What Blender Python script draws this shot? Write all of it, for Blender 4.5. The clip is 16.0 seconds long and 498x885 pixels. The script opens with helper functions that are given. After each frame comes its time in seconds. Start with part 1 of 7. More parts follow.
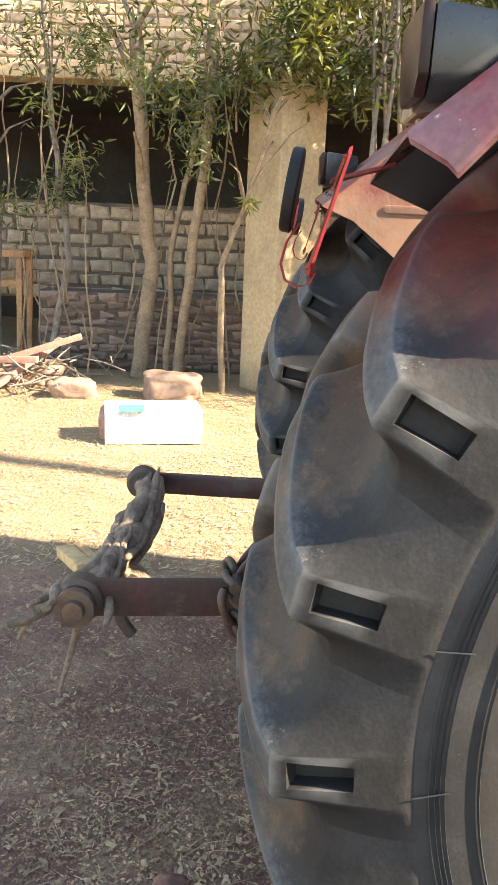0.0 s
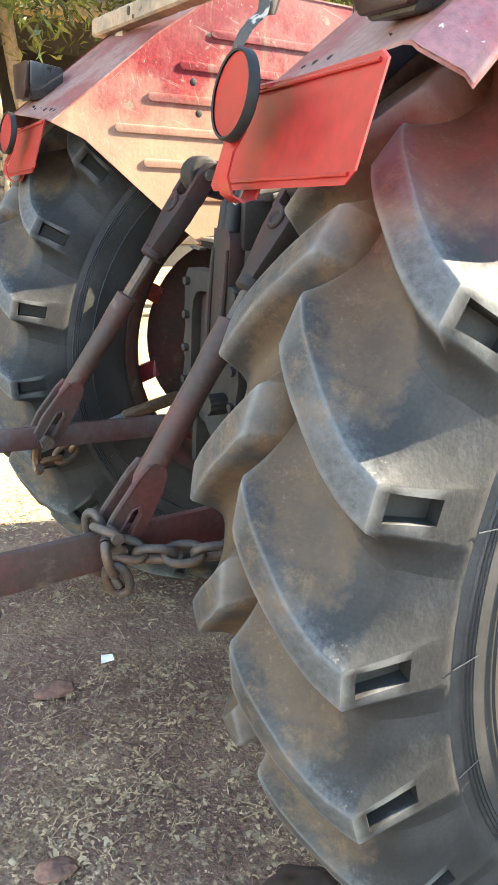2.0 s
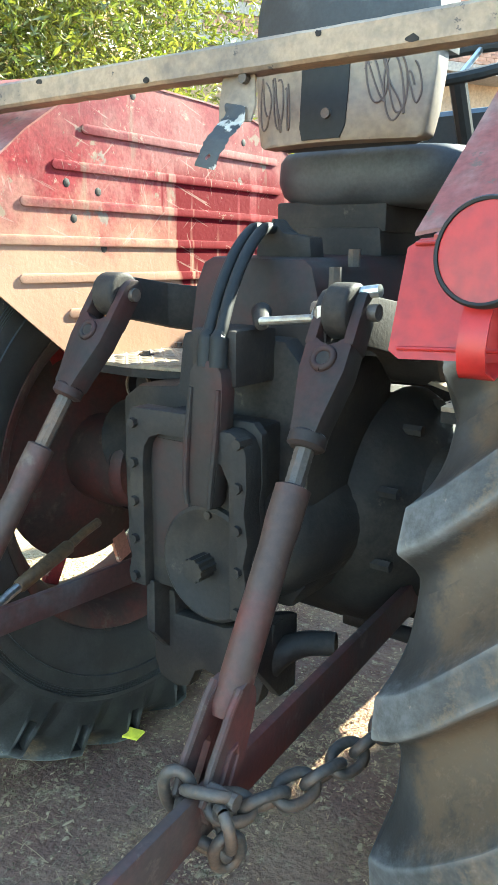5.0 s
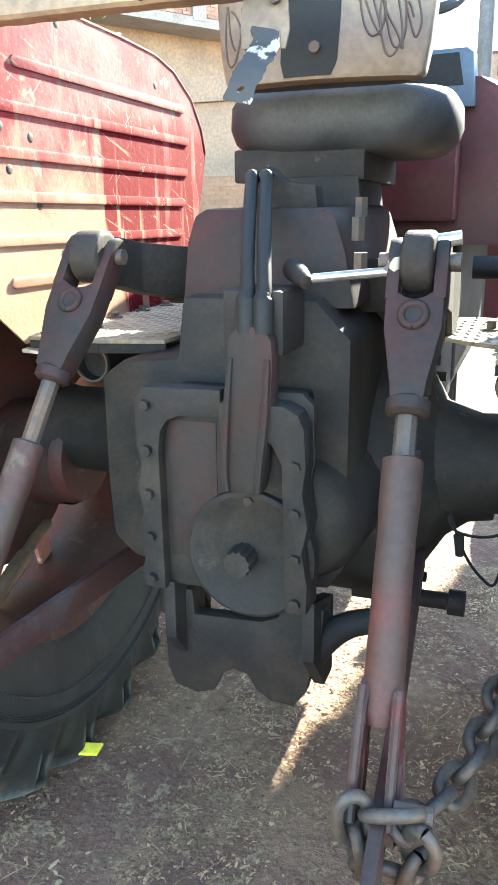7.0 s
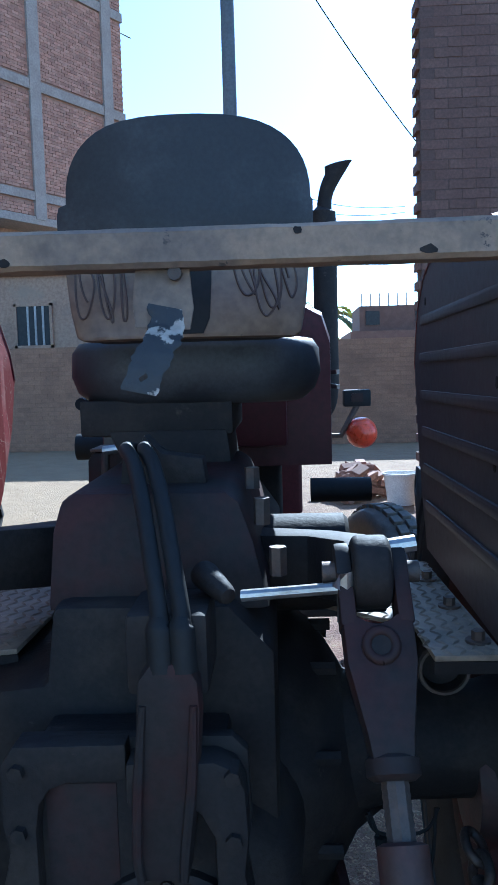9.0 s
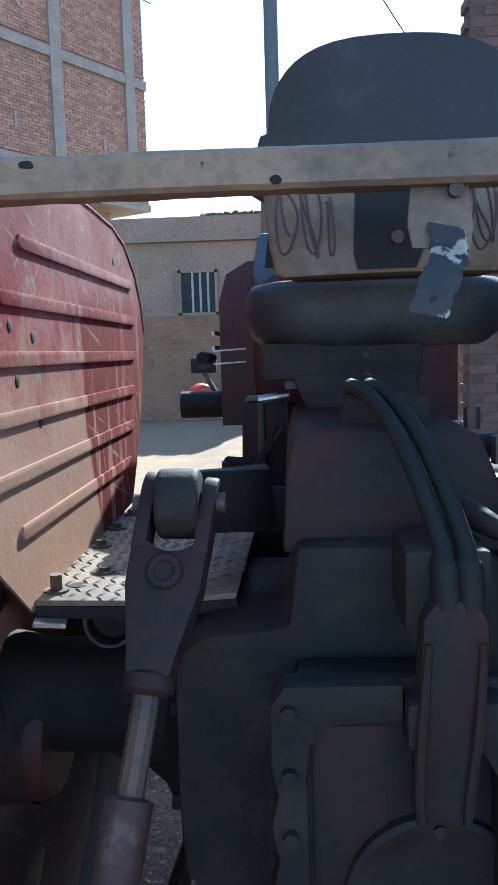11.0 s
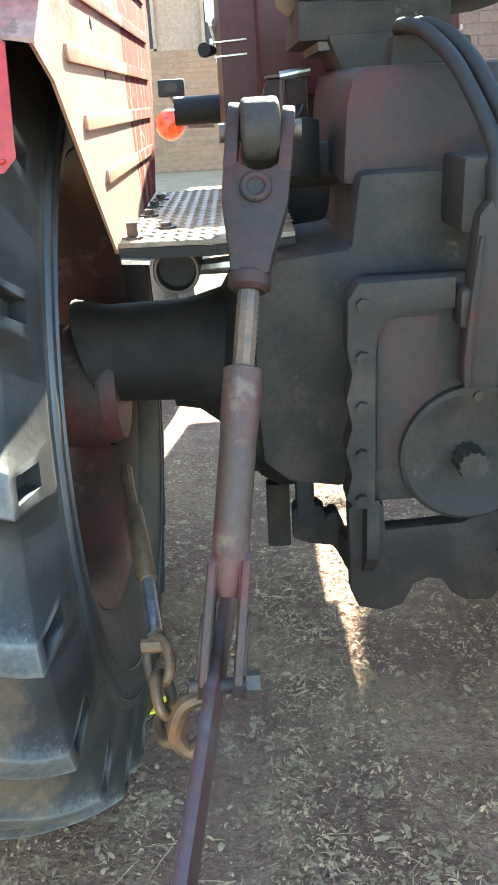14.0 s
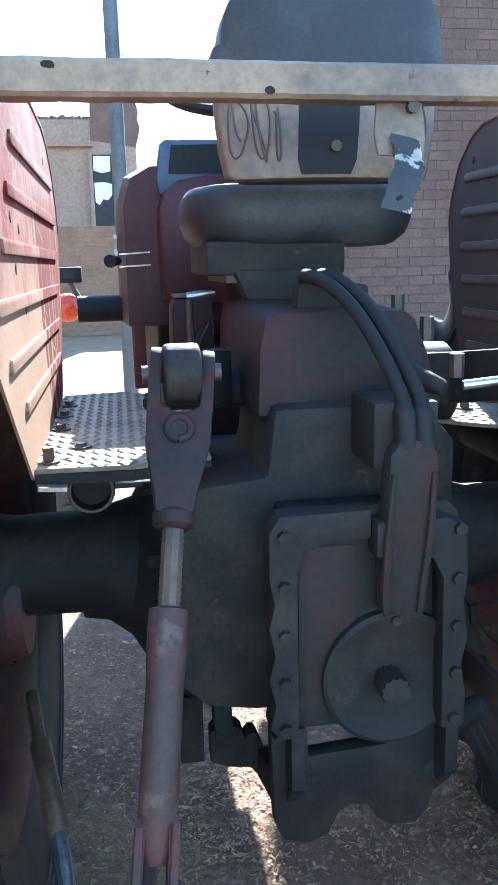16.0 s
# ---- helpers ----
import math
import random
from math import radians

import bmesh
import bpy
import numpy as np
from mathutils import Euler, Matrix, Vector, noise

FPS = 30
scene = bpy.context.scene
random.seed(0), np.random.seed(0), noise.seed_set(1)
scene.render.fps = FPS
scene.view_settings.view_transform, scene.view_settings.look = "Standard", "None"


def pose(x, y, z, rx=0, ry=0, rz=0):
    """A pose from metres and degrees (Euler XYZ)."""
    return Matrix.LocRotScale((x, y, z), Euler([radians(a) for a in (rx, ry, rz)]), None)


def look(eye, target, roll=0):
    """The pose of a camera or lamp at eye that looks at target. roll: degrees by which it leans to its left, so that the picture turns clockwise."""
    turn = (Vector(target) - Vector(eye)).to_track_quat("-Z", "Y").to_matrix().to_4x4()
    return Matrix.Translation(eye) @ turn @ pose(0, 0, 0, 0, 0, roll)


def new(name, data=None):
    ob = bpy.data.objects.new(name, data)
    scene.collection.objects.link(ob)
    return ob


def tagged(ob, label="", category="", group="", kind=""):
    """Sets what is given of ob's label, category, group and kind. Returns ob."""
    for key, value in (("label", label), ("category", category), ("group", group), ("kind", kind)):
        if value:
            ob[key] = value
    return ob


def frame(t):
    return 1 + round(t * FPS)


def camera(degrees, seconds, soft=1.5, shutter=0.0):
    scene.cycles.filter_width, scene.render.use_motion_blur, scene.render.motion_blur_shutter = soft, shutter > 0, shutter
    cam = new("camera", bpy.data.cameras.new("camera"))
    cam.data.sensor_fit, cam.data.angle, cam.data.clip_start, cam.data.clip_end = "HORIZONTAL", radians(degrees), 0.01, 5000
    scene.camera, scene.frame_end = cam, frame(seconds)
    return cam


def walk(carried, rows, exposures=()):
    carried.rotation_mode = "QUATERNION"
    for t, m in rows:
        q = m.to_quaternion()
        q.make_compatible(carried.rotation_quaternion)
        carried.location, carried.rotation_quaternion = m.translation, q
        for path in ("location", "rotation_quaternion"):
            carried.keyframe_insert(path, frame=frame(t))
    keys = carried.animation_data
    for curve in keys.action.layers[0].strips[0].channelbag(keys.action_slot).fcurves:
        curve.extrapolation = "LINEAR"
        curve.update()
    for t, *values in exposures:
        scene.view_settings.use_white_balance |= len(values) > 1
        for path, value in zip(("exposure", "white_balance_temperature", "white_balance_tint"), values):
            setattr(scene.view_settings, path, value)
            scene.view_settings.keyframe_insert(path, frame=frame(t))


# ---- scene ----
cam = camera(35.1, 16.0)
EXPOSURES = [(0, 2.35, 7600, 10), (0.7, 2.65, 7400, 9), (1.0, 3.0, 7300, 8), (1.5, 3.35, 7500, 10), (2.5, 3.3, 6800, -3), (4.7, 3.25, 6200, -9), (7.0, 3.7, 6500, -1), (7.6, 3.35, 6100, -1),
             (8.1, 2.6, 5300, -2), (8.5, 1.95, 4500, -2), (9.2, 1.2, 4650, 4), (9.8, 1.2, 4650, 4), (11.9, 2.3, 5700, -3), (12.6, 2.95, 6000, -5), (13.3, 3.3, 6300, -5), (14.0, 3.6, 6500, -5), (15.0, 3.7, 5700, -2), (16, 2.75, 5150, -2)]
PATH = [
    (0, (1.548, -0.762, 1.21), (-0.384, -0.788, 0.693), 2.4),
    (0.5, (1.473, -0.867, 1.16), (-0.402, -0.545, 0.543), 2.1),
    (1, (1.425, -0.942, 1.133), (-0.356, -0.36, 0.433), 2.2),
    (1.5, (1.419, -1.077, 1.135), (-0.28, -0.296, 0.425), 2.6),
    (2, (1.403, -1.174, 1.171), (-0.232, -0.209, 0.543), 2.8),
    (2.5, (1.309, -1.173, 1.2), (-0.253, -0.024, 0.71), 2.1),
    (3, (1.231, -1.162, 1.275), (-0.244, 0.139, 0.913), 1.5),
    (3.5, (1.172, -1.189, 1.301), (-0.212, 0.219, 0.984), 0.9),
    (4, (1.043, -1.283, 1.284), (-0.254, 0.197, 0.931), 0.7),
    (4.5, (0.94, -1.37, 1.271), (-0.271, 0.167, 0.858), 0.8),
    (4.7, (0.901, -1.388, 1.264), (-0.28, 0.166, 0.829), 0.8),
    (6.8, (0.463, -1.47, 1.223), (-0.292, 0.293, 0.658), -0.5),
    (7, (0.436, -1.471, 1.234), (-0.225, 0.336, 0.687), -0.7),
    (7.5, (0.394, -1.397, 1.276), (-0.01, 0.508, 0.82), -1.6),
    (8, (0.326, -1.306, 1.317), (0.121, 0.651, 0.962), -2.7),
    (8.5, (0.266, -1.283, 1.36), (0.15, 0.699, 1.119), -2.0),
    (9, (0.196, -1.269, 1.392), (0.117, 0.723, 1.227), -1.6),
    (9.5, (0.1, -1.278, 1.406), (0.01, 0.715, 1.279), -0.7),
    (9.7, (0.062, -1.288, 1.406), (-0.044, 0.706, 1.283), -0.4),
    (11.8, (-0.153, -1.221, 1.301), (-0.241, 0.727, 0.857), -3.1),
    (12, (-0.174, -1.241, 1.293), (-0.246, 0.69, 0.776), -3.3),
    (12.5, (-0.236, -1.343, 1.264), (-0.297, 0.542, 0.599), -3.5),
    (13, (-0.264, -1.414, 1.221), (-0.354, 0.425, 0.44), -4.2),
    (13.5, (-0.268, -1.438, 1.212), (-0.357, 0.381, 0.384), -4.0),
    (14, (-0.253, -1.441, 1.218), (-0.256, 0.392, 0.419), -3.3),
    (14.5, (-0.21, -1.449, 1.251), (-0.034, 0.413, 0.543), -2.5),
    (15, (-0.178, -1.44, 1.288), (0.154, 0.434, 0.675), -2.0),
    (15.5, (-0.205, -1.438, 1.294), (0.143, 0.461, 0.772), -1.4),
    (16, (-0.294, -1.409, 1.319), (0.011, 0.518, 0.877), -1.3),
]
walk(cam, [(t, look(eye, target, roll)) for t, eye, target, roll in PATH], EXPOSURES)

# ---- world, sun ----
SUN_ELEV, SUN_AZ = radians(33), radians(13.85)
world = bpy.data.worlds.new("sky")
scene.world = world
world.use_nodes = True
wn = world.node_tree.nodes
sky = wn.new("ShaderNodeTexSky")
sky.sky_type, sky.sun_disc = "NISHITA", False
sky.sun_elevation, sky.sun_rotation = SUN_ELEV, SUN_AZ
sky.air_density, sky.dust_density = 0.9, 0.15
wn["Background"].inputs["Strength"].default_value = 0.15
world.node_tree.links.new(sky.outputs["Color"], wn["Background"].inputs["Color"])
sun = new("sun", bpy.data.lights.new("sun", "SUN"))
sun.data.energy, sun.data.angle, sun.data.color = 5.0, radians(0.55), (1.0, 0.93, 0.82)
sd = Vector((math.sin(SUN_AZ) * math.cos(SUN_ELEV), math.cos(SUN_AZ) * math.cos(SUN_ELEV), math.sin(SUN_ELEV)))
sun.matrix_world = look(sd * 30, (0, 0, 0))


# ---- materials ----
def material(name, rgb, rough=0.6, metal=0.0, second=None, scale=6.0, mix=(0.4, 0.65), grain=40.0, bump=0.15,
             stain=None, stain_scale=3.0, stain_at=(0.55, 0.65), island=0.0, coord="Object", spec=0.5, bump_dist=0.003, detail=6.0, streak=None, dent=0.0):
    """Two scales of colour noise, an optional stain with an edge of its own, a fine bump."""
    m = bpy.data.materials.new(name)
    m.use_nodes = True
    n, l = m.node_tree.nodes, m.node_tree.links
    b = n["Principled BSDF"]
    b.inputs["Metallic"].default_value = metal
    b.inputs["Specular IOR Level"].default_value = spec
    tc = n.new("ShaderNodeTexCoord")

    def noise_node(sc, det=detail, rou=0.6):
        t = n.new("ShaderNodeTexNoise")
        t.inputs["Scale"].default_value, t.inputs["Detail"].default_value, t.inputs["Roughness"].default_value = sc, det, rou
        l.new(tc.outputs[coord], t.inputs["Vector"])
        return t.outputs["Fac"]

    def ramp(src, lo, hi):
        r = n.new("ShaderNodeMapRange")
        r.inputs["From Min"].default_value, r.inputs["From Max"].default_value = lo, hi
        r.interpolation_type = "SMOOTHSTEP"
        l.new(src, r.inputs["Value"])
        return r.outputs["Result"]

    def blend(fac, a, c, mode="MIX"):
        x = n.new("ShaderNodeMix")
        x.data_type, x.blend_type = "RGBA", mode
        if isinstance(fac, float):
            x.inputs["Factor"].default_value = fac
        else:
            l.new(fac, x.inputs["Factor"])
        for sock, v in ((x.inputs["A"], a), (x.inputs["B"], c)):
            if isinstance(v, tuple):
                sock.default_value = (*v, 1)
            else:
                l.new(v, sock)
        return x.outputs["Result"]

    col = (rgb[0], rgb[1], rgb[2])
    if second:
        col = blend(ramp(noise_node(scale), *mix), col, second)
    fine = noise_node(grain, 4.0)
    col = blend(ramp(fine, 0.25, 0.75), blend(1.0, col, (0.78, 0.78, 0.78), "MULTIPLY"), blend(1.0, col, (1.18, 1.18, 1.18), "MULTIPLY"))
    rsock = None
    if stain:
        f = ramp(noise_node(stain_scale, 8.0, 0.7), *stain_at)
        col = blend(f, col, stain)
    if streak:
        mp = n.new("ShaderNodeMapping")
        mp.inputs["Scale"].default_value = (30.0, 26.0, 3.5)
        l.new(tc.outputs[coord], mp.inputs["Vector"])
        sn = n.new("ShaderNodeTexNoise")
        sn.inputs["Scale"].default_value, sn.inputs["Detail"].default_value = 1.0, 6.0
        l.new(mp.outputs["Vector"], sn.inputs["Vector"])
        col = blend(ramp(sn.outputs["Fac"], 0.60, 0.68), col, streak)
    if island:
        g = n.new("ShaderNodeNewGeometry")
        o = n.new("ShaderNodeObjectInfo")
        add = n.new("ShaderNodeMath")
        add.operation = "ADD"
        l.new(g.outputs["Random Per Island"], add.inputs[0])
        l.new(o.outputs["Random"], add.inputs[1])
        fr = n.new("ShaderNodeMath")
        fr.operation = "FRACT"
        l.new(add.outputs[0], fr.inputs[0])
        r = n.new("ShaderNodeMapRange")
        r.inputs["To Min"].default_value, r.inputs["To Max"].default_value = 1 - island, 1 + island
        l.new(fr.outputs[0], r.inputs["Value"])
        mul = n.new("ShaderNodeVectorMath")
        mul.operation = "SCALE"
        l.new(col, mul.inputs[0]) if not isinstance(col, tuple) else None
        l.new(r.outputs["Result"], mul.inputs["Scale"])
        col = mul.outputs[0]
    if isinstance(col, tuple):
        b.inputs["Base Color"].default_value = (*col, 1)
    else:
        l.new(col, b.inputs["Base Color"])
    rr = n.new("ShaderNodeMapRange")
    rr.inputs["To Min"].default_value, rr.inputs["To Max"].default_value = max(0.05, rough - 0.12), min(1.0, rough + 0.12)
    l.new(fine, rr.inputs["Value"])
    l.new(rr.outputs["Result"], b.inputs["Roughness"])
    if bump:
        bp = n.new("ShaderNodeBump")
        bp.inputs["Strength"].default_value, bp.inputs["Distance"].default_value = bump, bump_dist
        l.new(fine, bp.inputs["Height"])
        if dent:
            bp2 = n.new("ShaderNodeBump")
            bp2.inputs["Strength"].default_value, bp2.inputs["Distance"].default_value = dent, 0.02
            l.new(noise_node(11.0, 5.0, 0.55), bp2.inputs["Height"])
            l.new(bp2.outputs["Normal"], bp.inputs["Normal"])
        l.new(bp.outputs["Normal"], b.inputs["Normal"])
    return m


TREAD = material("dusty_tread", (0.085, 0.078, 0.07), 0.75, second=(0.15, 0.115, 0.075), scale=7, mix=(0.4, 0.7), grain=70, bump=0.35,
                 stain=(0.25, 0.19, 0.12), stain_scale=6, stain_at=(0.6, 0.75))


def tyre_material():
    """Grey-blue rubber, brown dust towards the middle of the tread, a red smear where paint ran down."""
    m = material("tyre_rubber", (0.021, 0.019, 0.0172), 0.60, second=(0.038, 0.035, 0.033), scale=9, mix=(0.40, 0.66), grain=200, bump=0.20, bump_dist=0.0015, stain=(0.14, 0.105, 0.070), stain_scale=40, stain_at=(0.66, 0.72), spec=0.26, dent=0.14)
    n, l = m.node_tree.nodes, m.node_tree.links
    b = n["Principled BSDF"]
    src = b.inputs["Base Color"].links[0].from_socket
    tc = n.new("ShaderNodeTexCoord")
    sep = n.new("ShaderNodeSeparateXYZ")
    l.new(tc.outputs["Object"], sep.inputs[0])
    ab = n.new("ShaderNodeMath")
    ab.operation = "ABSOLUTE"
    l.new(sep.outputs["X"], ab.inputs[0])
    side = n.new("ShaderNodeMapRange")
    side.inputs["From Min"].default_value, side.inputs["From Max"].default_value = 0.11, 0.192
    side.inputs["To Min"].default_value, side.inputs["To Max"].default_value = 0.15, -0.50
    l.new(ab.outputs[0], side.inputs["Value"])
    t = n.new("ShaderNodeTexNoise")
    t.inputs["Scale"].default_value, t.inputs["Detail"].default_value, t.inputs["Roughness"].default_value = 13.0, 10.0, 0.72
    l.new(tc.outputs["Object"], t.inputs["Vector"])
    add = n.new("ShaderNodeMath")
    l.new(t.outputs["Fac"], add.inputs[0])
    l.new(side.outputs["Result"], add.inputs[1])
    rmp = n.new("ShaderNodeMapRange")
    rmp.inputs["From Min"].default_value, rmp.inputs["From Max"].default_value = 0.50, 0.64
    # dust lies in the grooves, the ridges are rubbed bare
    flat = n.new("ShaderNodeCombineXYZ")
    l.new(sep.outputs["Y"], flat.inputs["Y"])
    l.new(sep.outputs["Z"], flat.inputs["Z"])
    rad = n.new("ShaderNodeVectorMath")
    rad.operation = "LENGTH"
    l.new(flat.outputs[0], rad.inputs[0])
    deep = n.new("ShaderNodeMapRange")
    deep.inputs["From Min"].default_value, deep.inputs["From Max"].default_value = 0.700, 0.775
    deep.inputs["To Min"].default_value, deep.inputs["To Max"].default_value = 0.10, -0.14
    l.new(rad.outputs["Value"], deep.inputs["Value"])
    add2 = n.new("ShaderNodeMath")
    l.new(add.outputs[0], add2.inputs[0])
    l.new(deep.outputs["Result"], add2.inputs[1])
    l.new(add2.outputs[0], rmp.inputs["Value"])
    mx = n.new("ShaderNodeMix")
    mx.data_type = "RGBA"
    l.new(rmp.outputs["Result"], mx.inputs["Factor"])
    l.new(src, mx.inputs["A"])
    mx.inputs["B"].default_value = (0.078, 0.052, 0.032, 1)
    # red overspray on the upper rear of one tyre
    geo = n.new("ShaderNodeNewGeometry")
    dist = n.new("ShaderNodeVectorMath")
    dist.operation = "DISTANCE"
    l.new(geo.outputs["Position"], dist.inputs[0])
    dist.inputs[1].default_value = (0.76, -0.54, 1.24)
    wob = n.new("ShaderNodeMath")
    wob.operation = "MULTIPLY_ADD"
    l.new(t.outputs["Fac"], wob.inputs[0])
    wob.inputs[1].default_value = 0.16
    l.new(dist.outputs["Value"], wob.inputs[2])
    red = n.new("ShaderNodeMapRange")
    red.inputs["From Min"].default_value, red.inputs["From Max"].default_value = 0.10, 0.25
    red.inputs["To Min"].default_value, red.inputs["To Max"].default_value = 0.55, 0.0
    l.new(wob.outputs[0], red.inputs["Value"])
    m2 = n.new("ShaderNodeMix")
    m2.data_type = "RGBA"
    l.new(red.outputs["Result"], m2.inputs["Factor"])
    l.new(mx.outputs["Result"], m2.inputs["A"])
    m2.inputs["B"].default_value = (0.26, 0.035, 0.030, 1)
    # ridges paled by rubbing and by sky gloss put into the colour, flecks of light dust
    rub_gloss = n.new("ShaderNodeMapRange")
    rub_gloss.inputs["From Min"].default_value, rub_gloss.inputs["From Max"].default_value = 0.515, 0.570
    rub_gloss.inputs["To Min"].default_value, rub_gloss.inputs["To Max"].default_value = 0.0, 0.52
    l.new(geo.outputs["Pointiness"], rub_gloss.inputs["Value"])
    m3 = n.new("ShaderNodeMix")
    m3.data_type = "RGBA"
    l.new(rub_gloss.outputs["Result"], m3.inputs["Factor"])
    # bar crests greyed in patches: scuffing, with the sky's gleam painted in as well
    arch = n.new("ShaderNodeMath")
    arch.operation = "POWER"
    l.new(ab.outputs[0], arch.inputs[0])
    arch.inputs[1].default_value = 2.2
    crest = n.new("ShaderNodeMath")
    crest.operation = "MULTIPLY_ADD"
    l.new(arch.outputs[0], crest.inputs[0])
    crest.inputs[1].default_value = 1.81
    l.new(rad.outputs["Value"], crest.inputs[2])
    sc = n.new("ShaderNodeTexNoise")
    sc.inputs["Scale"].default_value, sc.inputs["Detail"].default_value, sc.inputs["Roughness"].default_value = 55.0, 10.0, 0.82
    l.new(tc.outputs["Object"], sc.inputs["Vector"])
    worn = n.new("ShaderNodeMath")
    worn.operation = "MULTIPLY_ADD"
    l.new(sc.outputs["Fac"], worn.inputs[0])
    worn.inputs[1].default_value = 0.095
    l.new(crest.outputs[0], worn.inputs[2])
    scuff_gloss = n.new("ShaderNodeMapRange")
    scuff_gloss.inputs["From Min"].default_value, scuff_gloss.inputs["From Max"].default_value = 0.808, 0.836
    scuff_gloss.inputs["To Max"].default_value = 0.62
    l.new(worn.outputs[0], scuff_gloss.inputs["Value"])
    m25 = n.new("ShaderNodeMix")
    m25.data_type = "RGBA"
    shoulder = n.new("ShaderNodeMapRange")
    shoulder.inputs["From Min"].default_value, shoulder.inputs["From Max"].default_value, shoulder.inputs["To Min"].default_value = 0.06, 0.16, 0.25
    l.new(ab.outputs[0], shoulder.inputs["Value"])
    rim_off = n.new("ShaderNodeMapRange")
    rim_off.inputs["From Min"].default_value, rim_off.inputs["From Max"].default_value = 0.166, 0.182
    rim_off.inputs["To Min"].default_value, rim_off.inputs["To Max"].default_value = 1.0, 0.12
    l.new(ab.outputs[0], rim_off.inputs["Value"])
    crest_only = n.new("ShaderNodeMath")
    crest_only.operation = "MULTIPLY"
    l.new(shoulder.outputs["Result"], crest_only.inputs[0])
    l.new(rim_off.outputs["Result"], crest_only.inputs[1])
    bare = n.new("ShaderNodeMath")
    bare.operation = "MULTIPLY"
    l.new(scuff_gloss.outputs["Result"], bare.inputs[0])
    l.new(crest_only.outputs[0], bare.inputs[1])
    l.new(bare.outputs[0], m25.inputs["Factor"])
    l.new(m2.outputs["Result"], m25.inputs["A"])
    m25.inputs["B"].default_value = (0.135, 0.138, 0.138, 1)
    l.new(m25.outputs["Result"], m3.inputs["A"])
    m3.inputs["B"].default_value = (0.235, 0.228, 0.215, 1)
    fl = n.new("ShaderNodeTexNoise")
    fl.inputs["Scale"].default_value, fl.inputs["Detail"].default_value, fl.inputs["Roughness"].default_value = 190.0, 4.0, 0.7
    l.new(tc.outputs["Object"], fl.inputs["Vector"])
    pat = n.new("ShaderNodeMath")
    pat.operation = "MULTIPLY_ADD"
    l.new(add.outputs[0], pat.inputs[0])
    pat.inputs[1].default_value = 0.9
    l.new(fl.outputs["Fac"], pat.inputs[2])
    fr = n.new("ShaderNodeMapRange")
    fr.inputs["From Min"].default_value, fr.inputs["From Max"].default_value = 1.22, 1.46
    fr.inputs["To Max"].default_value = 0.50
    l.new(pat.outputs[0], fr.inputs["Value"])
    m4 = n.new("ShaderNodeMix")
    m4.data_type = "RGBA"
    l.new(fr.outputs["Result"], m4.inputs["Factor"])
    l.new(m3.outputs["Result"], m4.inputs["A"])
    m4.inputs["B"].default_value = (0.19, 0.155, 0.12, 1)
    crust = n.new("ShaderNodeTexNoise")
    crust.inputs["Scale"].default_value, crust.inputs["Detail"].default_value, crust.inputs["Roughness"].default_value = 30.0, 12.0, 0.80
    l.new(tc.outputs["Object"], crust.inputs["Vector"])
    where = n.new("ShaderNodeMath")
    where.operation = "MULTIPLY_ADD"
    l.new(side.outputs["Result"], where.inputs[0])
    where.inputs[1].default_value = 0.45
    l.new(crust.outputs["Fac"], where.inputs[2])
    cr = n.new("ShaderNodeMapRange")
    cr.inputs["From Min"].default_value, cr.inputs["From Max"].default_value, cr.inputs["To Max"].default_value = 0.60, 0.76, 0.75
    l.new(where.outputs[0], cr.inputs["Value"])
    m5 = n.new("ShaderNodeMix")
    m5.data_type = "RGBA"
    l.new(cr.outputs["Result"], m5.inputs["Factor"])
    l.new(m4.outputs["Result"], m5.inputs["A"])
    m5.inputs["B"].default_value = (0.165, 0.108, 0.060, 1)
    # dark greasy patches
    gs = n.new("ShaderNodeTexNoise")
    gs.inputs["Scale"].default_value, gs.inputs["Detail"].default_value, gs.inputs["Roughness"].default_value = 5.5, 8.0, 0.7
    l.new(tc.outputs["Object"], gs.inputs["Vector"])
    gm = n.new("ShaderNodeMapRange")
    gm.inputs["From Min"].default_value, gm.inputs["From Max"].default_value, gm.inputs["To Max"].default_value = 0.52, 0.66, 0.45
    l.new(gs.outputs["Fac"], gm.inputs["Value"])
    m6 = n.new("ShaderNodeMix")
    m6.data_type = "RGBA"
    l.new(gm.outputs["Result"], m6.inputs["Factor"])
    l.new(m5.outputs["Result"], m6.inputs["A"])
    m6.inputs["B"].default_value = (0.026, 0.023, 0.021, 1)
    l.new(m6.outputs["Result"], b.inputs["Base Color"])
    # caked soil stands up in relief
    cake = n.new("ShaderNodeBump")
    cake.inputs["Strength"].default_value, cake.inputs["Distance"].default_value = 0.35, 0.004
    l.new(cr.outputs["Result"], cake.inputs["Height"])
    if b.inputs["Normal"].links:
        l.new(b.inputs["Normal"].links[0].from_socket, cake.inputs["Normal"])
    l.new(cake.outputs["Normal"], b.inputs["Normal"])
    return m


RUBBER = tyre_material()
SIDEWALL = material("sidewall_rubber", (0.026, 0.028, 0.032), 0.5, second=(0.040, 0.041, 0.043), scale=9, grain=120, bump=0.1)
RED_WORN = material("worn_red_paint", (0.27, 0.018, 0.024), 0.5, second=(0.33, 0.135, 0.10), scale=4, mix=(0.44, 0.60), grain=90, bump=0.2,
                    stain=(0.54, 0.44, 0.36), stain_scale=13, stain_at=(0.585, 0.64), streak=(0.54, 0.38, 0.31), dent=0.25)

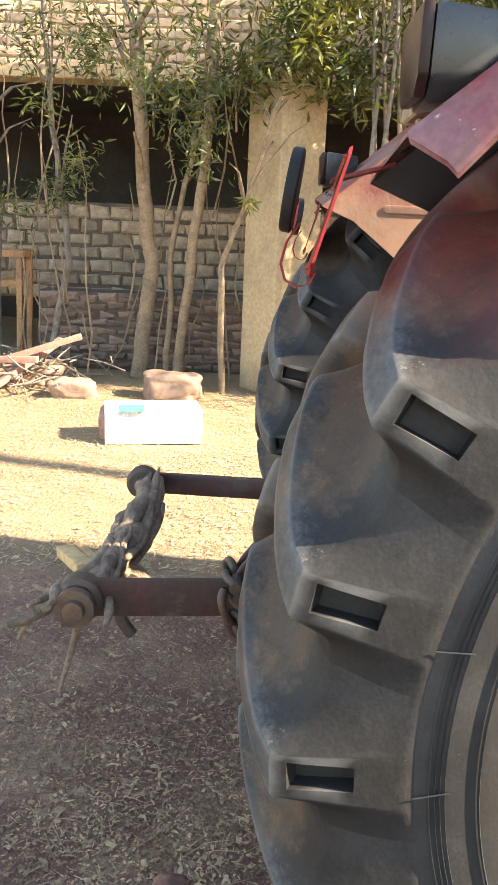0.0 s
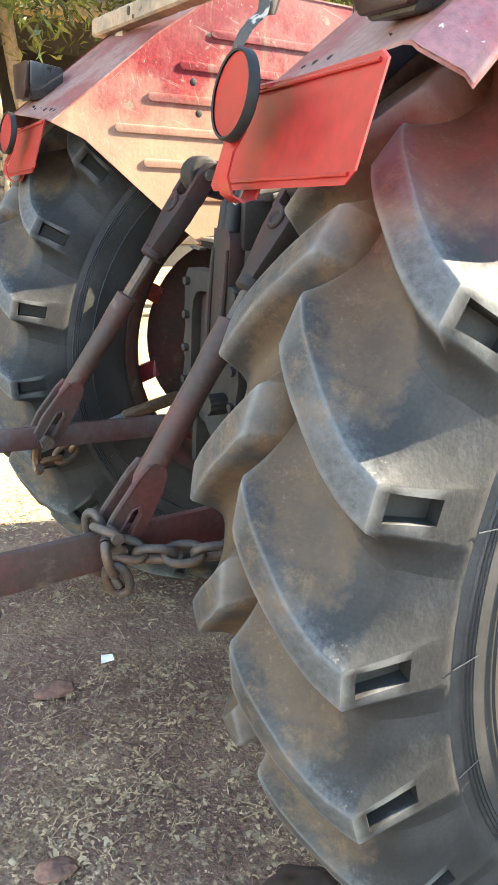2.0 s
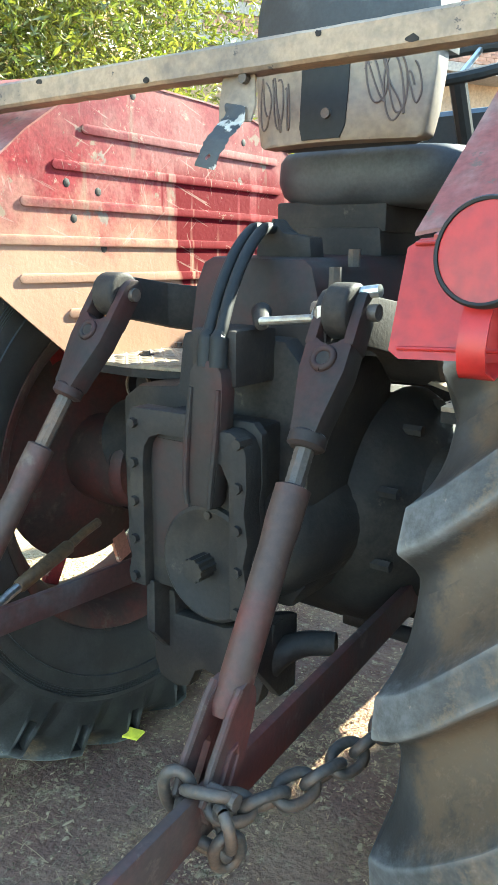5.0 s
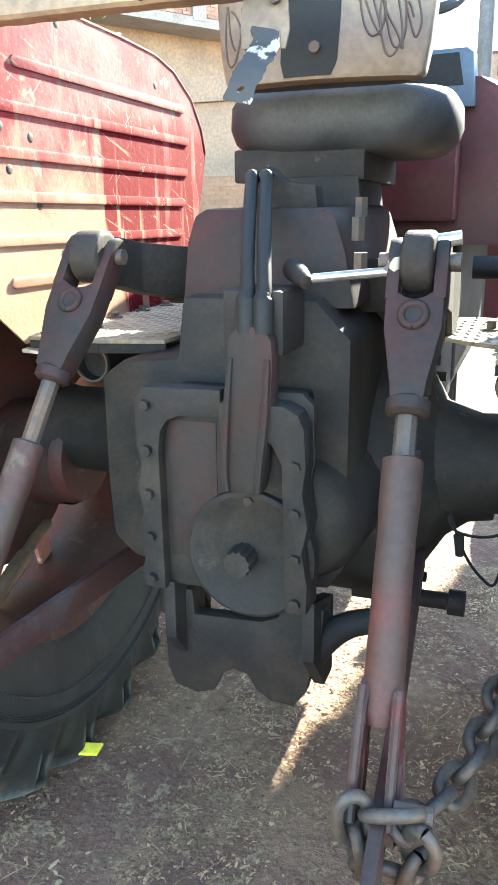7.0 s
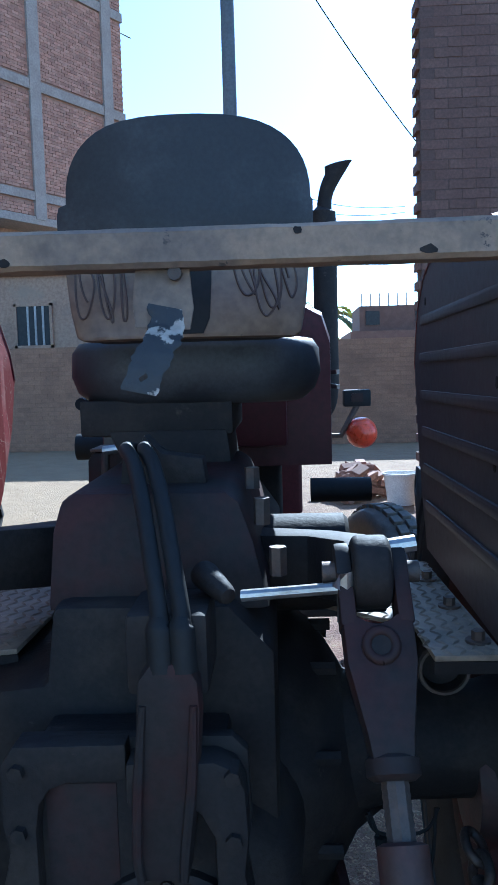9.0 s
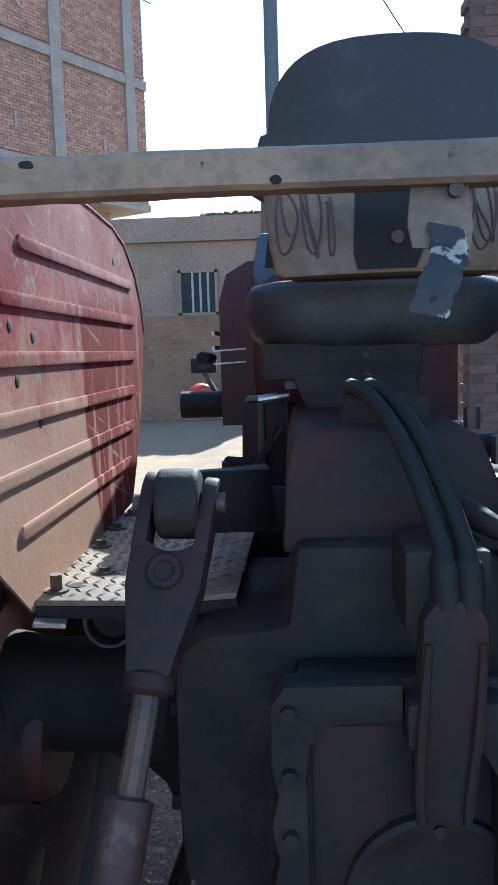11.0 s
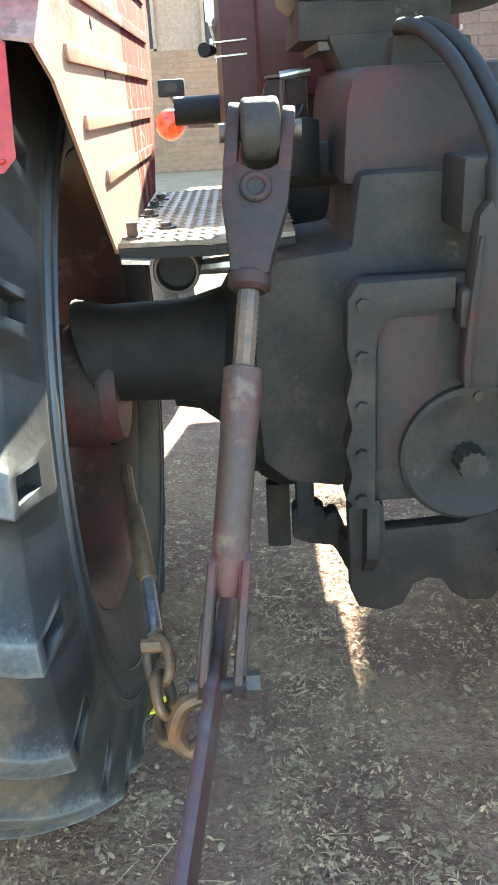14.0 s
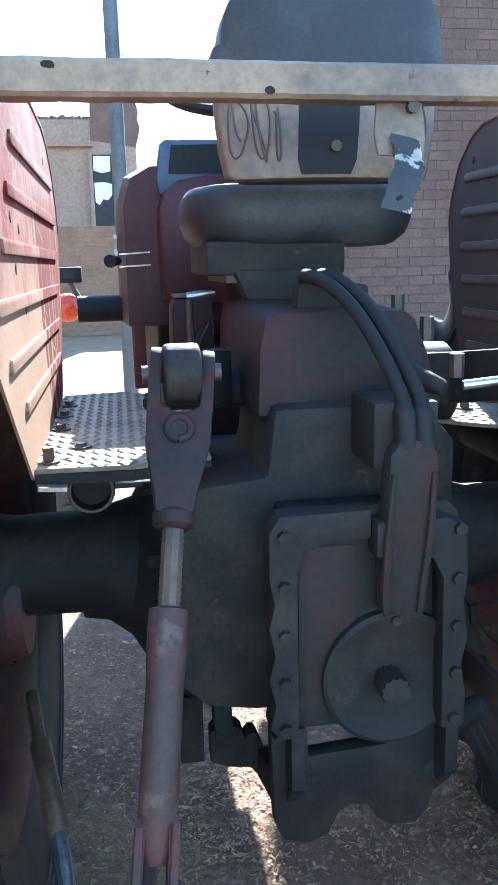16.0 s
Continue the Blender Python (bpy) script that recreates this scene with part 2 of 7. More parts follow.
def fender_material():
    """Bleached, dusty red at the rear with sun glare painted into its low tan; past a hard edge a darker crimson with
    bare vertical bands.
    """
    m = material("worn_fender_paint", (0.190, 0.026, 0.030), 0.70, second=(0.240, 0.090, 0.078), scale=6, mix=(0.42, 0.62), grain=110, bump=0.2, spec=0.05,
                 stain=(0.19, 0.145, 0.105), stain_scale=15, stain_at=(0.60, 0.64), streak=(0.20, 0.115, 0.085), dent=0.12)
    n, l = m.node_tree.nodes, m.node_tree.links
    b = n["Principled BSDF"]
    src = b.inputs["Base Color"].links[0].from_socket
    tc = n.new("ShaderNodeTexCoord")
    sep = n.new("ShaderNodeSeparateXYZ")
    l.new(tc.outputs["Object"], sep.inputs[0])
    t = n.new("ShaderNodeTexNoise")
    t.inputs["Scale"].default_value, t.inputs["Detail"].default_value, t.inputs["Roughness"].default_value = 9.0, 8.0, 0.7
    l.new(tc.outputs["Object"], t.inputs["Vector"])

    def step(sock, lo, hi, wobble):
        a = n.new("ShaderNodeMath")
        a.operation = "MULTIPLY_ADD"
        l.new(t.outputs["Fac"], a.inputs[0])
        a.inputs[1].default_value = wobble
        l.new(sock, a.inputs[2])
        r = n.new("ShaderNodeMapRange")
        r.inputs["From Min"].default_value, r.inputs["From Max"].default_value = lo + wobble / 2, hi + wobble / 2
        l.new(a.outputs[0], r.inputs["Value"])
        return r.outputs["Result"]

    def mixed(fac, a, rgb):
        x = n.new("ShaderNodeMix")
        x.data_type = "RGBA"
        l.new(fac, x.inputs["Factor"])
        l.new(a, x.inputs["A"])
        x.inputs["B"].default_value = (*rgb, 1)
        return x.outputs["Result"]

    def both(a, c):
        x = n.new("ShaderNodeMath")
        x.operation = "MULTIPLY"
        l.new(a, x.inputs[0])
        l.new(c, x.inputs[1])
        return x.outputs[0]

    # greyed mauve above, low down a tan for dust and painted-in sun glare, crimson past a slanted edge with bare bands
    # and scratches in it
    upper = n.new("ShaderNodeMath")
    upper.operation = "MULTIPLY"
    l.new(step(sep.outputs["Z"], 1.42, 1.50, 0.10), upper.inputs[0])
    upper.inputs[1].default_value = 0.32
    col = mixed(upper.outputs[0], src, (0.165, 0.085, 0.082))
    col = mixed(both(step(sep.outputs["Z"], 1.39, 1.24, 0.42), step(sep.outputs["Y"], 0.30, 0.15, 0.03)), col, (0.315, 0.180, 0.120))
    mp = n.new("ShaderNodeMapping")
    mp.inputs["Scale"].default_value = (20.0, 17.0, 1.6)
    l.new(tc.outputs["Object"], mp.inputs["Vector"])
    band = n.new("ShaderNodeTexNoise")
    band.inputs["Scale"].default_value, band.inputs["Detail"].default_value = 1.0, 7.0
    l.new(mp.outputs["Vector"], band.inputs["Vector"])
    keep = n.new("ShaderNodeMapRange")
    keep.inputs["From Min"].default_value, keep.inputs["From Max"].default_value = 0.60, 0.54
    l.new(band.outputs["Fac"], keep.inputs["Value"])
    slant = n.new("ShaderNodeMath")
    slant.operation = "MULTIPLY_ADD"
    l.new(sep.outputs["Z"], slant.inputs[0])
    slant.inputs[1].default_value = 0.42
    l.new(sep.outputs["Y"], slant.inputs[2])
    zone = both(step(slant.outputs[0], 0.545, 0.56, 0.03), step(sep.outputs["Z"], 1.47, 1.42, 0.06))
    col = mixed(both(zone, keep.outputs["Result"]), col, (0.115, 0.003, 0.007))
    # pale scratches in three directions, grey scrapes
    for k, (turn, size, lo, hi) in enumerate(((18, (1.0, 3.5, 90.0), 0.665, 0.69), (-42, (1.0, 4.0, 110.0), 0.675, 0.70), (75, (1.0, 5.0, 80.0), 0.67, 0.69))):
        rot = n.new("ShaderNodeMapping")
        rot.inputs["Rotation"].default_value, rot.inputs["Location"].default_value = (radians(turn), 0, 0), (0.0, 3.7 * k, 1.9 * k)
        l.new(tc.outputs["Object"], rot.inputs["Vector"])
        long = n.new("ShaderNodeMapping")
        long.inputs["Scale"].default_value = size
        l.new(rot.outputs["Vector"], long.inputs["Vector"])
        sn = n.new("ShaderNodeTexNoise")
        sn.inputs["Scale"].default_value, sn.inputs["Detail"].default_value, sn.inputs["Roughness"].default_value = 1.3, 3.0, 0.6
        l.new(long.outputs["Vector"], sn.inputs["Vector"])
        cut = n.new("ShaderNodeMapRange")
        cut.inputs["From Min"].default_value, cut.inputs["From Max"].default_value, cut.inputs["To Max"].default_value = lo, hi, 0.45
        l.new(sn.outputs["Fac"], cut.inputs["Value"])
        col = mixed(cut.outputs["Result"], col, (0.33, 0.23, 0.19))
    fl = n.new("ShaderNodeTexNoise")
    fl.inputs["Scale"].default_value, fl.inputs["Detail"].default_value, fl.inputs["Roughness"].default_value = 34.0, 8.0, 0.8
    l.new(tc.outputs["Object"], fl.inputs["Vector"])
    flake = n.new("ShaderNodeMapRange")
    flake.inputs["From Min"].default_value, flake.inputs["From Max"].default_value, flake.inputs["To Max"].default_value = 0.615, 0.635, 0.8
    l.new(fl.outputs["Fac"], flake.inputs["Value"])
    col = mixed(flake.outputs["Result"], col, (0.29, 0.215, 0.16))
    gr = n.new("ShaderNodeTexNoise")
    gr.inputs["Scale"].default_value, gr.inputs["Detail"].default_value, gr.inputs["Roughness"].default_value = 8.5, 9.0, 0.68
    l.new(tc.outputs["Object"], gr.inputs["Vector"])
    scrape = n.new("ShaderNodeMapRange")
    scrape.inputs["From Min"].default_value, scrape.inputs["From Max"].default_value, scrape.inputs["To Max"].default_value = 0.655, 0.685, 0.85
    l.new(gr.outputs["Fac"], scrape.inputs["Value"])
    col = mixed(scrape.outputs["Result"], col, (0.17, 0.145, 0.12))
    l.new(col, b.inputs["Base Color"])
    return m


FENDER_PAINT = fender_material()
LIP_RED = material("chipped_red_edge_paint", (0.235, 0.036, 0.040), 0.45, second=(0.20, 0.085, 0.085), scale=9, mix=(0.42, 0.60), grain=90, bump=0.15, dent=0.12,
                   stain=(0.40, 0.33, 0.30), stain_scale=34, stain_at=(0.635, 0.66))
CROWN_RED = material("rusty_faded_red_paint", (0.185, 0.060, 0.052), 0.68, spec=0.15, second=(0.215, 0.125, 0.105), scale=7, mix=(0.42, 0.62), grain=90, bump=0.2, dent=0.12,
                     stain=(0.115, 0.075, 0.060), stain_scale=17, stain_at=(0.58, 0.64))
RED_FRESH = material("fresh_red_paint", (0.265, 0.013, 0.012), 0.40, spec=0.35, second=(0.235, 0.019, 0.016), scale=5, grain=60, bump=0.04)
RED_DARK = material("oily_red_paint", (0.088, 0.027, 0.022), 0.6, second=(0.050, 0.031, 0.025), scale=8, mix=(0.35, 0.6), grain=80, bump=0.2,
                    stain=(0.10, 0.07, 0.052), stain_scale=14, stain_at=(0.56, 0.68), spec=0.3)
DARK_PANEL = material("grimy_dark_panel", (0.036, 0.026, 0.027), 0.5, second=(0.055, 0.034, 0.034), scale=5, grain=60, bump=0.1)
RED_HOOD = material("bonnet_red_paint", (0.050, 0.008, 0.011), 0.42, spec=0.25, second=(0.075, 0.018, 0.02), scale=4, grain=60, bump=0.05)
BLACK_OIL = material("oily_black_metal", (0.020, 0.0165, 0.015), 0.68, spec=0.20, second=(0.036, 0.028, 0.022), scale=11, mix=(0.42, 0.68), grain=130, bump=0.22, bump_dist=0.004,
                     stain=(0.085, 0.066, 0.048), stain_scale=15, stain_at=(0.62, 0.74))
RED_OILY = material("oil_soaked_red_paint", (0.042, 0.016, 0.0138), 0.66, spec=0.22, second=(0.024, 0.019, 0.017), scale=8, mix=(0.35, 0.6), grain=80, bump=0.2)
DAMP = material("damp_dark_soil", (0.075, 0.042, 0.027), 0.8, second=(0.042, 0.025, 0.017), scale=9, grain=60, bump=0.5)
CLOD = material("reddish_clod", (0.20, 0.095, 0.062), 0.9, second=(0.13, 0.065, 0.046), scale=30, grain=120, bump=0.5)
IRON = material("rusty_iron", (0.075, 0.060, 0.050), 0.6, 0.4, second=(0.12, 0.075, 0.050), scale=14, grain=120, bump=0.4)
LINK_STEEL = material("rubbed_link_steel", (0.064, 0.026, 0.022), 0.45, 0.0, second=(0.080, 0.062, 0.058), scale=7, mix=(0.50, 0.66), grain=90, bump=0.2)
RUST_BRONZE = material("bronze_brown_rust", (0.17, 0.095, 0.045), 0.5, 0.3, second=(0.085, 0.055, 0.035), scale=16, grain=110, bump=0.3)
STEEL = material("bare_steel", (0.45, 0.44, 0.42), 0.38, 0.9, second=(0.30, 0.27, 0.24), scale=12, grain=90, bump=0.1)
BAR_PAINT = material("grimy_cream_paint", (0.27, 0.190, 0.122), 0.65, second=(0.15, 0.112, 0.082), scale=9, grain=80, bump=0.1,
                     stain=(0.05, 0.04, 0.035), stain_scale=26, stain_at=(0.62, 0.67), dent=0.15)
VINYL = material("black_vinyl", (0.024, 0.024, 0.026), 0.55, spec=0.35, second=(0.05, 0.05, 0.052), scale=6, grain=150, bump=0.1)
FLAKED = material("flaking_black_and_white_paint", (0.36, 0.32, 0.27), 0.6, second=(0.025, 0.025, 0.026), scale=21, mix=(0.41, 0.45), grain=80, bump=0.3)
SEAT_BACK = material("scuffed_tan_shell", (0.185, 0.132, 0.090), 0.6, second=(0.105, 0.078, 0.058), scale=6, grain=60, bump=0.1,
                     stain=(0.05, 0.045, 0.04), stain_scale=8, stain_at=(0.60, 0.66))
GLOSS_BLACK = material("glossy_black_plastic", (0.022, 0.023, 0.024), 0.30, second=(0.05, 0.048, 0.045), scale=14, mix=(0.55, 0.7), grain=80, bump=0.03)
BLACK_PLASTIC = material("black_plastic", (0.016, 0.0155, 0.015), 0.62, spec=0.22, grain=80, bump=0.03)
SCRAWL = material("brown_marker_ink", (0.075, 0.046, 0.034), 0.6, grain=40, bump=0.0)
LENS_RED = material("red_lens", (0.024, 0.010, 0.009), 0.34, spec=0.22, grain=50, bump=0.02)
LENS_ORANGE = material("orange_red_shell", (0.75, 0.10, 0.03), 0.3, second=(0.62, 0.05, 0.02), scale=8, grain=50, bump=0.02)
PLATE = material("tread_plate", (0.26, 0.19, 0.125), 0.6, 0.0, second=(0.15, 0.115, 0.08), scale=9, grain=80, bump=0.2)
CONCRETE = material("plastered_concrete", (0.45, 0.335, 0.19), 0.85, second=(0.35, 0.255, 0.145), scale=2.2, grain=35, bump=0.3,
                    stain=(0.28, 0.23, 0.17), stain_scale=1.6, stain_at=(0.55, 0.75))
STONE = material("limestone_block", (0.40, 0.305, 0.205), 0.85, second=(0.28, 0.21, 0.145), scale=5, grain=30, bump=0.5, island=0.22)
RUBBLE = material("brown_rubble_stone", (0.29, 0.185, 0.125), 0.9, second=(0.20, 0.135, 0.10), scale=5, grain=25, bump=0.6, island=0.3)
MORTAR = material("mud_mortar", (0.13, 0.10, 0.072), 0.95, second=(0.085, 0.066, 0.05), scale=4, grain=30, bump=0.5)
BRICK = material("red_clay_brick", (0.30, 0.155, 0.105), 0.85, second=(0.34, 0.20, 0.14), scale=6, grain=40, bump=0.4, island=0.22)
BRICK_DULL = material("dusty_dull_brick", (0.120, 0.068, 0.051), 0.9, second=(0.145, 0.086, 0.064), scale=3, grain=40, bump=0.3, island=0.10)
MORTAR_DULL = material("dull_brown_mortar", (0.104, 0.064, 0.050), 0.95, second=(0.092, 0.058, 0.046), scale=3, grain=40, bump=0.3)
MUD_BRICK = material("mud_daubed_brick", (0.29, 0.165, 0.098), 0.9, second=(0.235, 0.135, 0.082), scale=2.5, grain=40, bump=0.4, island=0.08)
MUD = material("tan_mud_mortar", (0.27, 0.155, 0.092), 0.95, second=(0.22, 0.13, 0.08), scale=2.5, grain=40, bump=0.4)
PLASTER = material("tan_plaster", (0.34, 0.225, 0.15), 0.9, second=(0.27, 0.18, 0.125), scale=0.9, grain=15, bump=0.2,
                   stain=(0.28, 0.21, 0.15), stain_scale=0.7, stain_at=(0.55, 0.7))
POLE_STEEL = material("dull_grey_pole_paint", (0.11, 0.115, 0.12), 0.6, second=(0.085, 0.085, 0.085), scale=3, grain=40, bump=0.1)
FRAME_CONC = material("grey_concrete_frame", (0.42, 0.40, 0.37), 0.9, second=(0.34, 0.32, 0.30), scale=1.5, grain=20, bump=0.2)
BARK = material("tan_bark", (0.30, 0.21, 0.125), 0.9, second=(0.20, 0.145, 0.095), scale=12, grain=50, bump=0.6)
BARK_GREY = material("grey_bark", (0.21, 0.17, 0.13), 0.9, second=(0.13, 0.105, 0.085), scale=14, grain=50, bump=0.7)
LOG_WOOD = material("gnarled_tan_wood", (0.27, 0.19, 0.125), 0.85, second=(0.155, 0.11, 0.075), scale=22, grain=90, bump=0.7, bump_dist=0.02)
FRESH_WOOD = material("fresh_splintered_wood", (0.52, 0.36, 0.17), 0.75, second=(0.42, 0.27, 0.12), scale=18, grain=80, bump=0.3)
# near-black plaster: the shade inside the shelter is put into its colour
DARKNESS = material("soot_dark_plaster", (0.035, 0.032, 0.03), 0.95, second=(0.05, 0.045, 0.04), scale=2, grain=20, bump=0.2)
WHITE_BOX = material("white_foam", (0.80, 0.80, 0.78), 0.7, second=(0.70, 0.69, 0.66), scale=5, grain=80, bump=0.1)
GREEN_PAPER = material("green_tape", (0.10, 0.42, 0.30), 0.5, grain=40, bump=0.05)
YELLOW = material("yellow_plastic", (0.70, 0.62, 0.06), 0.5, grain=40, bump=0.05)
WHITE_SCRAP = material("white_scrap", (0.75, 0.74, 0.70), 0.7, grain=40, bump=0.1)
GLASS_DARK = material("dark_window_glass", (0.035, 0.036, 0.037), 0.35, spec=0.12, grain=10, bump=0.0)
BLUE_PANEL = material("blue_dash_paint", (0.045, 0.07, 0.105), 0.5, grain=40, bump=0.05)


def leaf_material(name, rgb, second):
    m = material(name, rgb, 0.40, second=second, scale=2.6, mix=(0.38, 0.62), grain=8, bump=0.0, island=0.55)
    m.node_tree.nodes["Principled BSDF"].inputs["Transmission Weight"].default_value = 0.0
    n, l = m.node_tree.nodes, m.node_tree.links
    b = n["Principled BSDF"]
    tr = n.new("ShaderNodeBsdfTranslucent")
    src = b.inputs["Base Color"].links[0].from_socket
    gain = n.new("ShaderNodeMix")
    gain.data_type, gain.blend_type = "RGBA", "MULTIPLY"
    gain.inputs["Factor"].default_value = 1.0
    gain.inputs["B"].default_value = (1.25, 1.35, 0.5, 1)
    l.new(src, gain.inputs["A"])
    l.new(gain.outputs["Result"], tr.inputs["Color"])
    mx = n.new("ShaderNodeMixShader")
    mx.inputs["Fac"].default_value = 0.4
    l.new(b.outputs[0], mx.inputs[1])
    l.new(tr.outputs[0], mx.inputs[2])
    l.new(mx.outputs[0], n["Material Output"].inputs["Surface"])
    return m


LEAF = leaf_material("narrow_green_leaf", (0.070, 0.085, 0.022), (0.17, 0.160, 0.040))
LEAF_DUSTY = leaf_material("dusty_green_leaf", (0.09, 0.105, 0.04), (0.15, 0.16, 0.07))


def ground_material():
    m = material("chaff_strewn_earth", (0.172, 0.088, 0.060), 0.95, second=(0.275, 0.165, 0.102), scale=2.6, mix=(0.4, 0.65), grain=60, bump=0.8,
                 stain=(0.37, 0.27, 0.16), stain_scale=26, stain_at=(0.54, 0.66), bump_dist=0.02)
    # the open yard is pale and dry; some of its sunlight is also put into this colour
    n, l = m.node_tree.nodes, m.node_tree.links
    b = n["Principled BSDF"]
    src = b.inputs["Base Color"].links[0].from_socket
    tc = n.new("ShaderNodeTexCoord")
    sep = n.new("ShaderNodeSeparateXYZ")
    l.new(tc.outputs["Object"], sep.inputs[0])
    t = n.new("ShaderNodeTexNoise")
    t.inputs["Scale"].default_value, t.inputs["Detail"].default_value, t.inputs["Roughness"].default_value = 3.0, 8.0, 0.7
    l.new(tc.outputs["Object"], t.inputs["Vector"])
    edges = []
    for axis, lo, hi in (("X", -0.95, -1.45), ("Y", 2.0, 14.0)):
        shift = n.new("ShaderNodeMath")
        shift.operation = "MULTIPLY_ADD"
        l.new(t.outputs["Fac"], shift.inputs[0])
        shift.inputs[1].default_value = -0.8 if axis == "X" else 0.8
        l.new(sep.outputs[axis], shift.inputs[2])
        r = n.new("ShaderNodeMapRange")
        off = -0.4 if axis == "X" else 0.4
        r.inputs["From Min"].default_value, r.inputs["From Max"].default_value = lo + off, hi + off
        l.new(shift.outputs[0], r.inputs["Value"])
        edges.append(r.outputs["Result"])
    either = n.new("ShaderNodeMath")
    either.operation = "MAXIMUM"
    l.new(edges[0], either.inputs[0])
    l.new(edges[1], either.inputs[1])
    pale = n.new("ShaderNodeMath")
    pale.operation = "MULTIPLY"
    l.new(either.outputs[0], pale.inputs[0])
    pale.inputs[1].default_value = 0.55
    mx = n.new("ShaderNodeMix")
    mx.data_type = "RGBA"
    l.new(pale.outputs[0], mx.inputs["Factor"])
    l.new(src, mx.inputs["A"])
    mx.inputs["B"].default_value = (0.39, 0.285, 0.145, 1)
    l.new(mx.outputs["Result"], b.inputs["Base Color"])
    return m


EARTH = ground_material()
for name in ("worn_red_paint", "worn_fender_paint", "tread_plate"):
    bs = bpy.data.materials[name].node_tree.nodes["Principled BSDF"]
    bs.inputs["Sheen Weight"].default_value, bs.inputs["Sheen Roughness"].default_value = (0.03 if name == "worn_fender_paint" else 0.10), 0.4
    bs.inputs["Sheen Tint"].default_value = (0.95, 0.74, 0.48, 1)


# ---- mesh helpers ----
class Mesh:
    """Collects points and faces of one mesh."""

    def __init__(self):
        self.v, self.f = [], []

    def add(self, v, f):
        o = len(self.v)
        self.v += [tuple(p) for p in v]
        self.f += [tuple(i + o for i in q) for q in f]
        return self

    def box(self, c, s, m=None):
        x, y, z = s[0] / 2, s[1] / 2, s[2] / 2
        v = [Vector(p) for p in ((-x, -y, -z), (x, -y, -z), (x, y, -z), (-x, y, -z), (-x, -y, z), (x, -y, z), (x, y, z), (-x, y, z))]
        if m is not None:
            v = [m @ p for p in v]
        v = [p + Vector(c) for p in v]
        return self.add(v, [(0, 3, 2, 1), (4, 5, 6, 7), (0, 1, 5, 4), (1, 2, 6, 5), (2, 3, 7, 6), (3, 0, 4, 7)])

    def beam(self, p, q, w, h, up=(0, 0, 1)):
        """A bar from p to q, w across and h along up."""
        p, q = Vector(p), Vector(q)
        d = (q - p).normalized()
        s = d.cross(Vector(up)).normalized()
        u = s.cross(d)
        v = [e + s * a * w / 2 + u * b * h / 2 for e in (p, q) for a, b in ((-1, -1), (1, -1), (1, 1), (-1, 1))]
        return self.add(v, [(3, 2, 1, 0), (4, 5, 6, 7), (0, 1, 5, 4), (1, 2, 6, 5), (2, 3, 7, 6), (3, 0, 4, 7)])

    def tube(self, pts, r, n=12, cap=True):
        """A round bar through the points; r: one radius or one for each point."""
        pts = [Vector(p) for p in pts]
        rs = r if isinstance(r, (list, tuple)) else [r] * len(pts)
        v, f, side = [], [], None
        for i, p in enumerate(pts):
            d = (pts[min(i + 1, len(pts) - 1)] - pts[max(i - 1, 0)]).normalized()
            if side is None:
                side = d.orthogonal().normalized()
            side = (side - d * side.dot(d)).normalized()
            o = d.cross(side)
            v += [p + (side * math.cos(a) + o * math.sin(a)) * rs[i] for a in (2 * math.pi * k / n for k in range(n))]
        for i in range(len(pts) - 1):
            f += [(i * n + k, i * n + (k + 1) % n, (i + 1) * n + (k + 1) % n, (i + 1) * n + k) for k in range(n)]
        if cap:
            f += [tuple(range(n - 1, -1, -1)), tuple((len(pts) - 1) * n + k for k in range(n))]
        return self.add(v, f)

    def pipe(self, pts, r, n=12, steps=6):
        """A round bar along a smooth curve through the points."""
        p = [Vector(q) for q in pts]
        rs = list(r) if isinstance(r, (list, tuple)) else [r] * len(p)
        out, rad = [], []
        for i in range(len(p) - 1):
            a, b, c, d = p[max(i - 1, 0)], p[i], p[i + 1], p[min(i + 2, len(p) - 1)]
            for k in range(steps):
                t = k / steps
                out.append(0.5 * (2 * b + (c - a) * t + (2 * a - 5 * b + 4 * c - d) * t * t + (3 * b - a - 3 * c + d) * t ** 3))
                rad.append(rs[i] + (rs[i + 1] - rs[i]) * t)
        return self.tube(out + [p[-1]], rad + [rs[-1]], n)

    def lathe(self, prof, n=48, axis="x", c=(0, 0, 0), closed=False):
        """Turns a profile of (along, radius) about an axis."""
        v, f = [], []
        for a, r in prof:
            for k in range(n):
                w = 2 * math.pi * k / n
                p = {"x": (a, r * math.cos(w), r * math.sin(w)), "y": (r * math.sin(w), a, r * math.cos(w)), "z": (r * math.cos(w), r * math.sin(w), a)}[axis]
                v.append((p[0] + c[0], p[1] + c[1], p[2] + c[2]))
        m = len(prof)
        for i in range(m if closed else m - 1):
            j = (i + 1) % m
            f += [(i * n + k, i * n + (k + 1) % n, j * n + (k + 1) % n, j * n + k) for k in range(n)]
        return self.add(v, f)

    def slab(self, poly, d, back=None):
        """A polygon of 3D points pushed by the vector d."""
        d = Vector(d)
        n = len(poly)
        v = [Vector(p) for p in poly] + [Vector(p) + d for p in poly]
        return self.add(v, [tuple(range(n - 1, -1, -1)), tuple(range(n, 2 * n))] + [(i, (i + 1) % n, n + (i + 1) % n, n + i) for i in range(n)])

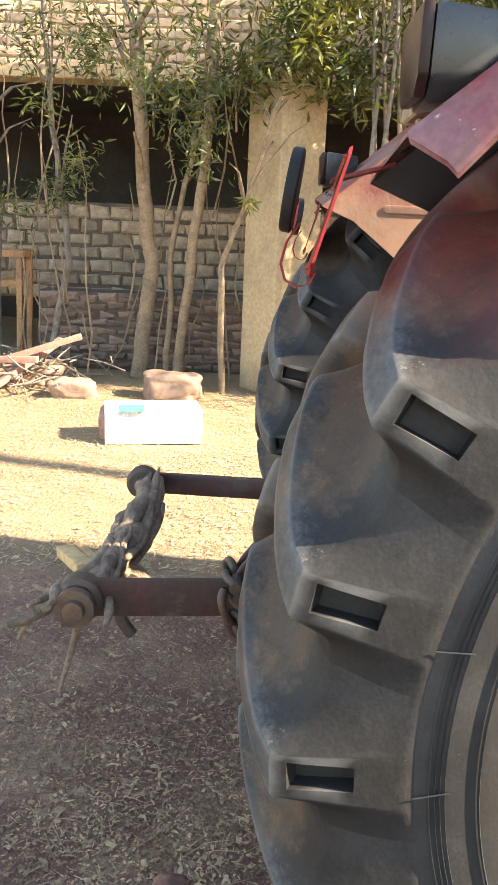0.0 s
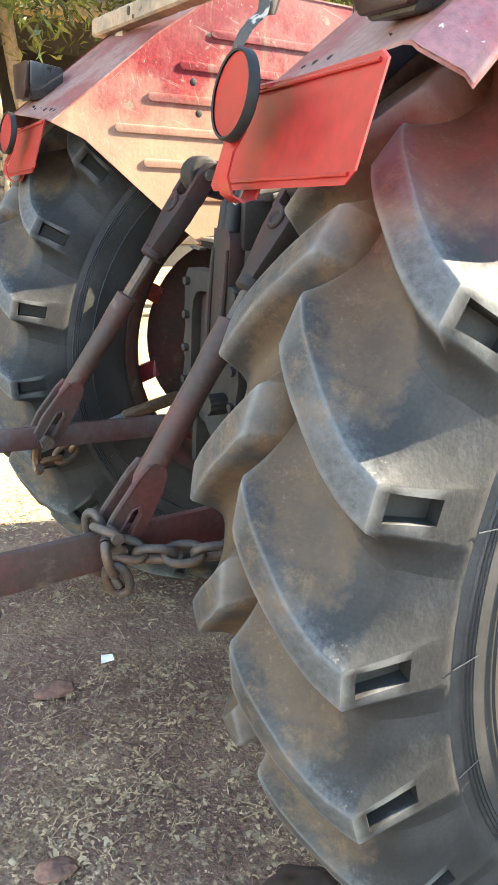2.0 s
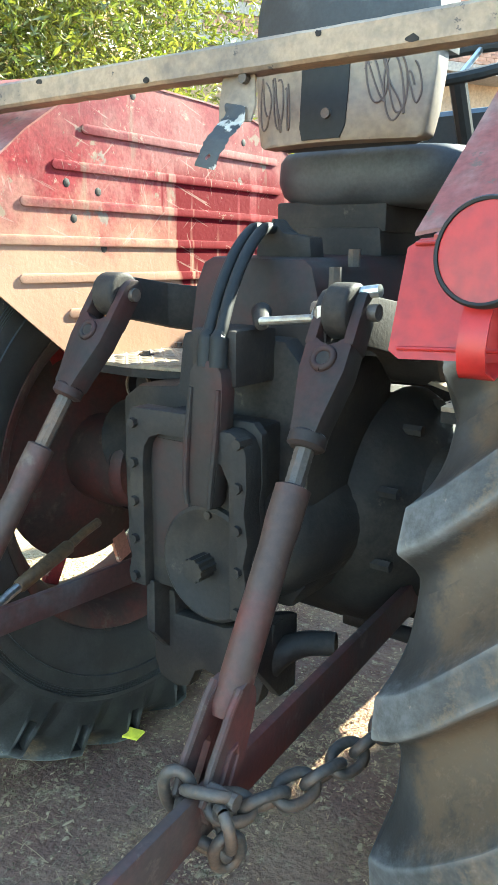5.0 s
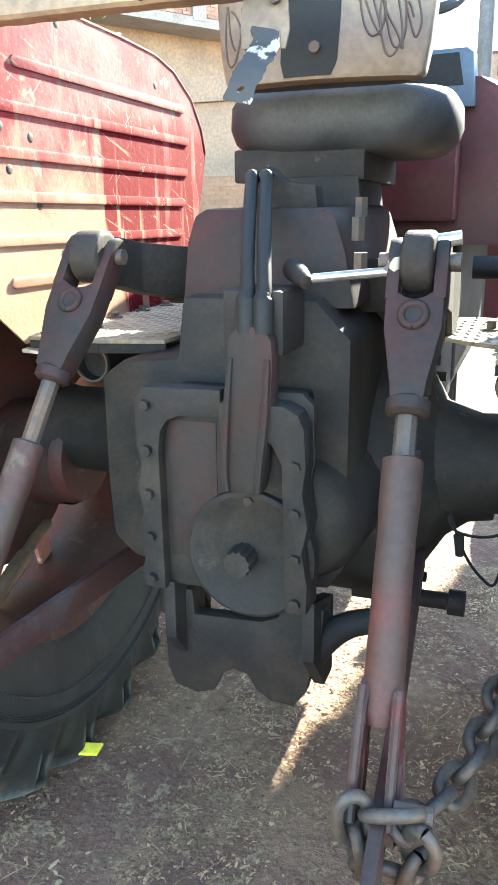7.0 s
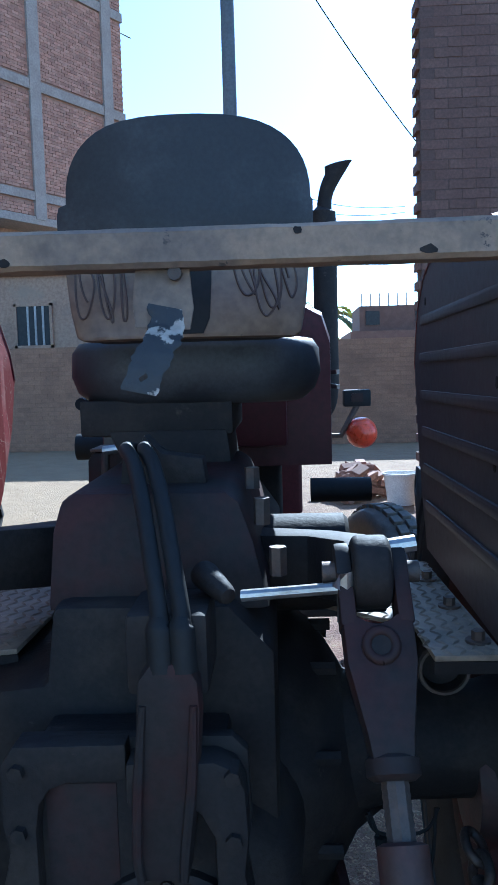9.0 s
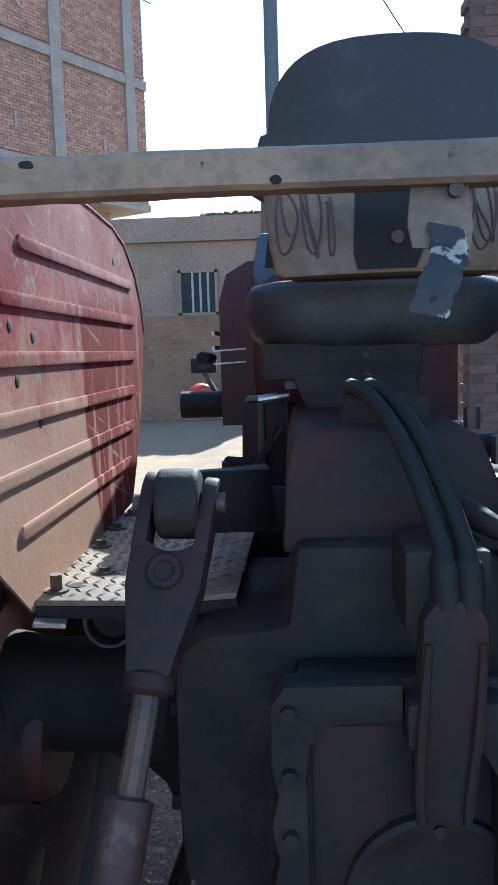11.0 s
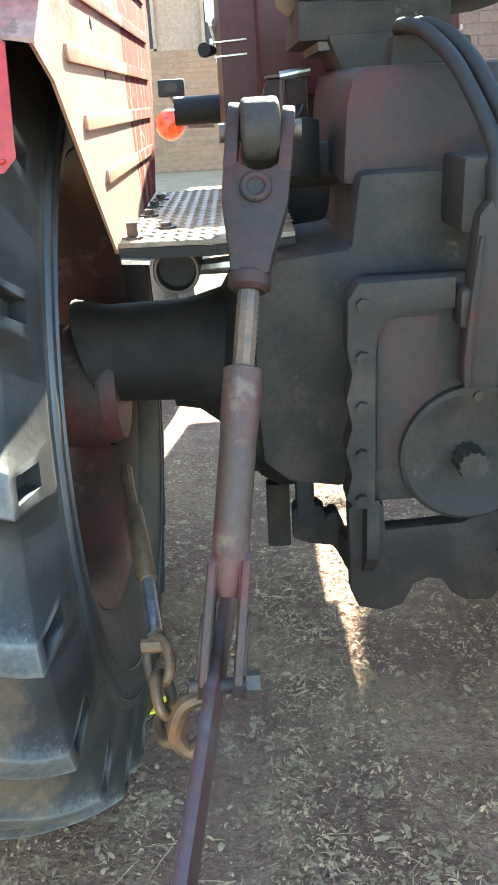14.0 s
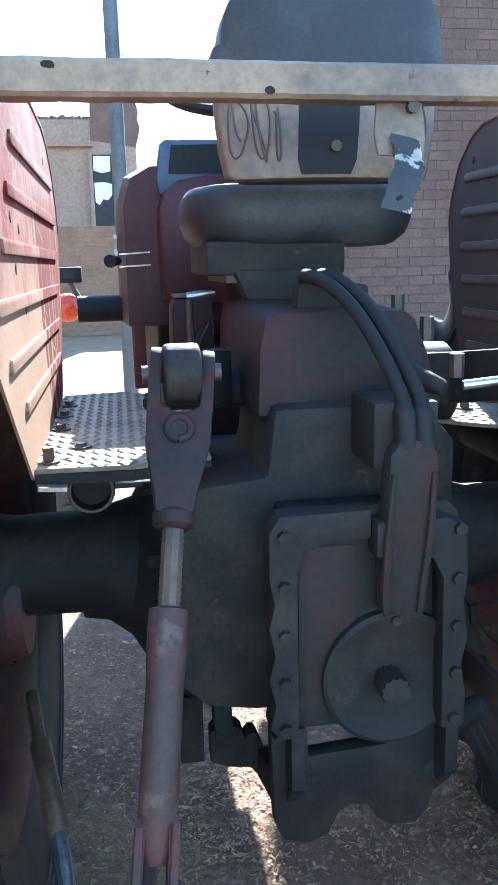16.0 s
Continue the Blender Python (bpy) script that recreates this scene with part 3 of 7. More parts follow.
    def sheet(self, rows, t):
        """A bent sheet through rows of points, t thick along z."""
        m = len(rows[0])
        a = [Vector(p) for r in rows for p in r]
        n = len(a)
        v = a + [p - Vector((0, 0, t)) for p in a]
        f = []
        for i in range(len(rows) - 1):
            for k in range(m - 1):
                q = (i * m + k, i * m + k + 1, (i + 1) * m + k + 1, (i + 1) * m + k)
                f += [q, tuple(x + n for x in reversed(q))]
        rim = [k for k in range(m)] + [i * m + m - 1 for i in range(1, len(rows))] + [(len(rows) - 1) * m + k for k in range(m - 2, -1, -1)] + [i * m for i in range(len(rows) - 2, 0, -1)]
        f += [(rim[i], rim[i] + n, rim[(i + 1) % len(rim)] + n, rim[(i + 1) % len(rim)]) for i in range(len(rim))]
        return self.add(v, f)

    def make(self, name, smooth=0.6, bevel=0.0, segs=2):
        me = bpy.data.meshes.new(name)
        me.from_pydata(self.v, [], self.f)
        bm = bmesh.new()
        bm.from_mesh(me)
        bmesh.ops.recalc_face_normals(bm, faces=bm.faces)
        if bevel:
            es = [e for e in bm.edges if e.is_manifold and e.calc_face_angle(0) > 0.5]
            segs = 5 if bevel >= 0.02 else segs
            bmesh.ops.bevel(bm, geom=es, offset=bevel, segments=segs, profile=0.6, affect="EDGES", clamp_overlap=True)
        bm.to_mesh(me)
        bm.free()
        if smooth:
            me.shade_smooth()
            me.set_sharp_from_angle(angle=smooth)
        return me


def part(name, mesh, mat, parent, label="", bevel=0.0, smooth=0.6, at=None, kind=""):
    me = mesh.make(name, smooth, bevel) if isinstance(mesh, Mesh) else mesh
    if not me.materials:
        me.materials.append(mat)
    ob = new(name, me)
    ob.parent = parent
    if at is not None:
        ob.matrix_basis = at
    return tagged(ob, label, kind=kind)


def thing(name, label, category, group="", at=None, mesh=None, mat=None, kind="", bevel=0.0, smooth=0.6):
    ob = new(name, None)
    if mesh is not None:
        bpy.data.objects.remove(ob)
        me = mesh.make(name, smooth, bevel)
        me.materials.append(mat)
        ob = new(name, me)
    if at is not None:
        ob.matrix_basis = at
    return tagged(ob, label, category, group, kind)

# ---- ground ----
def ground():
    """One sheet, fine under the tractor and coarse to the horizon."""
    xs = [-400, -120, -40, -16] + [-8 + 0.16 * i for i in range(76)] + [6, 16, 40, 120, 400]
    ys = [-400, -120, -40, -14] + [-5 + 0.2 * i for i in range(66)] + [10, 14, 18, 26, 40, 120, 400]
    v, f = [], []
    for y in ys:
        for x in xs:
            near = 1 if -8 < x < 5 and -5 < y < 9 else 0
            v.append((x, y, near * 0.018 * (noise.noise((x * 1.3, y * 1.3, 0)) + 0.5 * noise.noise((x * 4, y * 4, 3))) - 0.004))
    n = len(xs)
    f = [(j * n + i, j * n + i + 1, (j + 1) * n + i + 1, (j + 1) * n + i) for j in range(len(ys) - 1) for i in range(n - 1)]
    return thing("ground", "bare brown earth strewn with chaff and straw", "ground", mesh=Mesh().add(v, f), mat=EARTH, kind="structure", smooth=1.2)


ground()

# ---- the tractor ----
tractor = thing("tractor", "old red farm tractor with big dusty rear tyres", "tractor")

AXLE_Z, TYRE_R = 0.73, 0.735


def lug_mesh(side):
    """One tread bar with the dish above it, about the x axis: up the sidewall, over the shoulder, slanting to the middle. Its ridge meets the shoulder at angle 0, up is positive."""
    pitch = 2 * math.pi / 23 * 0.775
    st = []  # top across and radius, foot across and radius, ridge, width, share of the height
    for r in (0.575, 0.603, 0.612, 0.622, 0.636, 0.655, 0.672, 0.690, 0.706, 0.722, 0.732):
        k = (0.575, 0.603, 0.650, 0.700, 0.739)
        st.append((np.interp(r, k, (0.183, 0.1906, 0.1875, 0.1825, 0.177)), r, np.interp(r, k, (0.183, 0.1888, 0.1800, 0.1730, 0.164)), np.interp(r, k, (0.572, 0.598, 0.640, 0.667, 0.687)),
                   np.interp(r, k, (0.030, 0.016, 0.007, 0.002, 0.0)), np.interp(r, k, (0.088, 0.084, 0.068, 0.056, 0.052)), 1.0))
    for x in (0.177, 0.172, 0.162, 0.150, 0.138, 0.124, 0.110, 0.096, 0.082, 0.068, 0.054, 0.040, 0.028, 0.016, 0.008, 0.004, -0.006):
        u = np.interp(x, (-0.006, 0.004, 0.035, 0.071, 0.110, 0.145, 0.177), (0.168, 0.158, 0.122, 0.088, 0.050, 0.019, 0.0))
        st.append((x, 0.779 - 0.040 * (abs(x) / 0.177) ** 2.2, x * (1 - 0.0735 * (max(0, x) / 0.177) ** 2), np.interp(x, (0, 0.045, 0.09, 0.135, 0.16, 0.177), (0.720, 0.718, 0.714, 0.706, 0.698, 0.687)),
                   u, 0.052 + 0.010 * (0.177 - x) / 0.177, 1.0 if x > 0.006 else (0.93 if x > 0 else 0.0)))

    def p(x, r, along):
        a = along / 0.775
        return (side * x, -r * math.cos(a), r * math.sin(a))

    v, f = [], []
    for i, (x, r, xb, rb, u, w, e) in enumerate(st):
        gap = 0.050
        D = pitch - w - gap
        bend = float(np.interp(x, (0.09, 0.165), (2.3, 2.9)))
        hole = float(np.interp(r, (0.655, 0.722), (0.0, 1.0)))
        cols = [(D * q, (1 - q) ** bend * 0.97) for q in (1.0, 0.8, 0.62, 0.48, 0.37, 0.28, 0.20, 0.13, 0.08, 0.04, 0.015)]
        cols += [(-0.001, 0.995), (-w * (0.20 - 0.05 * hole), 1.0), (-w * (0.70 + 0.08 * hole), 1.0), (-w + 0.003, 1.0), (-w - 0.001, 0.94), (-w - 0.008, 0.62), (-w - 0.016, 0.30), (-w - 0.026, 0.09), (-w - 0.038, 0.01), (-w - gap, 0.0)]
        for d, h in cols:
            h *= e
            wear = 0.0 if h < 0.02 else 0.0012 * noise.noise((x * 40, (u + d) * 40, r * 40)) + 0.002 * noise.noise((x * 9, (u + d) * 9, 4 + r * 9))
            v.append(p(xb + (x - xb) * h, rb + (r - rb) * h + wear, u + d))
    n = 21
    for i in range(len(st) - 1):
        f += [(i * n + k, i * n + k + 1, (i + 1) * n + k + 1, (i + 1) * n + k) for k in range(n - 1) if not (5 <= i < 9 and k == 12)]
    # wedge-shaped pocket in the shoulder's face
    ring = [i * n + 12 for i in range(5, 10)] + [i * n + 13 for i in range(9, 4, -1)]
    o, c = len(v), Vector((0, 0, 0))
    for i in ring:
        c += Vector(v[i]) / len(ring)
    for i in ring:
        q = Vector(v[i]).lerp(c, 0.10)
        v.append((q.x - side * 0.020, q.y * 0.99, q.z * 0.99))
    f += [(ring[i], ring[(i + 1) % 10], o + (i + 1) % 10, o + i) for i in range(10)] + [tuple(o + i for i in range(10))]
    return Mesh().add(v, f)


def rear_wheel(x, turn):
    half = [(0.136, 0.415), (0.160, 0.44), (0.182, 0.50), (0.1915, 0.56), (0.1885, 0.597), (0.178, 0.628), (0.160, 0.656), (0.134, 0.688), (0.09, 0.708), (0.045, 0.714)]
    prof = [(-a, r) for a, r in half] + [(0, 0.716)] + half[::-1]
    tyre = part("rear_tyre", Mesh().lathe(prof, 96), RUBBER, tractor, "worn black rear tyre caked with dust", smooth=1.0, at=pose(x, 0, AXLE_Z))
    for s in (-1, 1):
        for r in (0.566, 0.571, 0.576, 0.582, 0.532):
            part("sidewall_ring", Mesh().lathe([(s * 0.1885, r - 0.0014), (s * (0.1932 if r > 0.57 else 0.1925), r), (s * 0.1885, r + 0.0014)], 128), SIDEWALL, tyre)
    for side in (1, -1):
        me = lug_mesh(side).make("lug", 0.9, 0.0)
        me.materials.append(RUBBER)
        for k in range(23):
            part("lug", me, RUBBER, tyre, at=pose(0, 0, 0, 360 / 23 * (k + (0.5 if side * x < 0 else 0)) + turn))
            if side * x > 0:
                a = radians(-3.4)
                part("mould_line", Mesh().tube([(side * 0.1925, -0.598 * math.cos(a), 0.598 * math.sin(a)), (side * 0.1938, -0.562 * math.cos(a + 0.012), 0.562 * math.sin(a + 0.012))], 0.0008, 5), SIDEWALL, tyre, at=pose(0, 0, 0, 360 / 23 * k + turn))
    rim = part("rim", Mesh().lathe([(-0.150, 0.425), (-0.14, 0.40), (-0.11, 0.375), (-0.05, 0.36), (0.05, 0.36), (0.11, 0.375), (0.14, 0.40), (0.150, 0.425),
                                    (0.142, 0.43), (0.128, 0.405), (0.10, 0.385), (0.04, 0.37), (-0.04, 0.37), (-0.10, 0.385), (-0.128, 0.405), (-0.142, 0.43)], 64, closed=True),
               RED_DARK, tyre, "faded red steel rim", smooth=0.8)
    s = 1 if x > 0 else -1
    disc = Mesh().lathe([(s * 0.045, 0.285), (s * 0.035, 0.25), (s * 0.01, 0.17), (s * 0.01, 0.02), (s * 0.0, 0.02), (s * 0.0, 0.175), (s * 0.025, 0.255), (s * 0.033, 0.289)], 48, closed=True)
    wd = part("wheel_disc", disc, RED_DARK, tyre, smooth=0.8)
    for k in range(8):
        a = radians(45 * k + 20)
        part("disc_lug", Mesh().beam((s * 0.035, 0.26 * math.cos(a), 0.26 * math.sin(a)), (s * 0.04, 0.368 * math.cos(a), 0.368 * math.sin(a)), 0.012, 0.05, (0, -math.sin(a), math.cos(a))), RED_WORN, wd)
    part("hub", Mesh().lathe([(s * 0.10, 0.0), (s * 0.10, 0.07), (s * 0.03, 0.11), (-s * 0.10, 0.12), (-s * 0.16, 0.12)], 24), RED_DARK, tyre)
    return tyre


rear_wheel(0.692, -13.85)
rear_wheel(-0.676, -4.2)

# front wheels
for fx in (0.675, -0.68):
    tyre = part("front_tyre", Mesh().lathe([(-0.07, 0.21), (-0.10, 0.26), (-0.11, 0.32), (-0.095, 0.375), (-0.05, 0.392), (0, 0.395), (0.05, 0.392), (0.095, 0.375), (0.11, 0.32), (0.10, 0.26), (0.07, 0.21)], 48),
                RUBBER, tractor, "small ribbed front tyre turned to one side", smooth=1.0, at=pose(fx, 2.4, 0.375, 0, 0, 20))
    blk = Mesh().box((0.03, 0, 0.398), (0.045, 0.05, 0.024)).make("tread_block", 0, 0.004)
    blk.materials.append(TREAD)
    for k in range(36):
        part("tread_block", blk, TREAD, tyre, at=pose(0, 0, 0, 10 * k))
        part("tread_block", blk, TREAD, tyre, at=pose(-0.06, 0, 0, 10 * k + 5))
    part("front_rim", Mesh().lathe([(-0.08, 0.215), (-0.05, 0.19), (0.05, 0.19), (0.08, 0.215), (0.05, 0.17), (0.02, 0.05), (0.02, 0.0)], 32), RED_WORN, tyre)
part("front_axle", Mesh().beam((-0.60, 2.4, 0.295), (0.60, 2.4, 0.295), 0.09, 0.07).tube([(0.03, 2.4, 0.3), (0.03, 2.4, 0.75)], 0.07), BLACK_OIL, tractor, bevel=0.01)

# main housing, rear axle and engine
H = Mesh()
H.slab([(-0.24, -0.34, 0.80), (-0.24, -0.34, 0.985), (-0.20, -0.34, 1.012), (-0.10, -0.34, 1.022), (-0.088, -0.34, 1.12), (0.13, -0.34, 1.12), (0.185, -0.34, 1.06), (0.185, -0.34, 0.70), (0.155, -0.34, 0.652), (-0.12, -0.34, 0.652), (-0.195, -0.34, 0.665), (-0.236, -0.34, 0.70)], (0, 0.30, 0))
part("transmission_housing", H, BLACK_OIL, tractor, "oily cast housing", bevel=0.015)
case = part("differential_case", Mesh().lathe([(-0.39, 0.0), (-0.39, 0.082), (-0.345, 0.090), (-0.305, 0.120), (-0.265, 0.185), (-0.235, 0.225), (-0.20, 0.246), (0.20, 0.246), (0.235, 0.225), (0.265, 0.185), (0.305, 0.120), (0.345, 0.090), (0.39, 0.082), (0.39, 0.0)], 40, c=(0, 0.02, 0.757)), BLACK_OIL, tractor, "round oily differential case", smooth=0.7)
for w in range(10):
    a = radians(36 * w + 12)
    for x in (-0.252, 0.252):
        part("case_bolt", Mesh().tube([(x - 0.02, 0.02 + 0.215 * math.cos(a), 0.757 + 0.215 * math.sin(a)), (x + 0.02, 0.02 + 0.215 * math.cos(a), 0.757 + 0.215 * math.sin(a))], 0.011, 6), BLACK_OIL, case)
part("case_drain_leg", Mesh().box((-0.204, -0.05, 0.455), (0.046, 0.03, 0.14)).tube([(-0.204, -0.066, 0.41), (-0.204, -0.030, 0.41)], 0.022, 12), BLACK_OIL, tractor, bevel=0.004)
C = Mesh()
C.slab([(-0.105, -0.30, 1.10), (-0.098, -0.29, 1.20), (-0.088, -0.28, 1.240), (-0.070, -0.275, 1.250), (0.125, -0.275, 1.248), (0.142, -0.28, 1.235), (0.160, -0.285, 1.185), (0.180, -0.30, 1.10)], (0, 0.46, 0.01))
part("lift_cover", C, RED_OILY, tractor, bevel=0.015)
part("gearbox", Mesh().slab([(-0.17, 0.27, 0.55), (-0.20, 0.27, 0.7), (-0.20, 0.27, 1.0), (-0.12, 0.27, 1.10), (0.12, 0.27, 1.10), (0.19, 0.27, 1.0), (0.19, 0.27, 0.7), (0.16, 0.27, 0.55)], (0, 0.85, 0)), BLACK_OIL, tractor, bevel=0.015)
part("engine", Mesh().slab([(-0.12, 1.1, 0.60), (-0.18, 1.1, 0.74), (-0.18, 1.1, 1.2), (0.2, 1.1, 1.2), (0.20, 1.1, 0.74), (0.14, 1.1, 0.60)], (0, 1.3, 0)), BLACK_OIL, tractor, bevel=0.02)
for s in (1, -1):
    A = Mesh().tube([(s * 0.17, 0.0, 0.78), (s * 0.26, 0.0, 0.785), (s * 0.36, 0, 0.79), (s * 0.50, 0, 0.79), (s * 0.53, 0, 0.78)], [0.16, 0.13, 0.095, 0.092, 0.12], 24)
    part("axle_housing", A, BLACK_OIL, tractor, smooth=0.8)
    part("brake_drum", Mesh().lathe([(s * 0.49, 0.0), (s * 0.49, 0.105), (s * 0.51, 0.115), (s * 0.58, 0.115), (s * 0.58, 0)], 40, c=(0, 0, AXLE_Z)), RED_DARK, tractor)
    sx = 0.420 if s > 0 else -0.355
    support = part("support_tube", Mesh().lathe([(-0.15, 0.0), (-0.152, 0.030), (-0.175, 0.031), (-0.177, 0.034), (-0.175, 0.037), (0.10, 0.037), (0.10, 0)], 28, "y", (sx, 0, 0.972)), BLACK_OIL, tractor)
    part("tube_rim", Mesh().lathe([(-0.176, 0.031), (-0.180, 0.032), (-0.180, 0.036), (-0.174, 0.038)], 28, "y", (sx, 0, 0.972)), IRON, support)
    if s < 0:
        part("stay_rod", Mesh().tube([(-0.325, -0.05, 0.952), (-0.26, -0.06, 0.957), (-0.20, -0.06, 0.957)], [0.013, 0.016, 0.016], 10), STEEL, support)

# bonnet, dash, exhaust
B = Mesh()
rows = []
for y, w, zt in ((0.78, 0.30, 1.575), (1.0, 0.315, 1.60), (1.6, 0.32, 1.60), (2.2, 0.315, 1.585), (2.55, 0.30, 1.56), (2.62, 0.27, 1.52)):
    rows.append([(0.03 - w, y, 1.16), (0.03 - w, y, zt - 0.10), (0.03 - w * 0.93, y, zt - 0.03), (0.03 - w * 0.75, y, zt), (0.03, y, zt + 0.015), (0.03 + w * 0.75, y, zt), (0.03 + w * 0.93, y, zt - 0.03), (0.03 + w, y, zt - 0.10), (0.03 + w, y, 1.16)])
B.add([p for r in rows for p in r], [(i * 9 + k, i * 9 + k + 1, i * 9 + k + 10, i * 9 + k + 9) for i in range(len(rows) - 1) for k in range(8)] + [tuple(range(9)), tuple(range(45, 54))])
bonnet = part("bonnet", B, RED_HOOD, tractor, "dark red bonnet")
for s in (-1, 1):
    for z in (1.40, 1.36):
        part("bonnet_trim", Mesh().beam((0.03 + s * 0.325, 0.85, z), (0.03 + s * 0.325, 2.5, z), 0.008, 0.012), STEEL, bonnet)
part("nose_grille", Mesh().box((0.03, 2.63, 1.11), (0.54, 0.06, 0.80)), RED_HOOD, tractor, bevel=0.02)
dash = part("dashboard", Mesh().slab([(-0.175, 0.74, 1.50), (-0.180, 0.74, 1.545), (-0.165, 0.74, 1.630), (-0.155, 0.74, 1.636), (0.22, 0.74, 1.64), (0.235, 0.74, 1.63), (0.245, 0.74, 1.50)], (0, 0.11, 0.01)), BLUE_PANEL, tractor, "blue-grey instrument hood", bevel=0.008)
part("instrument_face", Mesh().slab([(-0.15, 0.737, 1.552), (-0.14, 0.737, 1.622), (0.20, 0.737, 1.628), (0.215, 0.737, 1.552)], (0, 0.006, 0)), BLACK_PLASTIC, dash)
cowl = [(-0.18, 1.22), (-0.182, 1.46), (-0.165, 1.505), (-0.13, 1.528), (-0.06, 1.541), (0.06, 1.545), (0.14, 1.535), (0.20, 1.50), (0.215, 1.45), (0.215, 1.22)]
part("cowl", Mesh().slab([(x, 0.665, z) for x, z in cowl], (0, 0.11, 0.004)), RED_HOOD, tractor, "dark red rounded rear cowl", bevel=0.012)
part("side_knob", Mesh().tube([(-0.29, 0.80, 1.335), (-0.312, 0.76, 1.335), (-0.312, 0.735, 1.335)], [0.010, 0.018, 0.016], 12), BLACK_PLASTIC, tractor)
for z in (1.352, 1.319):
    part("trim_strip", Mesh().beam((-0.288, 0.776, z), (-0.205, 0.776, z + 0.004), 0.006, 0.004), STEEL, bonnet)
wheel = Mesh()
ring = [(0.03 + 0.19 * math.cos(a), 0.52 + 0.17 * math.sin(a), 1.70 + 0.07 * math.sin(a)) for a in (2 * math.pi * k / 28 for k in range(29))]
wheel.tube(ring, 0.013, 8, False)
steer = part("steering_wheel", wheel, BLACK_PLASTIC, tractor)
for a in (90, 210, 330):
    part("spoke", Mesh().tube([(0.03, 0.54, 1.67), (0.03 + 0.19 * math.cos(radians(a)), 0.52 + 0.17 * math.sin(radians(a)), 1.70 + 0.07 * math.sin(radians(a)))], 0.008, 6), STEEL, steer)
part("steering_column", Mesh().tube([(0.03, 0.54, 1.68), (0.03, 0.75, 1.35)], 0.022, 10), BLACK_PLASTIC, tractor)
ex = part("exhaust", Mesh().pipe([(0.30, 1.62, 1.22), (0.335, 1.62, 1.245), (0.365, 1.62, 1.29), (0.373, 1.62, 1.36)], [0.034, 0.036, 0.040, 0.043], 18).tube([(0.373, 1.62, 1.355), (0.373, 1.62, 1.93), (0.373, 1.62, 1.975), (0.376, 1.62, 1.985)], [0.0435, 0.0435, 0.042, 0.030], 18), BLACK_OIL, tractor, "sooty upright exhaust silencer")
tip = Mesh().pipe([(0.374, 1.62, 1.97), (0.377, 1.62, 2.02), (0.388, 1.62, 2.06), (0.405, 1.62, 2.095)], [0.028, 0.025, 0.027, 0.029], 16)
rim = tip.v[-16:]
tip.f.pop()
n = len(tip.v)
tip.v += [(x + 0.022 + 0.9 * (x - 0.405), y, z + 0.020 + 0.9 * max(0.0, (x - 0.405) + 0.03)) for x, y, z in rim]
tip.f += [(n - 16 + k, n - 16 + (k + 1) % 16, n + (k + 1) % 16, n + k) for k in range(16)]
part("exhaust_tip", tip, BLACK_OIL, ex, "bent pipe end cut at a slant", smooth=1.0)

# rear hitch frame and drawbar plate
RP = [(-0.118, 0.672), (-0.112, 0.68), (-0.122, 0.69), (-0.113, 0.725), (-0.122, 0.765), (-0.113, 0.80), (-0.121, 0.84), (-0.113, 0.875), (-0.120, 0.91), (-0.119, 0.975), (-0.105, 0.997),
      (0.135, 0.997), (0.152, 0.98), (0.155, 0.90), (0.148, 0.86), (0.156, 0.81), (0.148, 0.77), (0.156, 0.72), (0.155, 0.672)]
plate = part("hitch_plate", Mesh().slab([(x, -0.428, z) for x, z in RP], (0, 0.018, 0)), BLACK_OIL, tractor, "black bolted hitch plate with a scalloped edge", bevel=0.004)
flange = [(x, z) for x, z in RP[:11]] + [(0.02, 0.999), (0.02, 0.958), (-0.045, 0.956), (-0.066, 0.948), (-0.078, 0.930), (-0.082, 0.900), (-0.080, 0.70), (-0.080, 0.672)]
part("hitch_flange", Mesh().slab([(x, -0.452, z) for x, z in flange], (0, 0.030, 0)), BLACK_OIL, plate, "thick scalloped flange", bevel=0.005)
part("pocket_floor", Mesh().box((-0.036, -0.4295, 0.835), (0.080, 0.004, 0.22)), RED_OILY, plate, "oily red pocket", bevel=0.001)
corner = [(0.022, 0.985), (0.118, 0.986), (0.140, 0.976), (0.150, 0.955), (0.153, 0.90), (0.148, 0.86), (0.156, 0.81), (0.148, 0.77), (0.156, 0.72), (0.155, 0.672), (0.120, 0.672), (0.116, 0.90), (0.100, 0.93), (0.022, 0.935)]
part("hitch_flange", Mesh().slab([(x, -0.468, z) for x, z in corner], (0, 0.045, 0)), BLACK_OIL, plate, bevel=0.006)
part("hitch_box", Mesh().box((0.018, -0.38, 0.83), (0.22, 0.10, 0.31)), BLACK_OIL, tractor, bevel=0.01)
for x in (-0.100, 0.137):
    for z in (0.69, 0.76, 0.83, 0.90, 0.97):
        part("plate_bolt", Mesh().tube([(x, -0.462 - (0.014 if x > 0 else 0), z), (x, -0.443, z)], 0.009, 6), BLACK_OIL, plate)
tower_arm = part("top_link_tower", Mesh().slab([(x, -0.470, z) for x, z in ((0.034, 0.852), (0.086, 0.852), (0.090, 0.87), (0.100, 0.95), (0.106, 1.04), (0.104, 1.075), (0.092, 1.095), (0.052, 1.095), (0.038, 1.075), (0.030, 0.95), (0.030, 0.86))], (0, 0.036, 0)), RED_OILY, tractor, "oily red upright casting for the top link", bevel=0.010)
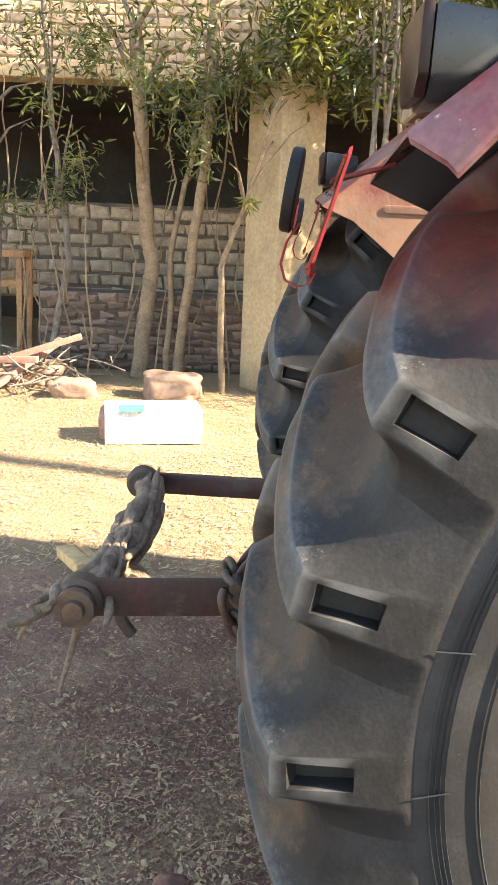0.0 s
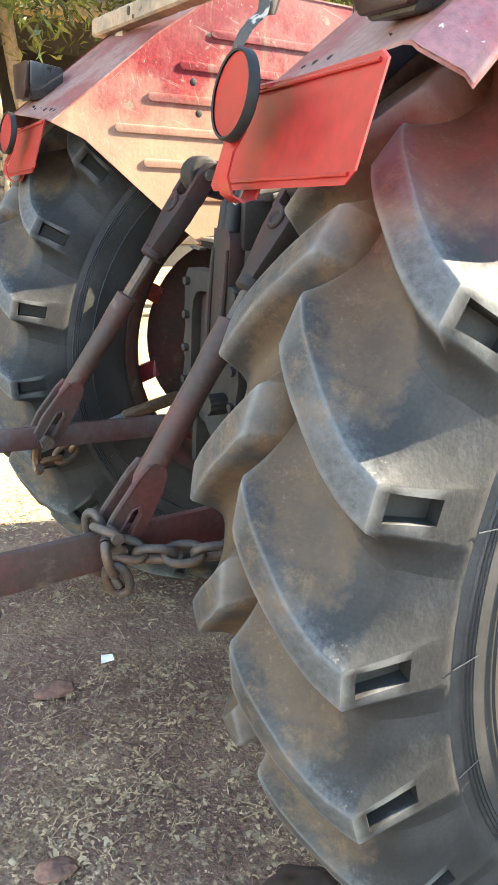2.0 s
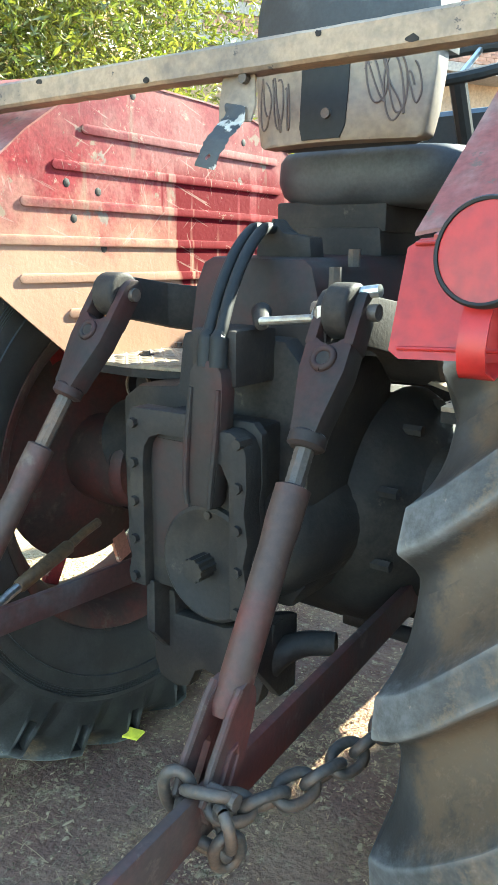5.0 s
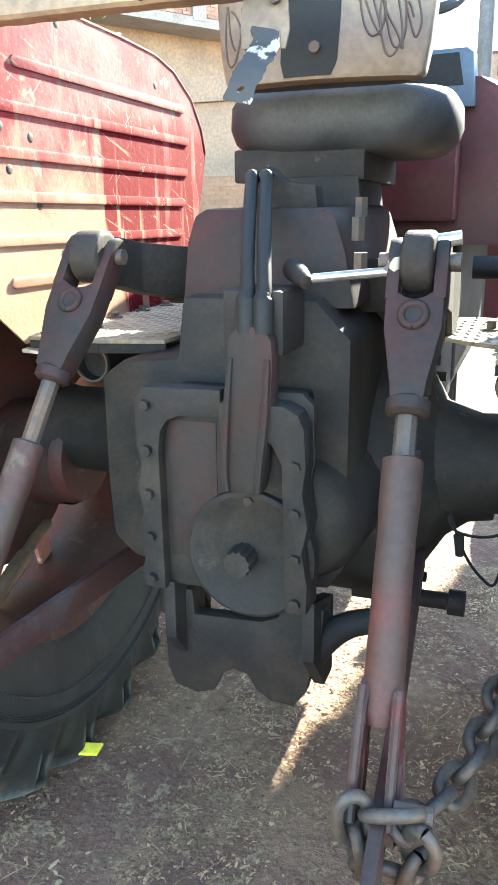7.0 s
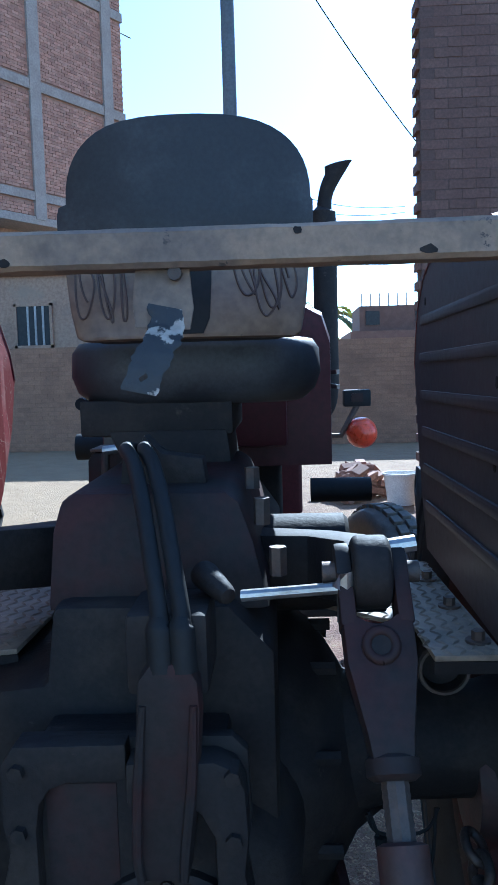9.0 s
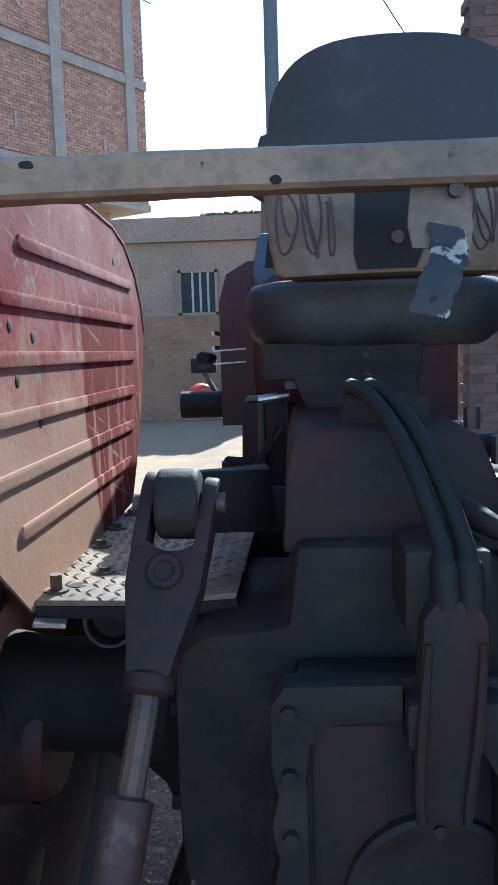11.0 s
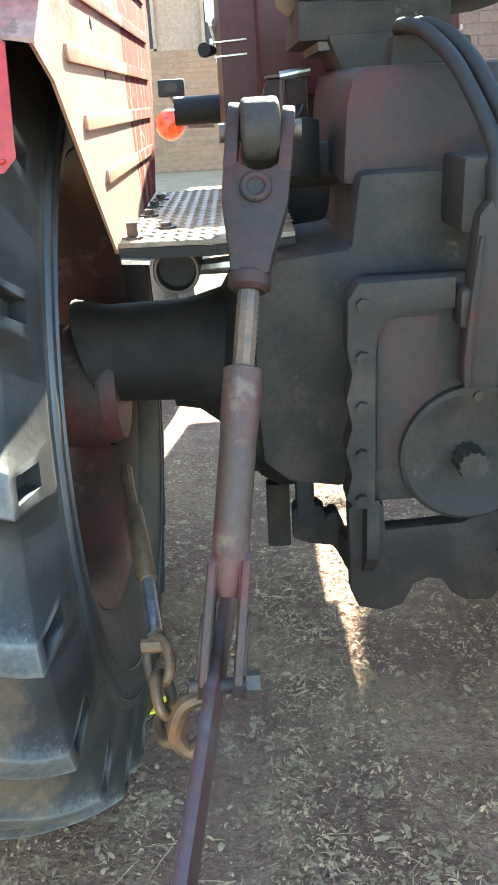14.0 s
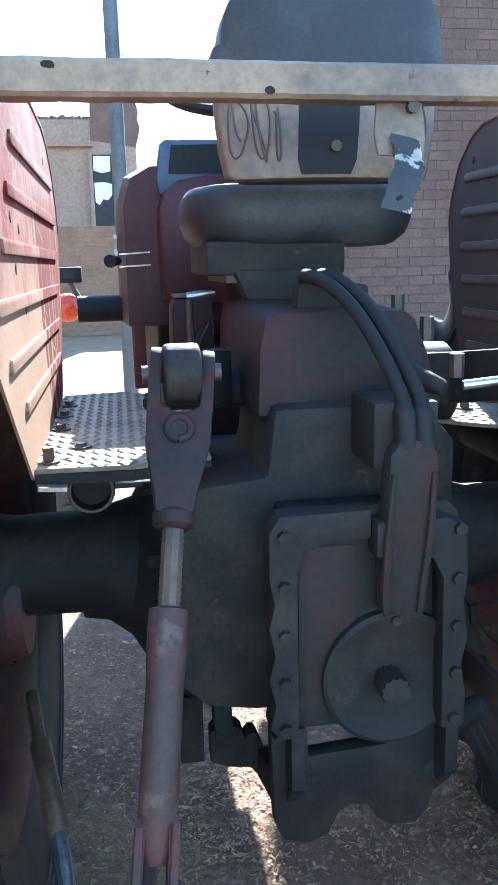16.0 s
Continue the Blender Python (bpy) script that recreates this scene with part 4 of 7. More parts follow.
for xs in ((0.036, 0.033, 0.037, 0.044), (0.082, 0.085, 0.094, 0.098)):
    part("tower_ridge", Mesh().pipe([(xs[0], -0.471, 0.856), (xs[1], -0.472, 0.89), (xs[2], -0.472, 0.97), (xs[3], -0.470, 1.05)], [0.005, 0.006, 0.006, 0.004], 8), RED_OILY, tower_arm)
shield = part("shaft_shield", Mesh().lathe([(-0.438, 0.0), (-0.438, 0.080), (-0.444, 0.088), (-0.446, 0.096), (-0.442, 0.102), (-0.420, 0.103)], 36, "y", (0.058, 0, 0.745)), BLACK_OIL, tractor, "round black drive shaft shield with a raised rim", smooth=0.7)
part("shield_rivet", Mesh().tube([(0.059, -0.450, 0.834), (0.059, -0.440, 0.834)], 0.007, 10), BLACK_OIL, shield)
for x in (-0.09, 0.14):
    part("hanger_plate", Mesh().slab([(x, -0.44, 0.68), (x, -0.44, 0.58), (x, -0.37, 0.50), (x, -0.32, 0.50), (x, -0.32, 0.64)], (0.02, 0, 0)), BLACK_OIL, tractor, bevel=0.003)
D = Mesh().slab([(x, -0.40, z) for x, z in ((-0.112, 0.65), (-0.108, 0.50), (-0.095, 0.468), (-0.055, 0.458), (-0.025, 0.468), (-0.008, 0.505), (0.012, 0.515), (0.035, 0.512), (0.052, 0.485), (0.075, 0.470), (0.115, 0.468), (0.135, 0.495), (0.160, 0.60), (0.165, 0.65), (0.095, 0.65), (0.090, 0.625), (0.06, 0.612), (0.0, 0.609), (-0.055, 0.606), (-0.058, 0.65))], (0, 0.03, 0))
part("drawbar_plate", D, BLACK_OIL, tractor, "black lobed drawbar plate", bevel=0.004)
spline = [(0.050 + (0.022 if k % 2 else 0.0185) * math.cos(math.pi * k / 12), -0.478, 0.743 + (0.022 if k % 2 else 0.0185) * math.sin(math.pi * k / 12)) for k in range(24)]
part("power_shaft", Mesh().slab(spline, (0, 0.05, 0)), BLACK_OIL, shield, "stubby splined drive shaft")
latch = part("drawbar_latch", Mesh().slab([(x, -0.265, z) for x, z in ((-0.188, 0.520), (-0.188, 0.575), (-0.176, 0.584), (-0.142, 0.582), (-0.134, 0.572), (-0.131, 0.558), (-0.122, 0.568), (-0.112, 0.566), (-0.104, 0.546), (-0.094, 0.520), (-0.088, 0.474), (-0.100, 0.470), (-0.122, 0.502), (-0.160, 0.508))], (0, 0.035, 0)), BLACK_OIL, tractor, "knobbly black drawbar latch", bevel=0.005)
part("latch_arm", Mesh().beam((-0.10, -0.25, 0.505), (-0.095, -0.39, 0.545), 0.022, 0.05), BLACK_OIL, latch, bevel=0.004)
part("latch_mount", Mesh().beam((-0.165, -0.25, 0.56), (-0.165, -0.22, 0.68), 0.030, 0.045, (0, 1, 0)), BLACK_OIL, latch, bevel=0.004)
part("side_fitting", Mesh().tube([(0.15, -0.12, 0.555), (0.325, -0.12, 0.555), (0.327, -0.12, 0.555), (0.356, -0.12, 0.555)], [0.016, 0.016, 0.024, 0.024], 12), BLACK_OIL, tractor)

# lift arms, lift rods and lower links
ARMS = {1: ((0.16, -0.10, 1.165), (0.290, -0.425, 1.178)), -1: ((-0.10, -0.10, 1.165), (-0.218, -0.372, 1.180))}
SLEEVE = {1: 0.262, -1: 0.305}
LINK = {1: ((0.262, 0.0, 0.62), (0.316, -0.780, 0.612), (0.345, -1.05, 0.607)), -1: ((-0.245, 0.0, 0.605), (-0.303, -0.715, 0.596), (-0.340, -1.05, 0.590))}
for s in (1, -1):
    a, e = ARMS[s]
    a, e = Vector(a), Vector(e)
    arm = Mesh()
    cx = e.x
    plan = [(s * 0.13, -0.06), (cx - s * 0.02, -0.11), (cx + s * 0.022, -0.20), (cx + s * 0.020, e.y + 0.03), (cx + s * 0.018, e.y), (cx - s * 0.018, e.y), (cx - s * 0.020, e.y + 0.12), (cx - s * 0.06, -0.20), (s * 0.12, -0.15)]
    lift = 0.018 if s < 0 else 0.0
    low, n = [(x, y, 1.072 + lift + 0.20 * max(0.0, -0.12 - y)) for x, y in plan], len(plan)
    arm.add(low + [(x, y, 1.162 + lift + 0.14 * max(0.0, -0.12 - y)) for x, y in plan], [tuple(range(n - 1, -1, -1)), tuple(range(n, 2 * n))] + [(i, (i + 1) % n, n + (i + 1) % n, n + i) for i in range(n)])
    half = 0.021 if s > 0 else 0.025
    arm.tube([e - Vector((half, 0, 0)), e - Vector((half - 0.004, 0, 0)), e + Vector((half - 0.004, 0, 0)), e + Vector((half, 0, 0))], [0.034, 0.040, 0.040, 0.034], 22)
    part("lift_arm", arm, BLACK_OIL, tractor, "black cast lift arm", bevel=0.006)
    top, (front, mid_l, rear) = e, [Vector(p) for p in LINK[s]]
    d = (mid_l - top).normalized()
    face = d.cross(Vector((1, 0, 0))).normalized()
    if face.y > 0:
        face = -face
    wide = face.cross(d).normalized()
    fw = 0.80 if s > 0 else 0.92
    fork = part("lift_rod_fork", Mesh().slab([top + d * al + wide * (w * fw) + face * 0.021 for al, w in ((0.050, -0.046), (0.100, -0.045), (0.140, -0.036), (0.170, -0.029), (0.192, -0.026), (0.192, 0.026), (0.170, 0.029), (0.140, 0.036), (0.100, 0.045), (0.050, 0.046), (0.050, 0.028), (0.057, 0.016), (0.061, 0.0), (0.057, -0.016), (0.050, -0.028))], face * -0.042), RED_OILY, tractor, "grimy forged lift rod fork", bevel=0.006)
    for w in (-0.037 * fw, 0.037 * fw):
        rim = [top + d * al + face * (0.0215 * q) + wide * (w - 0.0085) for al, q in ((-0.032, -0.35), (-0.034, 0.0), (-0.032, 0.35), (-0.024, 0.75), (-0.010, 1.0), (0.062, 1.0), (0.062, -1.0), (-0.010, -1.0), (-0.024, -0.75))]
        part("fork_prong", Mesh().slab(rim, wide * 0.017), RED_OILY, fork, bevel=0.004)
    part("fork_collar", Mesh().tube([top + d * 0.186, top + d * 0.190, top + d * 0.205, top + d * 0.210], [0.022, 0.027, 0.027, 0.020], 16), RED_OILY, fork)
    eye_c = top + d * 0.084 + face * 0.022
    part("fork_eye", Mesh().tube([eye_c + d * (0.015 * math.cos(a)) + wide * (0.015 * math.sin(a)) for a in (2 * math.pi * k / 16 for k in range(17))], 0.0055, 8, False), RED_OILY, fork, smooth=1.0)
    part("eye_hole", Mesh().tube([eye_c - face * 0.004, eye_c + face * 0.002], 0.012, 14), BLACK_OIL, fork)
    part("lift_pin", Mesh().tube([top - Vector((0.052, 0, 0)), top + Vector((0.052, 0, 0))], 0.012, 12), IRON, fork)
    part("rod_thread", Mesh().tube([top + d * (0.195 + 0.004 * k) for k in range(34)], [0.0135 + 0.0010 * (k % 2) for k in range(34)], 10), IRON, tractor)
    end = mid_l + Vector((0, 0, 0.02))
    L = (end - top).length
    tube = Mesh().tube([top + d * SLEEVE[s], top + d * (SLEEVE[s] + 0.003), top + d * (SLEEVE[s] + 0.053), top + d * (SLEEVE[s] + 0.088), top + d * (L - 0.10), top + d * (L - 0.085)], [0.017, 0.0245, 0.0245, 0.0225, 0.0225, 0.016], 18)
    part("lift_rod", tube, RED_DARK, tractor, "scuffed dull red lift rod", smooth=0.9)
    across = Vector((0, -d.z, d.y)).normalized()
    for o in (-0.020, 0.020):
        flat = Mesh()
        for w in (1, -1):
            edge = [(L - 0.135, 0.0), (L - 0.134, 0.010), (L - 0.125, 0.018), (L - 0.10, 0.024), (L - 0.03, 0.030), (L + 0.012, 0.026), (L + 0.030, 0.010), (L + 0.030, 0.0),
                    (L + 0.012, 0.0), (L + 0.004, 0.008), (L - 0.052, 0.008), (L - 0.062, 0.0)]
            rim = [top + d * q + across * (w * u) + Vector((o * min(1.0, 0.85 + (q - L + 0.135) * 3) - 0.0055, 0, 0)) for q, u in edge]
            flat.slab(rim if w > 0 else rim[::-1], (0.011, 0, 0))
        fork = part("rod_lower_fork", flat, RED_DARK, tractor, "flat slotted lower fork")
        lipx = 0.0065 if o > 0 else -0.0065
        slot = [top + d * q + across * u + Vector((o + lipx, 0, 0)) for q, u in ((L + 0.014, 0.0), (L + 0.005, 0.010), (L - 0.053, 0.010), (L - 0.064, 0.0), (L - 0.053, -0.010), (L + 0.005, -0.010), (L + 0.014, 0.0))]
        part("slot_rim", Mesh().tube(slot, 0.0032, 6, False), RED_DARK, fork)
        part("fork_edge", Mesh().tube([top + d * q + across * u + Vector((o, 0, 0)) for q, u in ((L - 0.125, -0.018), (L - 0.10, -0.024), (L - 0.03, -0.030), (L + 0.012, -0.026))], 0.0055, 8), RED_DARK, fork)
    bolt = part("link_bolt", Mesh().tube([mid_l - Vector((0.036, 0, 0)), mid_l + Vector((0.036, 0, 0))], 0.009, 12), IRON, tractor)
    part("bolt_head", Mesh().tube([mid_l + Vector((0.030, 0, 0)), mid_l + Vector((0.046, 0, 0))], 0.016, 6), IRON, bolt)
    if s > 0:
        part("lower_link", Mesh().beam(front, rear, 0.015, 0.066), RED_DARK, tractor, "dark red flat lower link", bevel=0.004)
    else:
        part("lower_link", Mesh().beam(front, rear, 0.015, 0.054), LINK_STEEL, tractor, "rubbed brown and grey lower link", bevel=0.005)
    part("link_ball", Mesh().lathe([(-0.022, 0.016), (-0.022, 0.032), (-0.015, 0.040), (0.015, 0.040), (0.022, 0.032), (0.022, 0.016)], 24, "x", rear), IRON, tractor)
    part("link_pin", Mesh().tube([rear - Vector((0.04, 0, 0)), rear + Vector((0.04, 0, 0))], 0.016, 14), STEEL, tractor)
part("lever_rod", Mesh().tube([(0.15, -0.432, 1.156), (0.255, -0.447, 1.167)], 0.0065, 10).tube([(0.255, -0.447, 1.167), (0.262, -0.447, 1.185), (0.262, -0.447, 1.13)], 0.01, 8), STEEL, tractor)

# hydraulic hoses over the cover
for k in range(2):
    o = 0.024 * k
    part("hose", Mesh().pipe([(0.030 + o, -0.150, 1.262), (0.000 + o, -0.165, 1.290), (-0.012 + o, -0.215, 1.300), (0.008 + o, -0.275, 1.288), (0.030 + o, -0.345, 1.250), (0.048 + o, -0.405, 1.195), (0.060 + o, -0.440, 1.150), (0.062 + o, -0.450, 1.132),
                              (0.062 + o, -0.452, 1.126), (0.064 + o, -0.458, 1.082)], [0.010] * 7 + [0.011, 0.015, 0.015], 12), BLACK_PLASTIC, tractor, "black hydraulic hose")
part("hose_bracket", Mesh().slab([(x, -0.205, z) for x, z in ((-0.025, 1.245), (-0.020, 1.288), (0.000, 1.292), (0.010, 1.318), (0.034, 1.292), (0.090, 1.284), (0.095, 1.245))], (0, 0.045, 0)), BLACK_OIL, tractor, bevel=0.004)
# added hub, nearly hidden, that keeps sun off the housing's right side
part("rocker_hub", Mesh().tube([(0.165, -0.02, 1.095), (0.172, -0.02, 1.095), (0.293, -0.02, 1.095), (0.30, -0.02, 1.095)], [0.070, 0.077, 0.077, 0.070], 24), BLACK_OIL, tractor)
part("arm_shaft", Mesh().tube([(-0.22, -0.09, 1.115), (0.22, -0.09, 1.115)], 0.034, 18), BLACK_OIL, tractor)
part("side_arm", Mesh().pipe([(0.13, -0.385, 0.545), (0.16, -0.37, 0.585), (0.195, -0.35, 0.605), (0.245, -0.33, 0.612)], [0.026, 0.025, 0.022, 0.020], 10), BLACK_OIL, tractor, smooth=1.0)
part("pump_bell", Mesh().lathe([(-0.40, 0.0), (-0.40, 0.055), (-0.385, 0.085), (-0.34, 0.105), (-0.20, 0.115)], 28, "y", (0.105, 0, 0.775)), BLACK_OIL, tractor, "rounded oily housing bulge", smooth=1.0)
part("cover_bolt", Mesh().tube([(0.17, -0.25, 1.20), (0.17, -0.25, 1.235)], 0.011, 6), IRON, tractor)
part("cover_bolt", Mesh().tube([(0.19, -0.32, 1.15), (0.19, -0.32, 1.185)], 0.011, 6), IRON, tractor)
part("cover_bolt", Mesh().tube([(0.155, -0.16, 1.235), (0.155, -0.16, 1.265)], 0.011, 6), IRON, tractor)
part("top_link_bracket", Mesh().box((0.068, -0.39, 1.095), (0.09, 0.11, 0.09)).tube([(0.10, -0.36, 1.165), (0.135, -0.41, 1.148)], [0.018, 0.011], 14), BLACK_OIL, tractor, bevel=0.008)


# ---- fenders ----
CROWN = [(-0.635, 1.275), (-0.50, 1.385), (-0.39, 1.475), (-0.27, 1.555), (-0.19, 1.597), (-0.08, 1.605), (0.14, 1.602), (0.30, 1.595), (0.40, 1.575), (0.50, 1.525), (0.56, 1.46), (0.585, 1.40)]
INNER = CROWN + [(0.55, 1.29), (0.47, 1.15), (0.38, 1.04), (-0.27, 1.02), (-0.40, 1.12), (-0.56, 1.245)]


def fender(s):
    xi, xo = (-0.43 if s < 0 else 0.486), s * 0.757
    inner = INNER if s < 0 else [(y if y < 0.2 else 0.2 + (y - 0.2) * 0.58, z) for y, z in INNER]
    panel = part("fender_panel", Mesh().slab([(xi, y, z) for y, z in inner], (s * 0.004, 0, 0)), FENDER_PAINT if s < 0 else DARK_PANEL, tractor, "scratched faded red mudguard panel with pressed ribs" if s < 0 else "near-black mudguard panel with pressed ribs")
    for k, (z, y0, y1) in enumerate(((1.545, -0.17, 0.40), (1.50, -0.25, 0.45), (1.426, -0.33, 0.47), (1.352, -0.41, 0.46), (1.280, -0.49, 0.44), (1.207, -0.42, 0.42), (1.135, -0.30, 0.38))):
        if k == 0:
            continue
        y1 = y1 if s < 0 else 0.2 + (y1 - 0.2) * 0.55
        ends = [(y0 + 0.0098 - 0.0098 * math.sin(q), z - 0.005 + 0.0098 * math.cos(q)) for q in (math.pi * j / 6 for j in range(7))] + [(y1 - 0.0098 + 0.0098 * math.sin(q), z - 0.005 - 0.0098 * math.cos(q)) for q in (math.pi * j / 6 for j in range(7))]
        rib = Mesh().slab([(xi - s * 0.0045, y, h) for y, h in ends], (s * 0.0055, 0, 0))
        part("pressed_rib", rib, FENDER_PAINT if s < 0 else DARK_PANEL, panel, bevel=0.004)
    for y, z in ((-0.292, 1.388), (-0.276, 1.320), (-0.098, 1.580), (-0.207, 1.376), (-0.195, 1.262), (0.30, 1.53)):
        part("bolt_hole", Mesh().lathe([(xi - s * 0.0008, 0.0), (xi - s * 0.0008, 0.0075), (xi - s * 0.0002, 0.0090), (xi + s * 0.003, 0.0090)], 9, "x", (0, y, z)), BLACK_OIL, panel)
    rows = [[(xi - s * 0.002, y, z + 0.003), (xi + s * 0.02, y, z + 0.007), ((xi + xo) / 2, y, z + 0.020), (xo - s * 0.012, y, z + 0.032), (xo, y, z + 0.030), (xo + s * 0.010, y, z + 0.024), (xo + s * 0.044, y + (0.030 if i == 0 else 0.004), z + 0.002), (xo + s * 0.047, y + (0.040 if i == 0 else 0.006), z - 0.008)] for i, (y, z) in enumerate(inner[:len(CROWN)])]
    crown = part("fender_crown", Mesh().sheet(rows, 0.004), CROWN_RED, tractor, "faded pinkish red mudguard top with rusty edges")
    lip = [[Vector(q) + Vector((s * 0.0012, -0.0012, 0.0025)) for q in r[4:]] for r in rows]
    part("crown_lip", Mesh().sheet(lip, 0.0015), LIP_RED, crown, "chipped brighter red outer lip")
    for k in range(6):
        bx, by = xi + s * (0.05 + 0.033 * k + 0.008 * math.sin(5 * k)), -0.612 + 0.012 * math.sin(3.1 * k)
        bz = float(np.interp(by, (-0.635, -0.50), (1.275, 1.385))) + 0.006 + 0.022 * (0.05 + 0.033 * k) / 0.31
        part("rust_blister", Mesh().lathe([(0.0, 0.004 + 0.002 * (k % 3)), (0.0015, 0.003 + 0.0015 * (k % 3)), (0.002, 0.0)], 8, "z"), BLACK_OIL, crown, at=pose(bx, by, bz, 39 , 0, 20 * k))
    # tail lamp
    lx = s * 0.700
    lamp = Mesh().slab([(lx - 0.058, -0.632, 1.419), (lx + 0.058, -0.632, 1.419), (lx + 0.052, -0.632, 1.356), (lx + 0.038, -0.632, 1.339), (lx - 0.038, -0.632, 1.339), (lx - 0.052, -0.632, 1.356)], (0, 0.012, 0))
    hv = [(lx - 0.058, -0.620, 1.421), (lx + 0.058, -0.620, 1.421), (lx + 0.052, -0.620, 1.354), (lx + 0.036, -0.620, 1.334), (lx - 0.036, -0.620, 1.334), (lx - 0.052, -0.620, 1.354)]
    hb = [(lx + (p[0] - lx) * 0.82, -0.535, 1.385 + (p[2] - 1.385) * 0.75) for p in hv]
    house = Mesh().add(hv + hb, [(0, 1, 2, 3, 4, 5), (11, 10, 9, 8, 7, 6)] + [(i, (i + 1) % 6, 6 + (i + 1) % 6, 6 + i) for i in range(6)])
    tl = part("tail_lamp", house, GLOSS_BLACK, tractor, "black boxy tail lamp with a red lens", bevel=0.006)
    part("lens", lamp, LENS_RED, tl, "dark red lens", bevel=0.004)
    # red marker plate with a round reflector on a strap
    x0, x1 = (0.498, 0.798) if s > 0 else (-0.745, -0.445)
    plate = Mesh().slab([(x0, -0.712, 1.165), (x0 + 0.012, -0.714, 1.158), (x1 - 0.012, -0.722, 1.172), (x1, -0.721, 1.184), (x1, -0.694, 1.280), (x1 - 0.012, -0.692, 1.288), (x0 + 0.012, -0.680, 1.270), (x0, -0.681, 1.262)], (0, 0.003, 0.001))
    pl = part("marker_plate", plate, RED_FRESH, tractor, "plain bright red sheet marker plate", at=pose(0, 0, 0) if s > 0 else pose(-0.008, 0.050, -0.005))
    part("folded_edge", Mesh().tube([(x0 + 0.01, -0.713, 1.168), (x1 - 0.01, -0.721, 1.182)], 0.0022, 8).tube([(x0 + 0.01, -0.684, 1.266), (x1 - 0.01, -0.695, 1.280)], 0.0022, 8), RED_FRESH, pl)
    part("plate_strap", Mesh().slab([(x0 + 0.09, -0.692, 1.27), (x0 + 0.03, -0.69, 1.27), (x0 + 0.03, -0.62, 1.29), (x0 + 0.09, -0.62, 1.29)], (0, 0, 0.004)), RED_FRESH, pl)
    cx = 0.597 if s > 0 else -0.60
    tilt = pose(cx, -0.737, 1.258, -8, 0, -4 * s)
    refl = part("reflector", Mesh().lathe([(-0.004, 0.0), (-0.004, 0.043)], 36, "y"), RED_FRESH, pl, "round red reflector", at=tilt)
    part("reflector_rim", Mesh().lathe([(-0.006, 0.043), (-0.007, 0.0455), (-0.004, 0.0475), (0.005, 0.0475), (0.007, 0.045), (0.007, 0.0)], 36, "y"), BLACK_PLASTIC, pl, "black rubber rim", at=tilt)
    path = [(-0.728, 1.222), (-0.742, 1.200), (-0.748, 1.175), (-0.742, 1.156), (-0.728, 1.148), (-0.714, 1.152), (-0.708, 1.166)]
    strap = Mesh()
    for d in (0.0, 0.003):
        strap.v += [(cx + w * (1.0 if k < 4 else 1.25) - 0.004, y + d, z + d * 0.3) for k, (y, z) in enumerate(path) for w in (-0.013, 0.013)]
    n = 2 * len(path)
    for k in range(len(path) - 1):
        a = 2 * k
        strap.f += [(a, a + 1, a + 3, a + 2), (n + a + 2, n + a + 3, n + a + 1, n + a), (a, a + 2, n + a + 2, n + a), (a + 1, n + a + 1, n + a + 3, a + 3)]
    part("reflector_strap", strap, RED_FRESH, pl, "bent red strap", smooth=1.0)


fender(1)
fender(-1)

# cross bar on the fenders with a hanging strap
bm_bar = Mesh()
ring = [(-0.5, -0.38), (-0.38, -0.5), (0.38, -0.5), (0.5, -0.38), (0.5, 0.38), (0.38, 0.5), (-0.38, 0.5), (-0.5, 0.38)]
for i in range(163):
    x = -0.81 + 0.01 * i
    for k, (u, v) in enumerate(ring):
        wob = 1 + 0.05 * noise.noise((x * 30, k * 2.7, 0)) + 0.03 * noise.noise((x * 6, k * 1.3, 4))
        bm_bar.v.append((x, -0.385 + 0.045 * u * wob, 1.5355 + 0.043 * v * wob + 0.002 * noise.noise((x * 2, 0, 8))))
bm_bar.f += [(i * 8 + k, i * 8 + (k + 1) % 8, i * 8 + 8 + (k + 1) % 8, i * 8 + 8 + k) for i in range(162) for k in range(8)] + [tuple(range(8)), tuple(range(162 * 8, 163 * 8))]
bar = part("cross_bar", bm_bar, BAR_PAINT, tractor, "cream painted square cross bar with chipped paint", smooth=0.5)
for k, (x, z, w) in enumerate(((-0.36, 1.548, 0.010), (-0.10, 1.523, 0.008), (0.22, 1.548, 0.006), (0.36, 1.523, 0.012), (0.48, 1.548, 0.008), (0.65, 1.523, 0.010), (-0.52, 1.523, 0.008))):
    part("paint_chip", Mesh().slab([(x + w * math.cos(a) * (0.8 + 0.4 * noise.noise((k, a, 0))), -0.4088, z + 0.0055 * math.sin(a) * (0.8 + 0.5 * noise.noise((a, k, 3)))) for a in (0.7 * j for j in range(9))], (0, 0.003, 0)), BLACK_OIL, bar)
for x in (0.553, 0.723, -0.55):
    part("bar_hole", Mesh().tube([(x, -0.4085, 1.54), (x, -0.402, 1.54)], 0.010, 10), BLACK_OIL, bar)
for s in (1, -1):
    part("bar_foot", Mesh().box((s * 0.66, -0.375, 1.49), (0.05, 0.03, 0.04)), BAR_PAINT, bar)
part("strap_bracket", Mesh().slab([(0.040, -0.388, 1.518), (0.100, -0.388, 1.516), (0.104, -0.392, 1.470), (0.100, -0.398, 1.446), (0.040, -0.398, 1.450), (0.036, -0.392, 1.475)], (0, 0.005, 0)), BAR_PAINT, bar, bevel=0.0015)
part("strap_bolt", Mesh().tube([(0.085, -0.40, 1.508), (0.085, -0.38, 1.508)], 0.008, 8), IRON, bar)
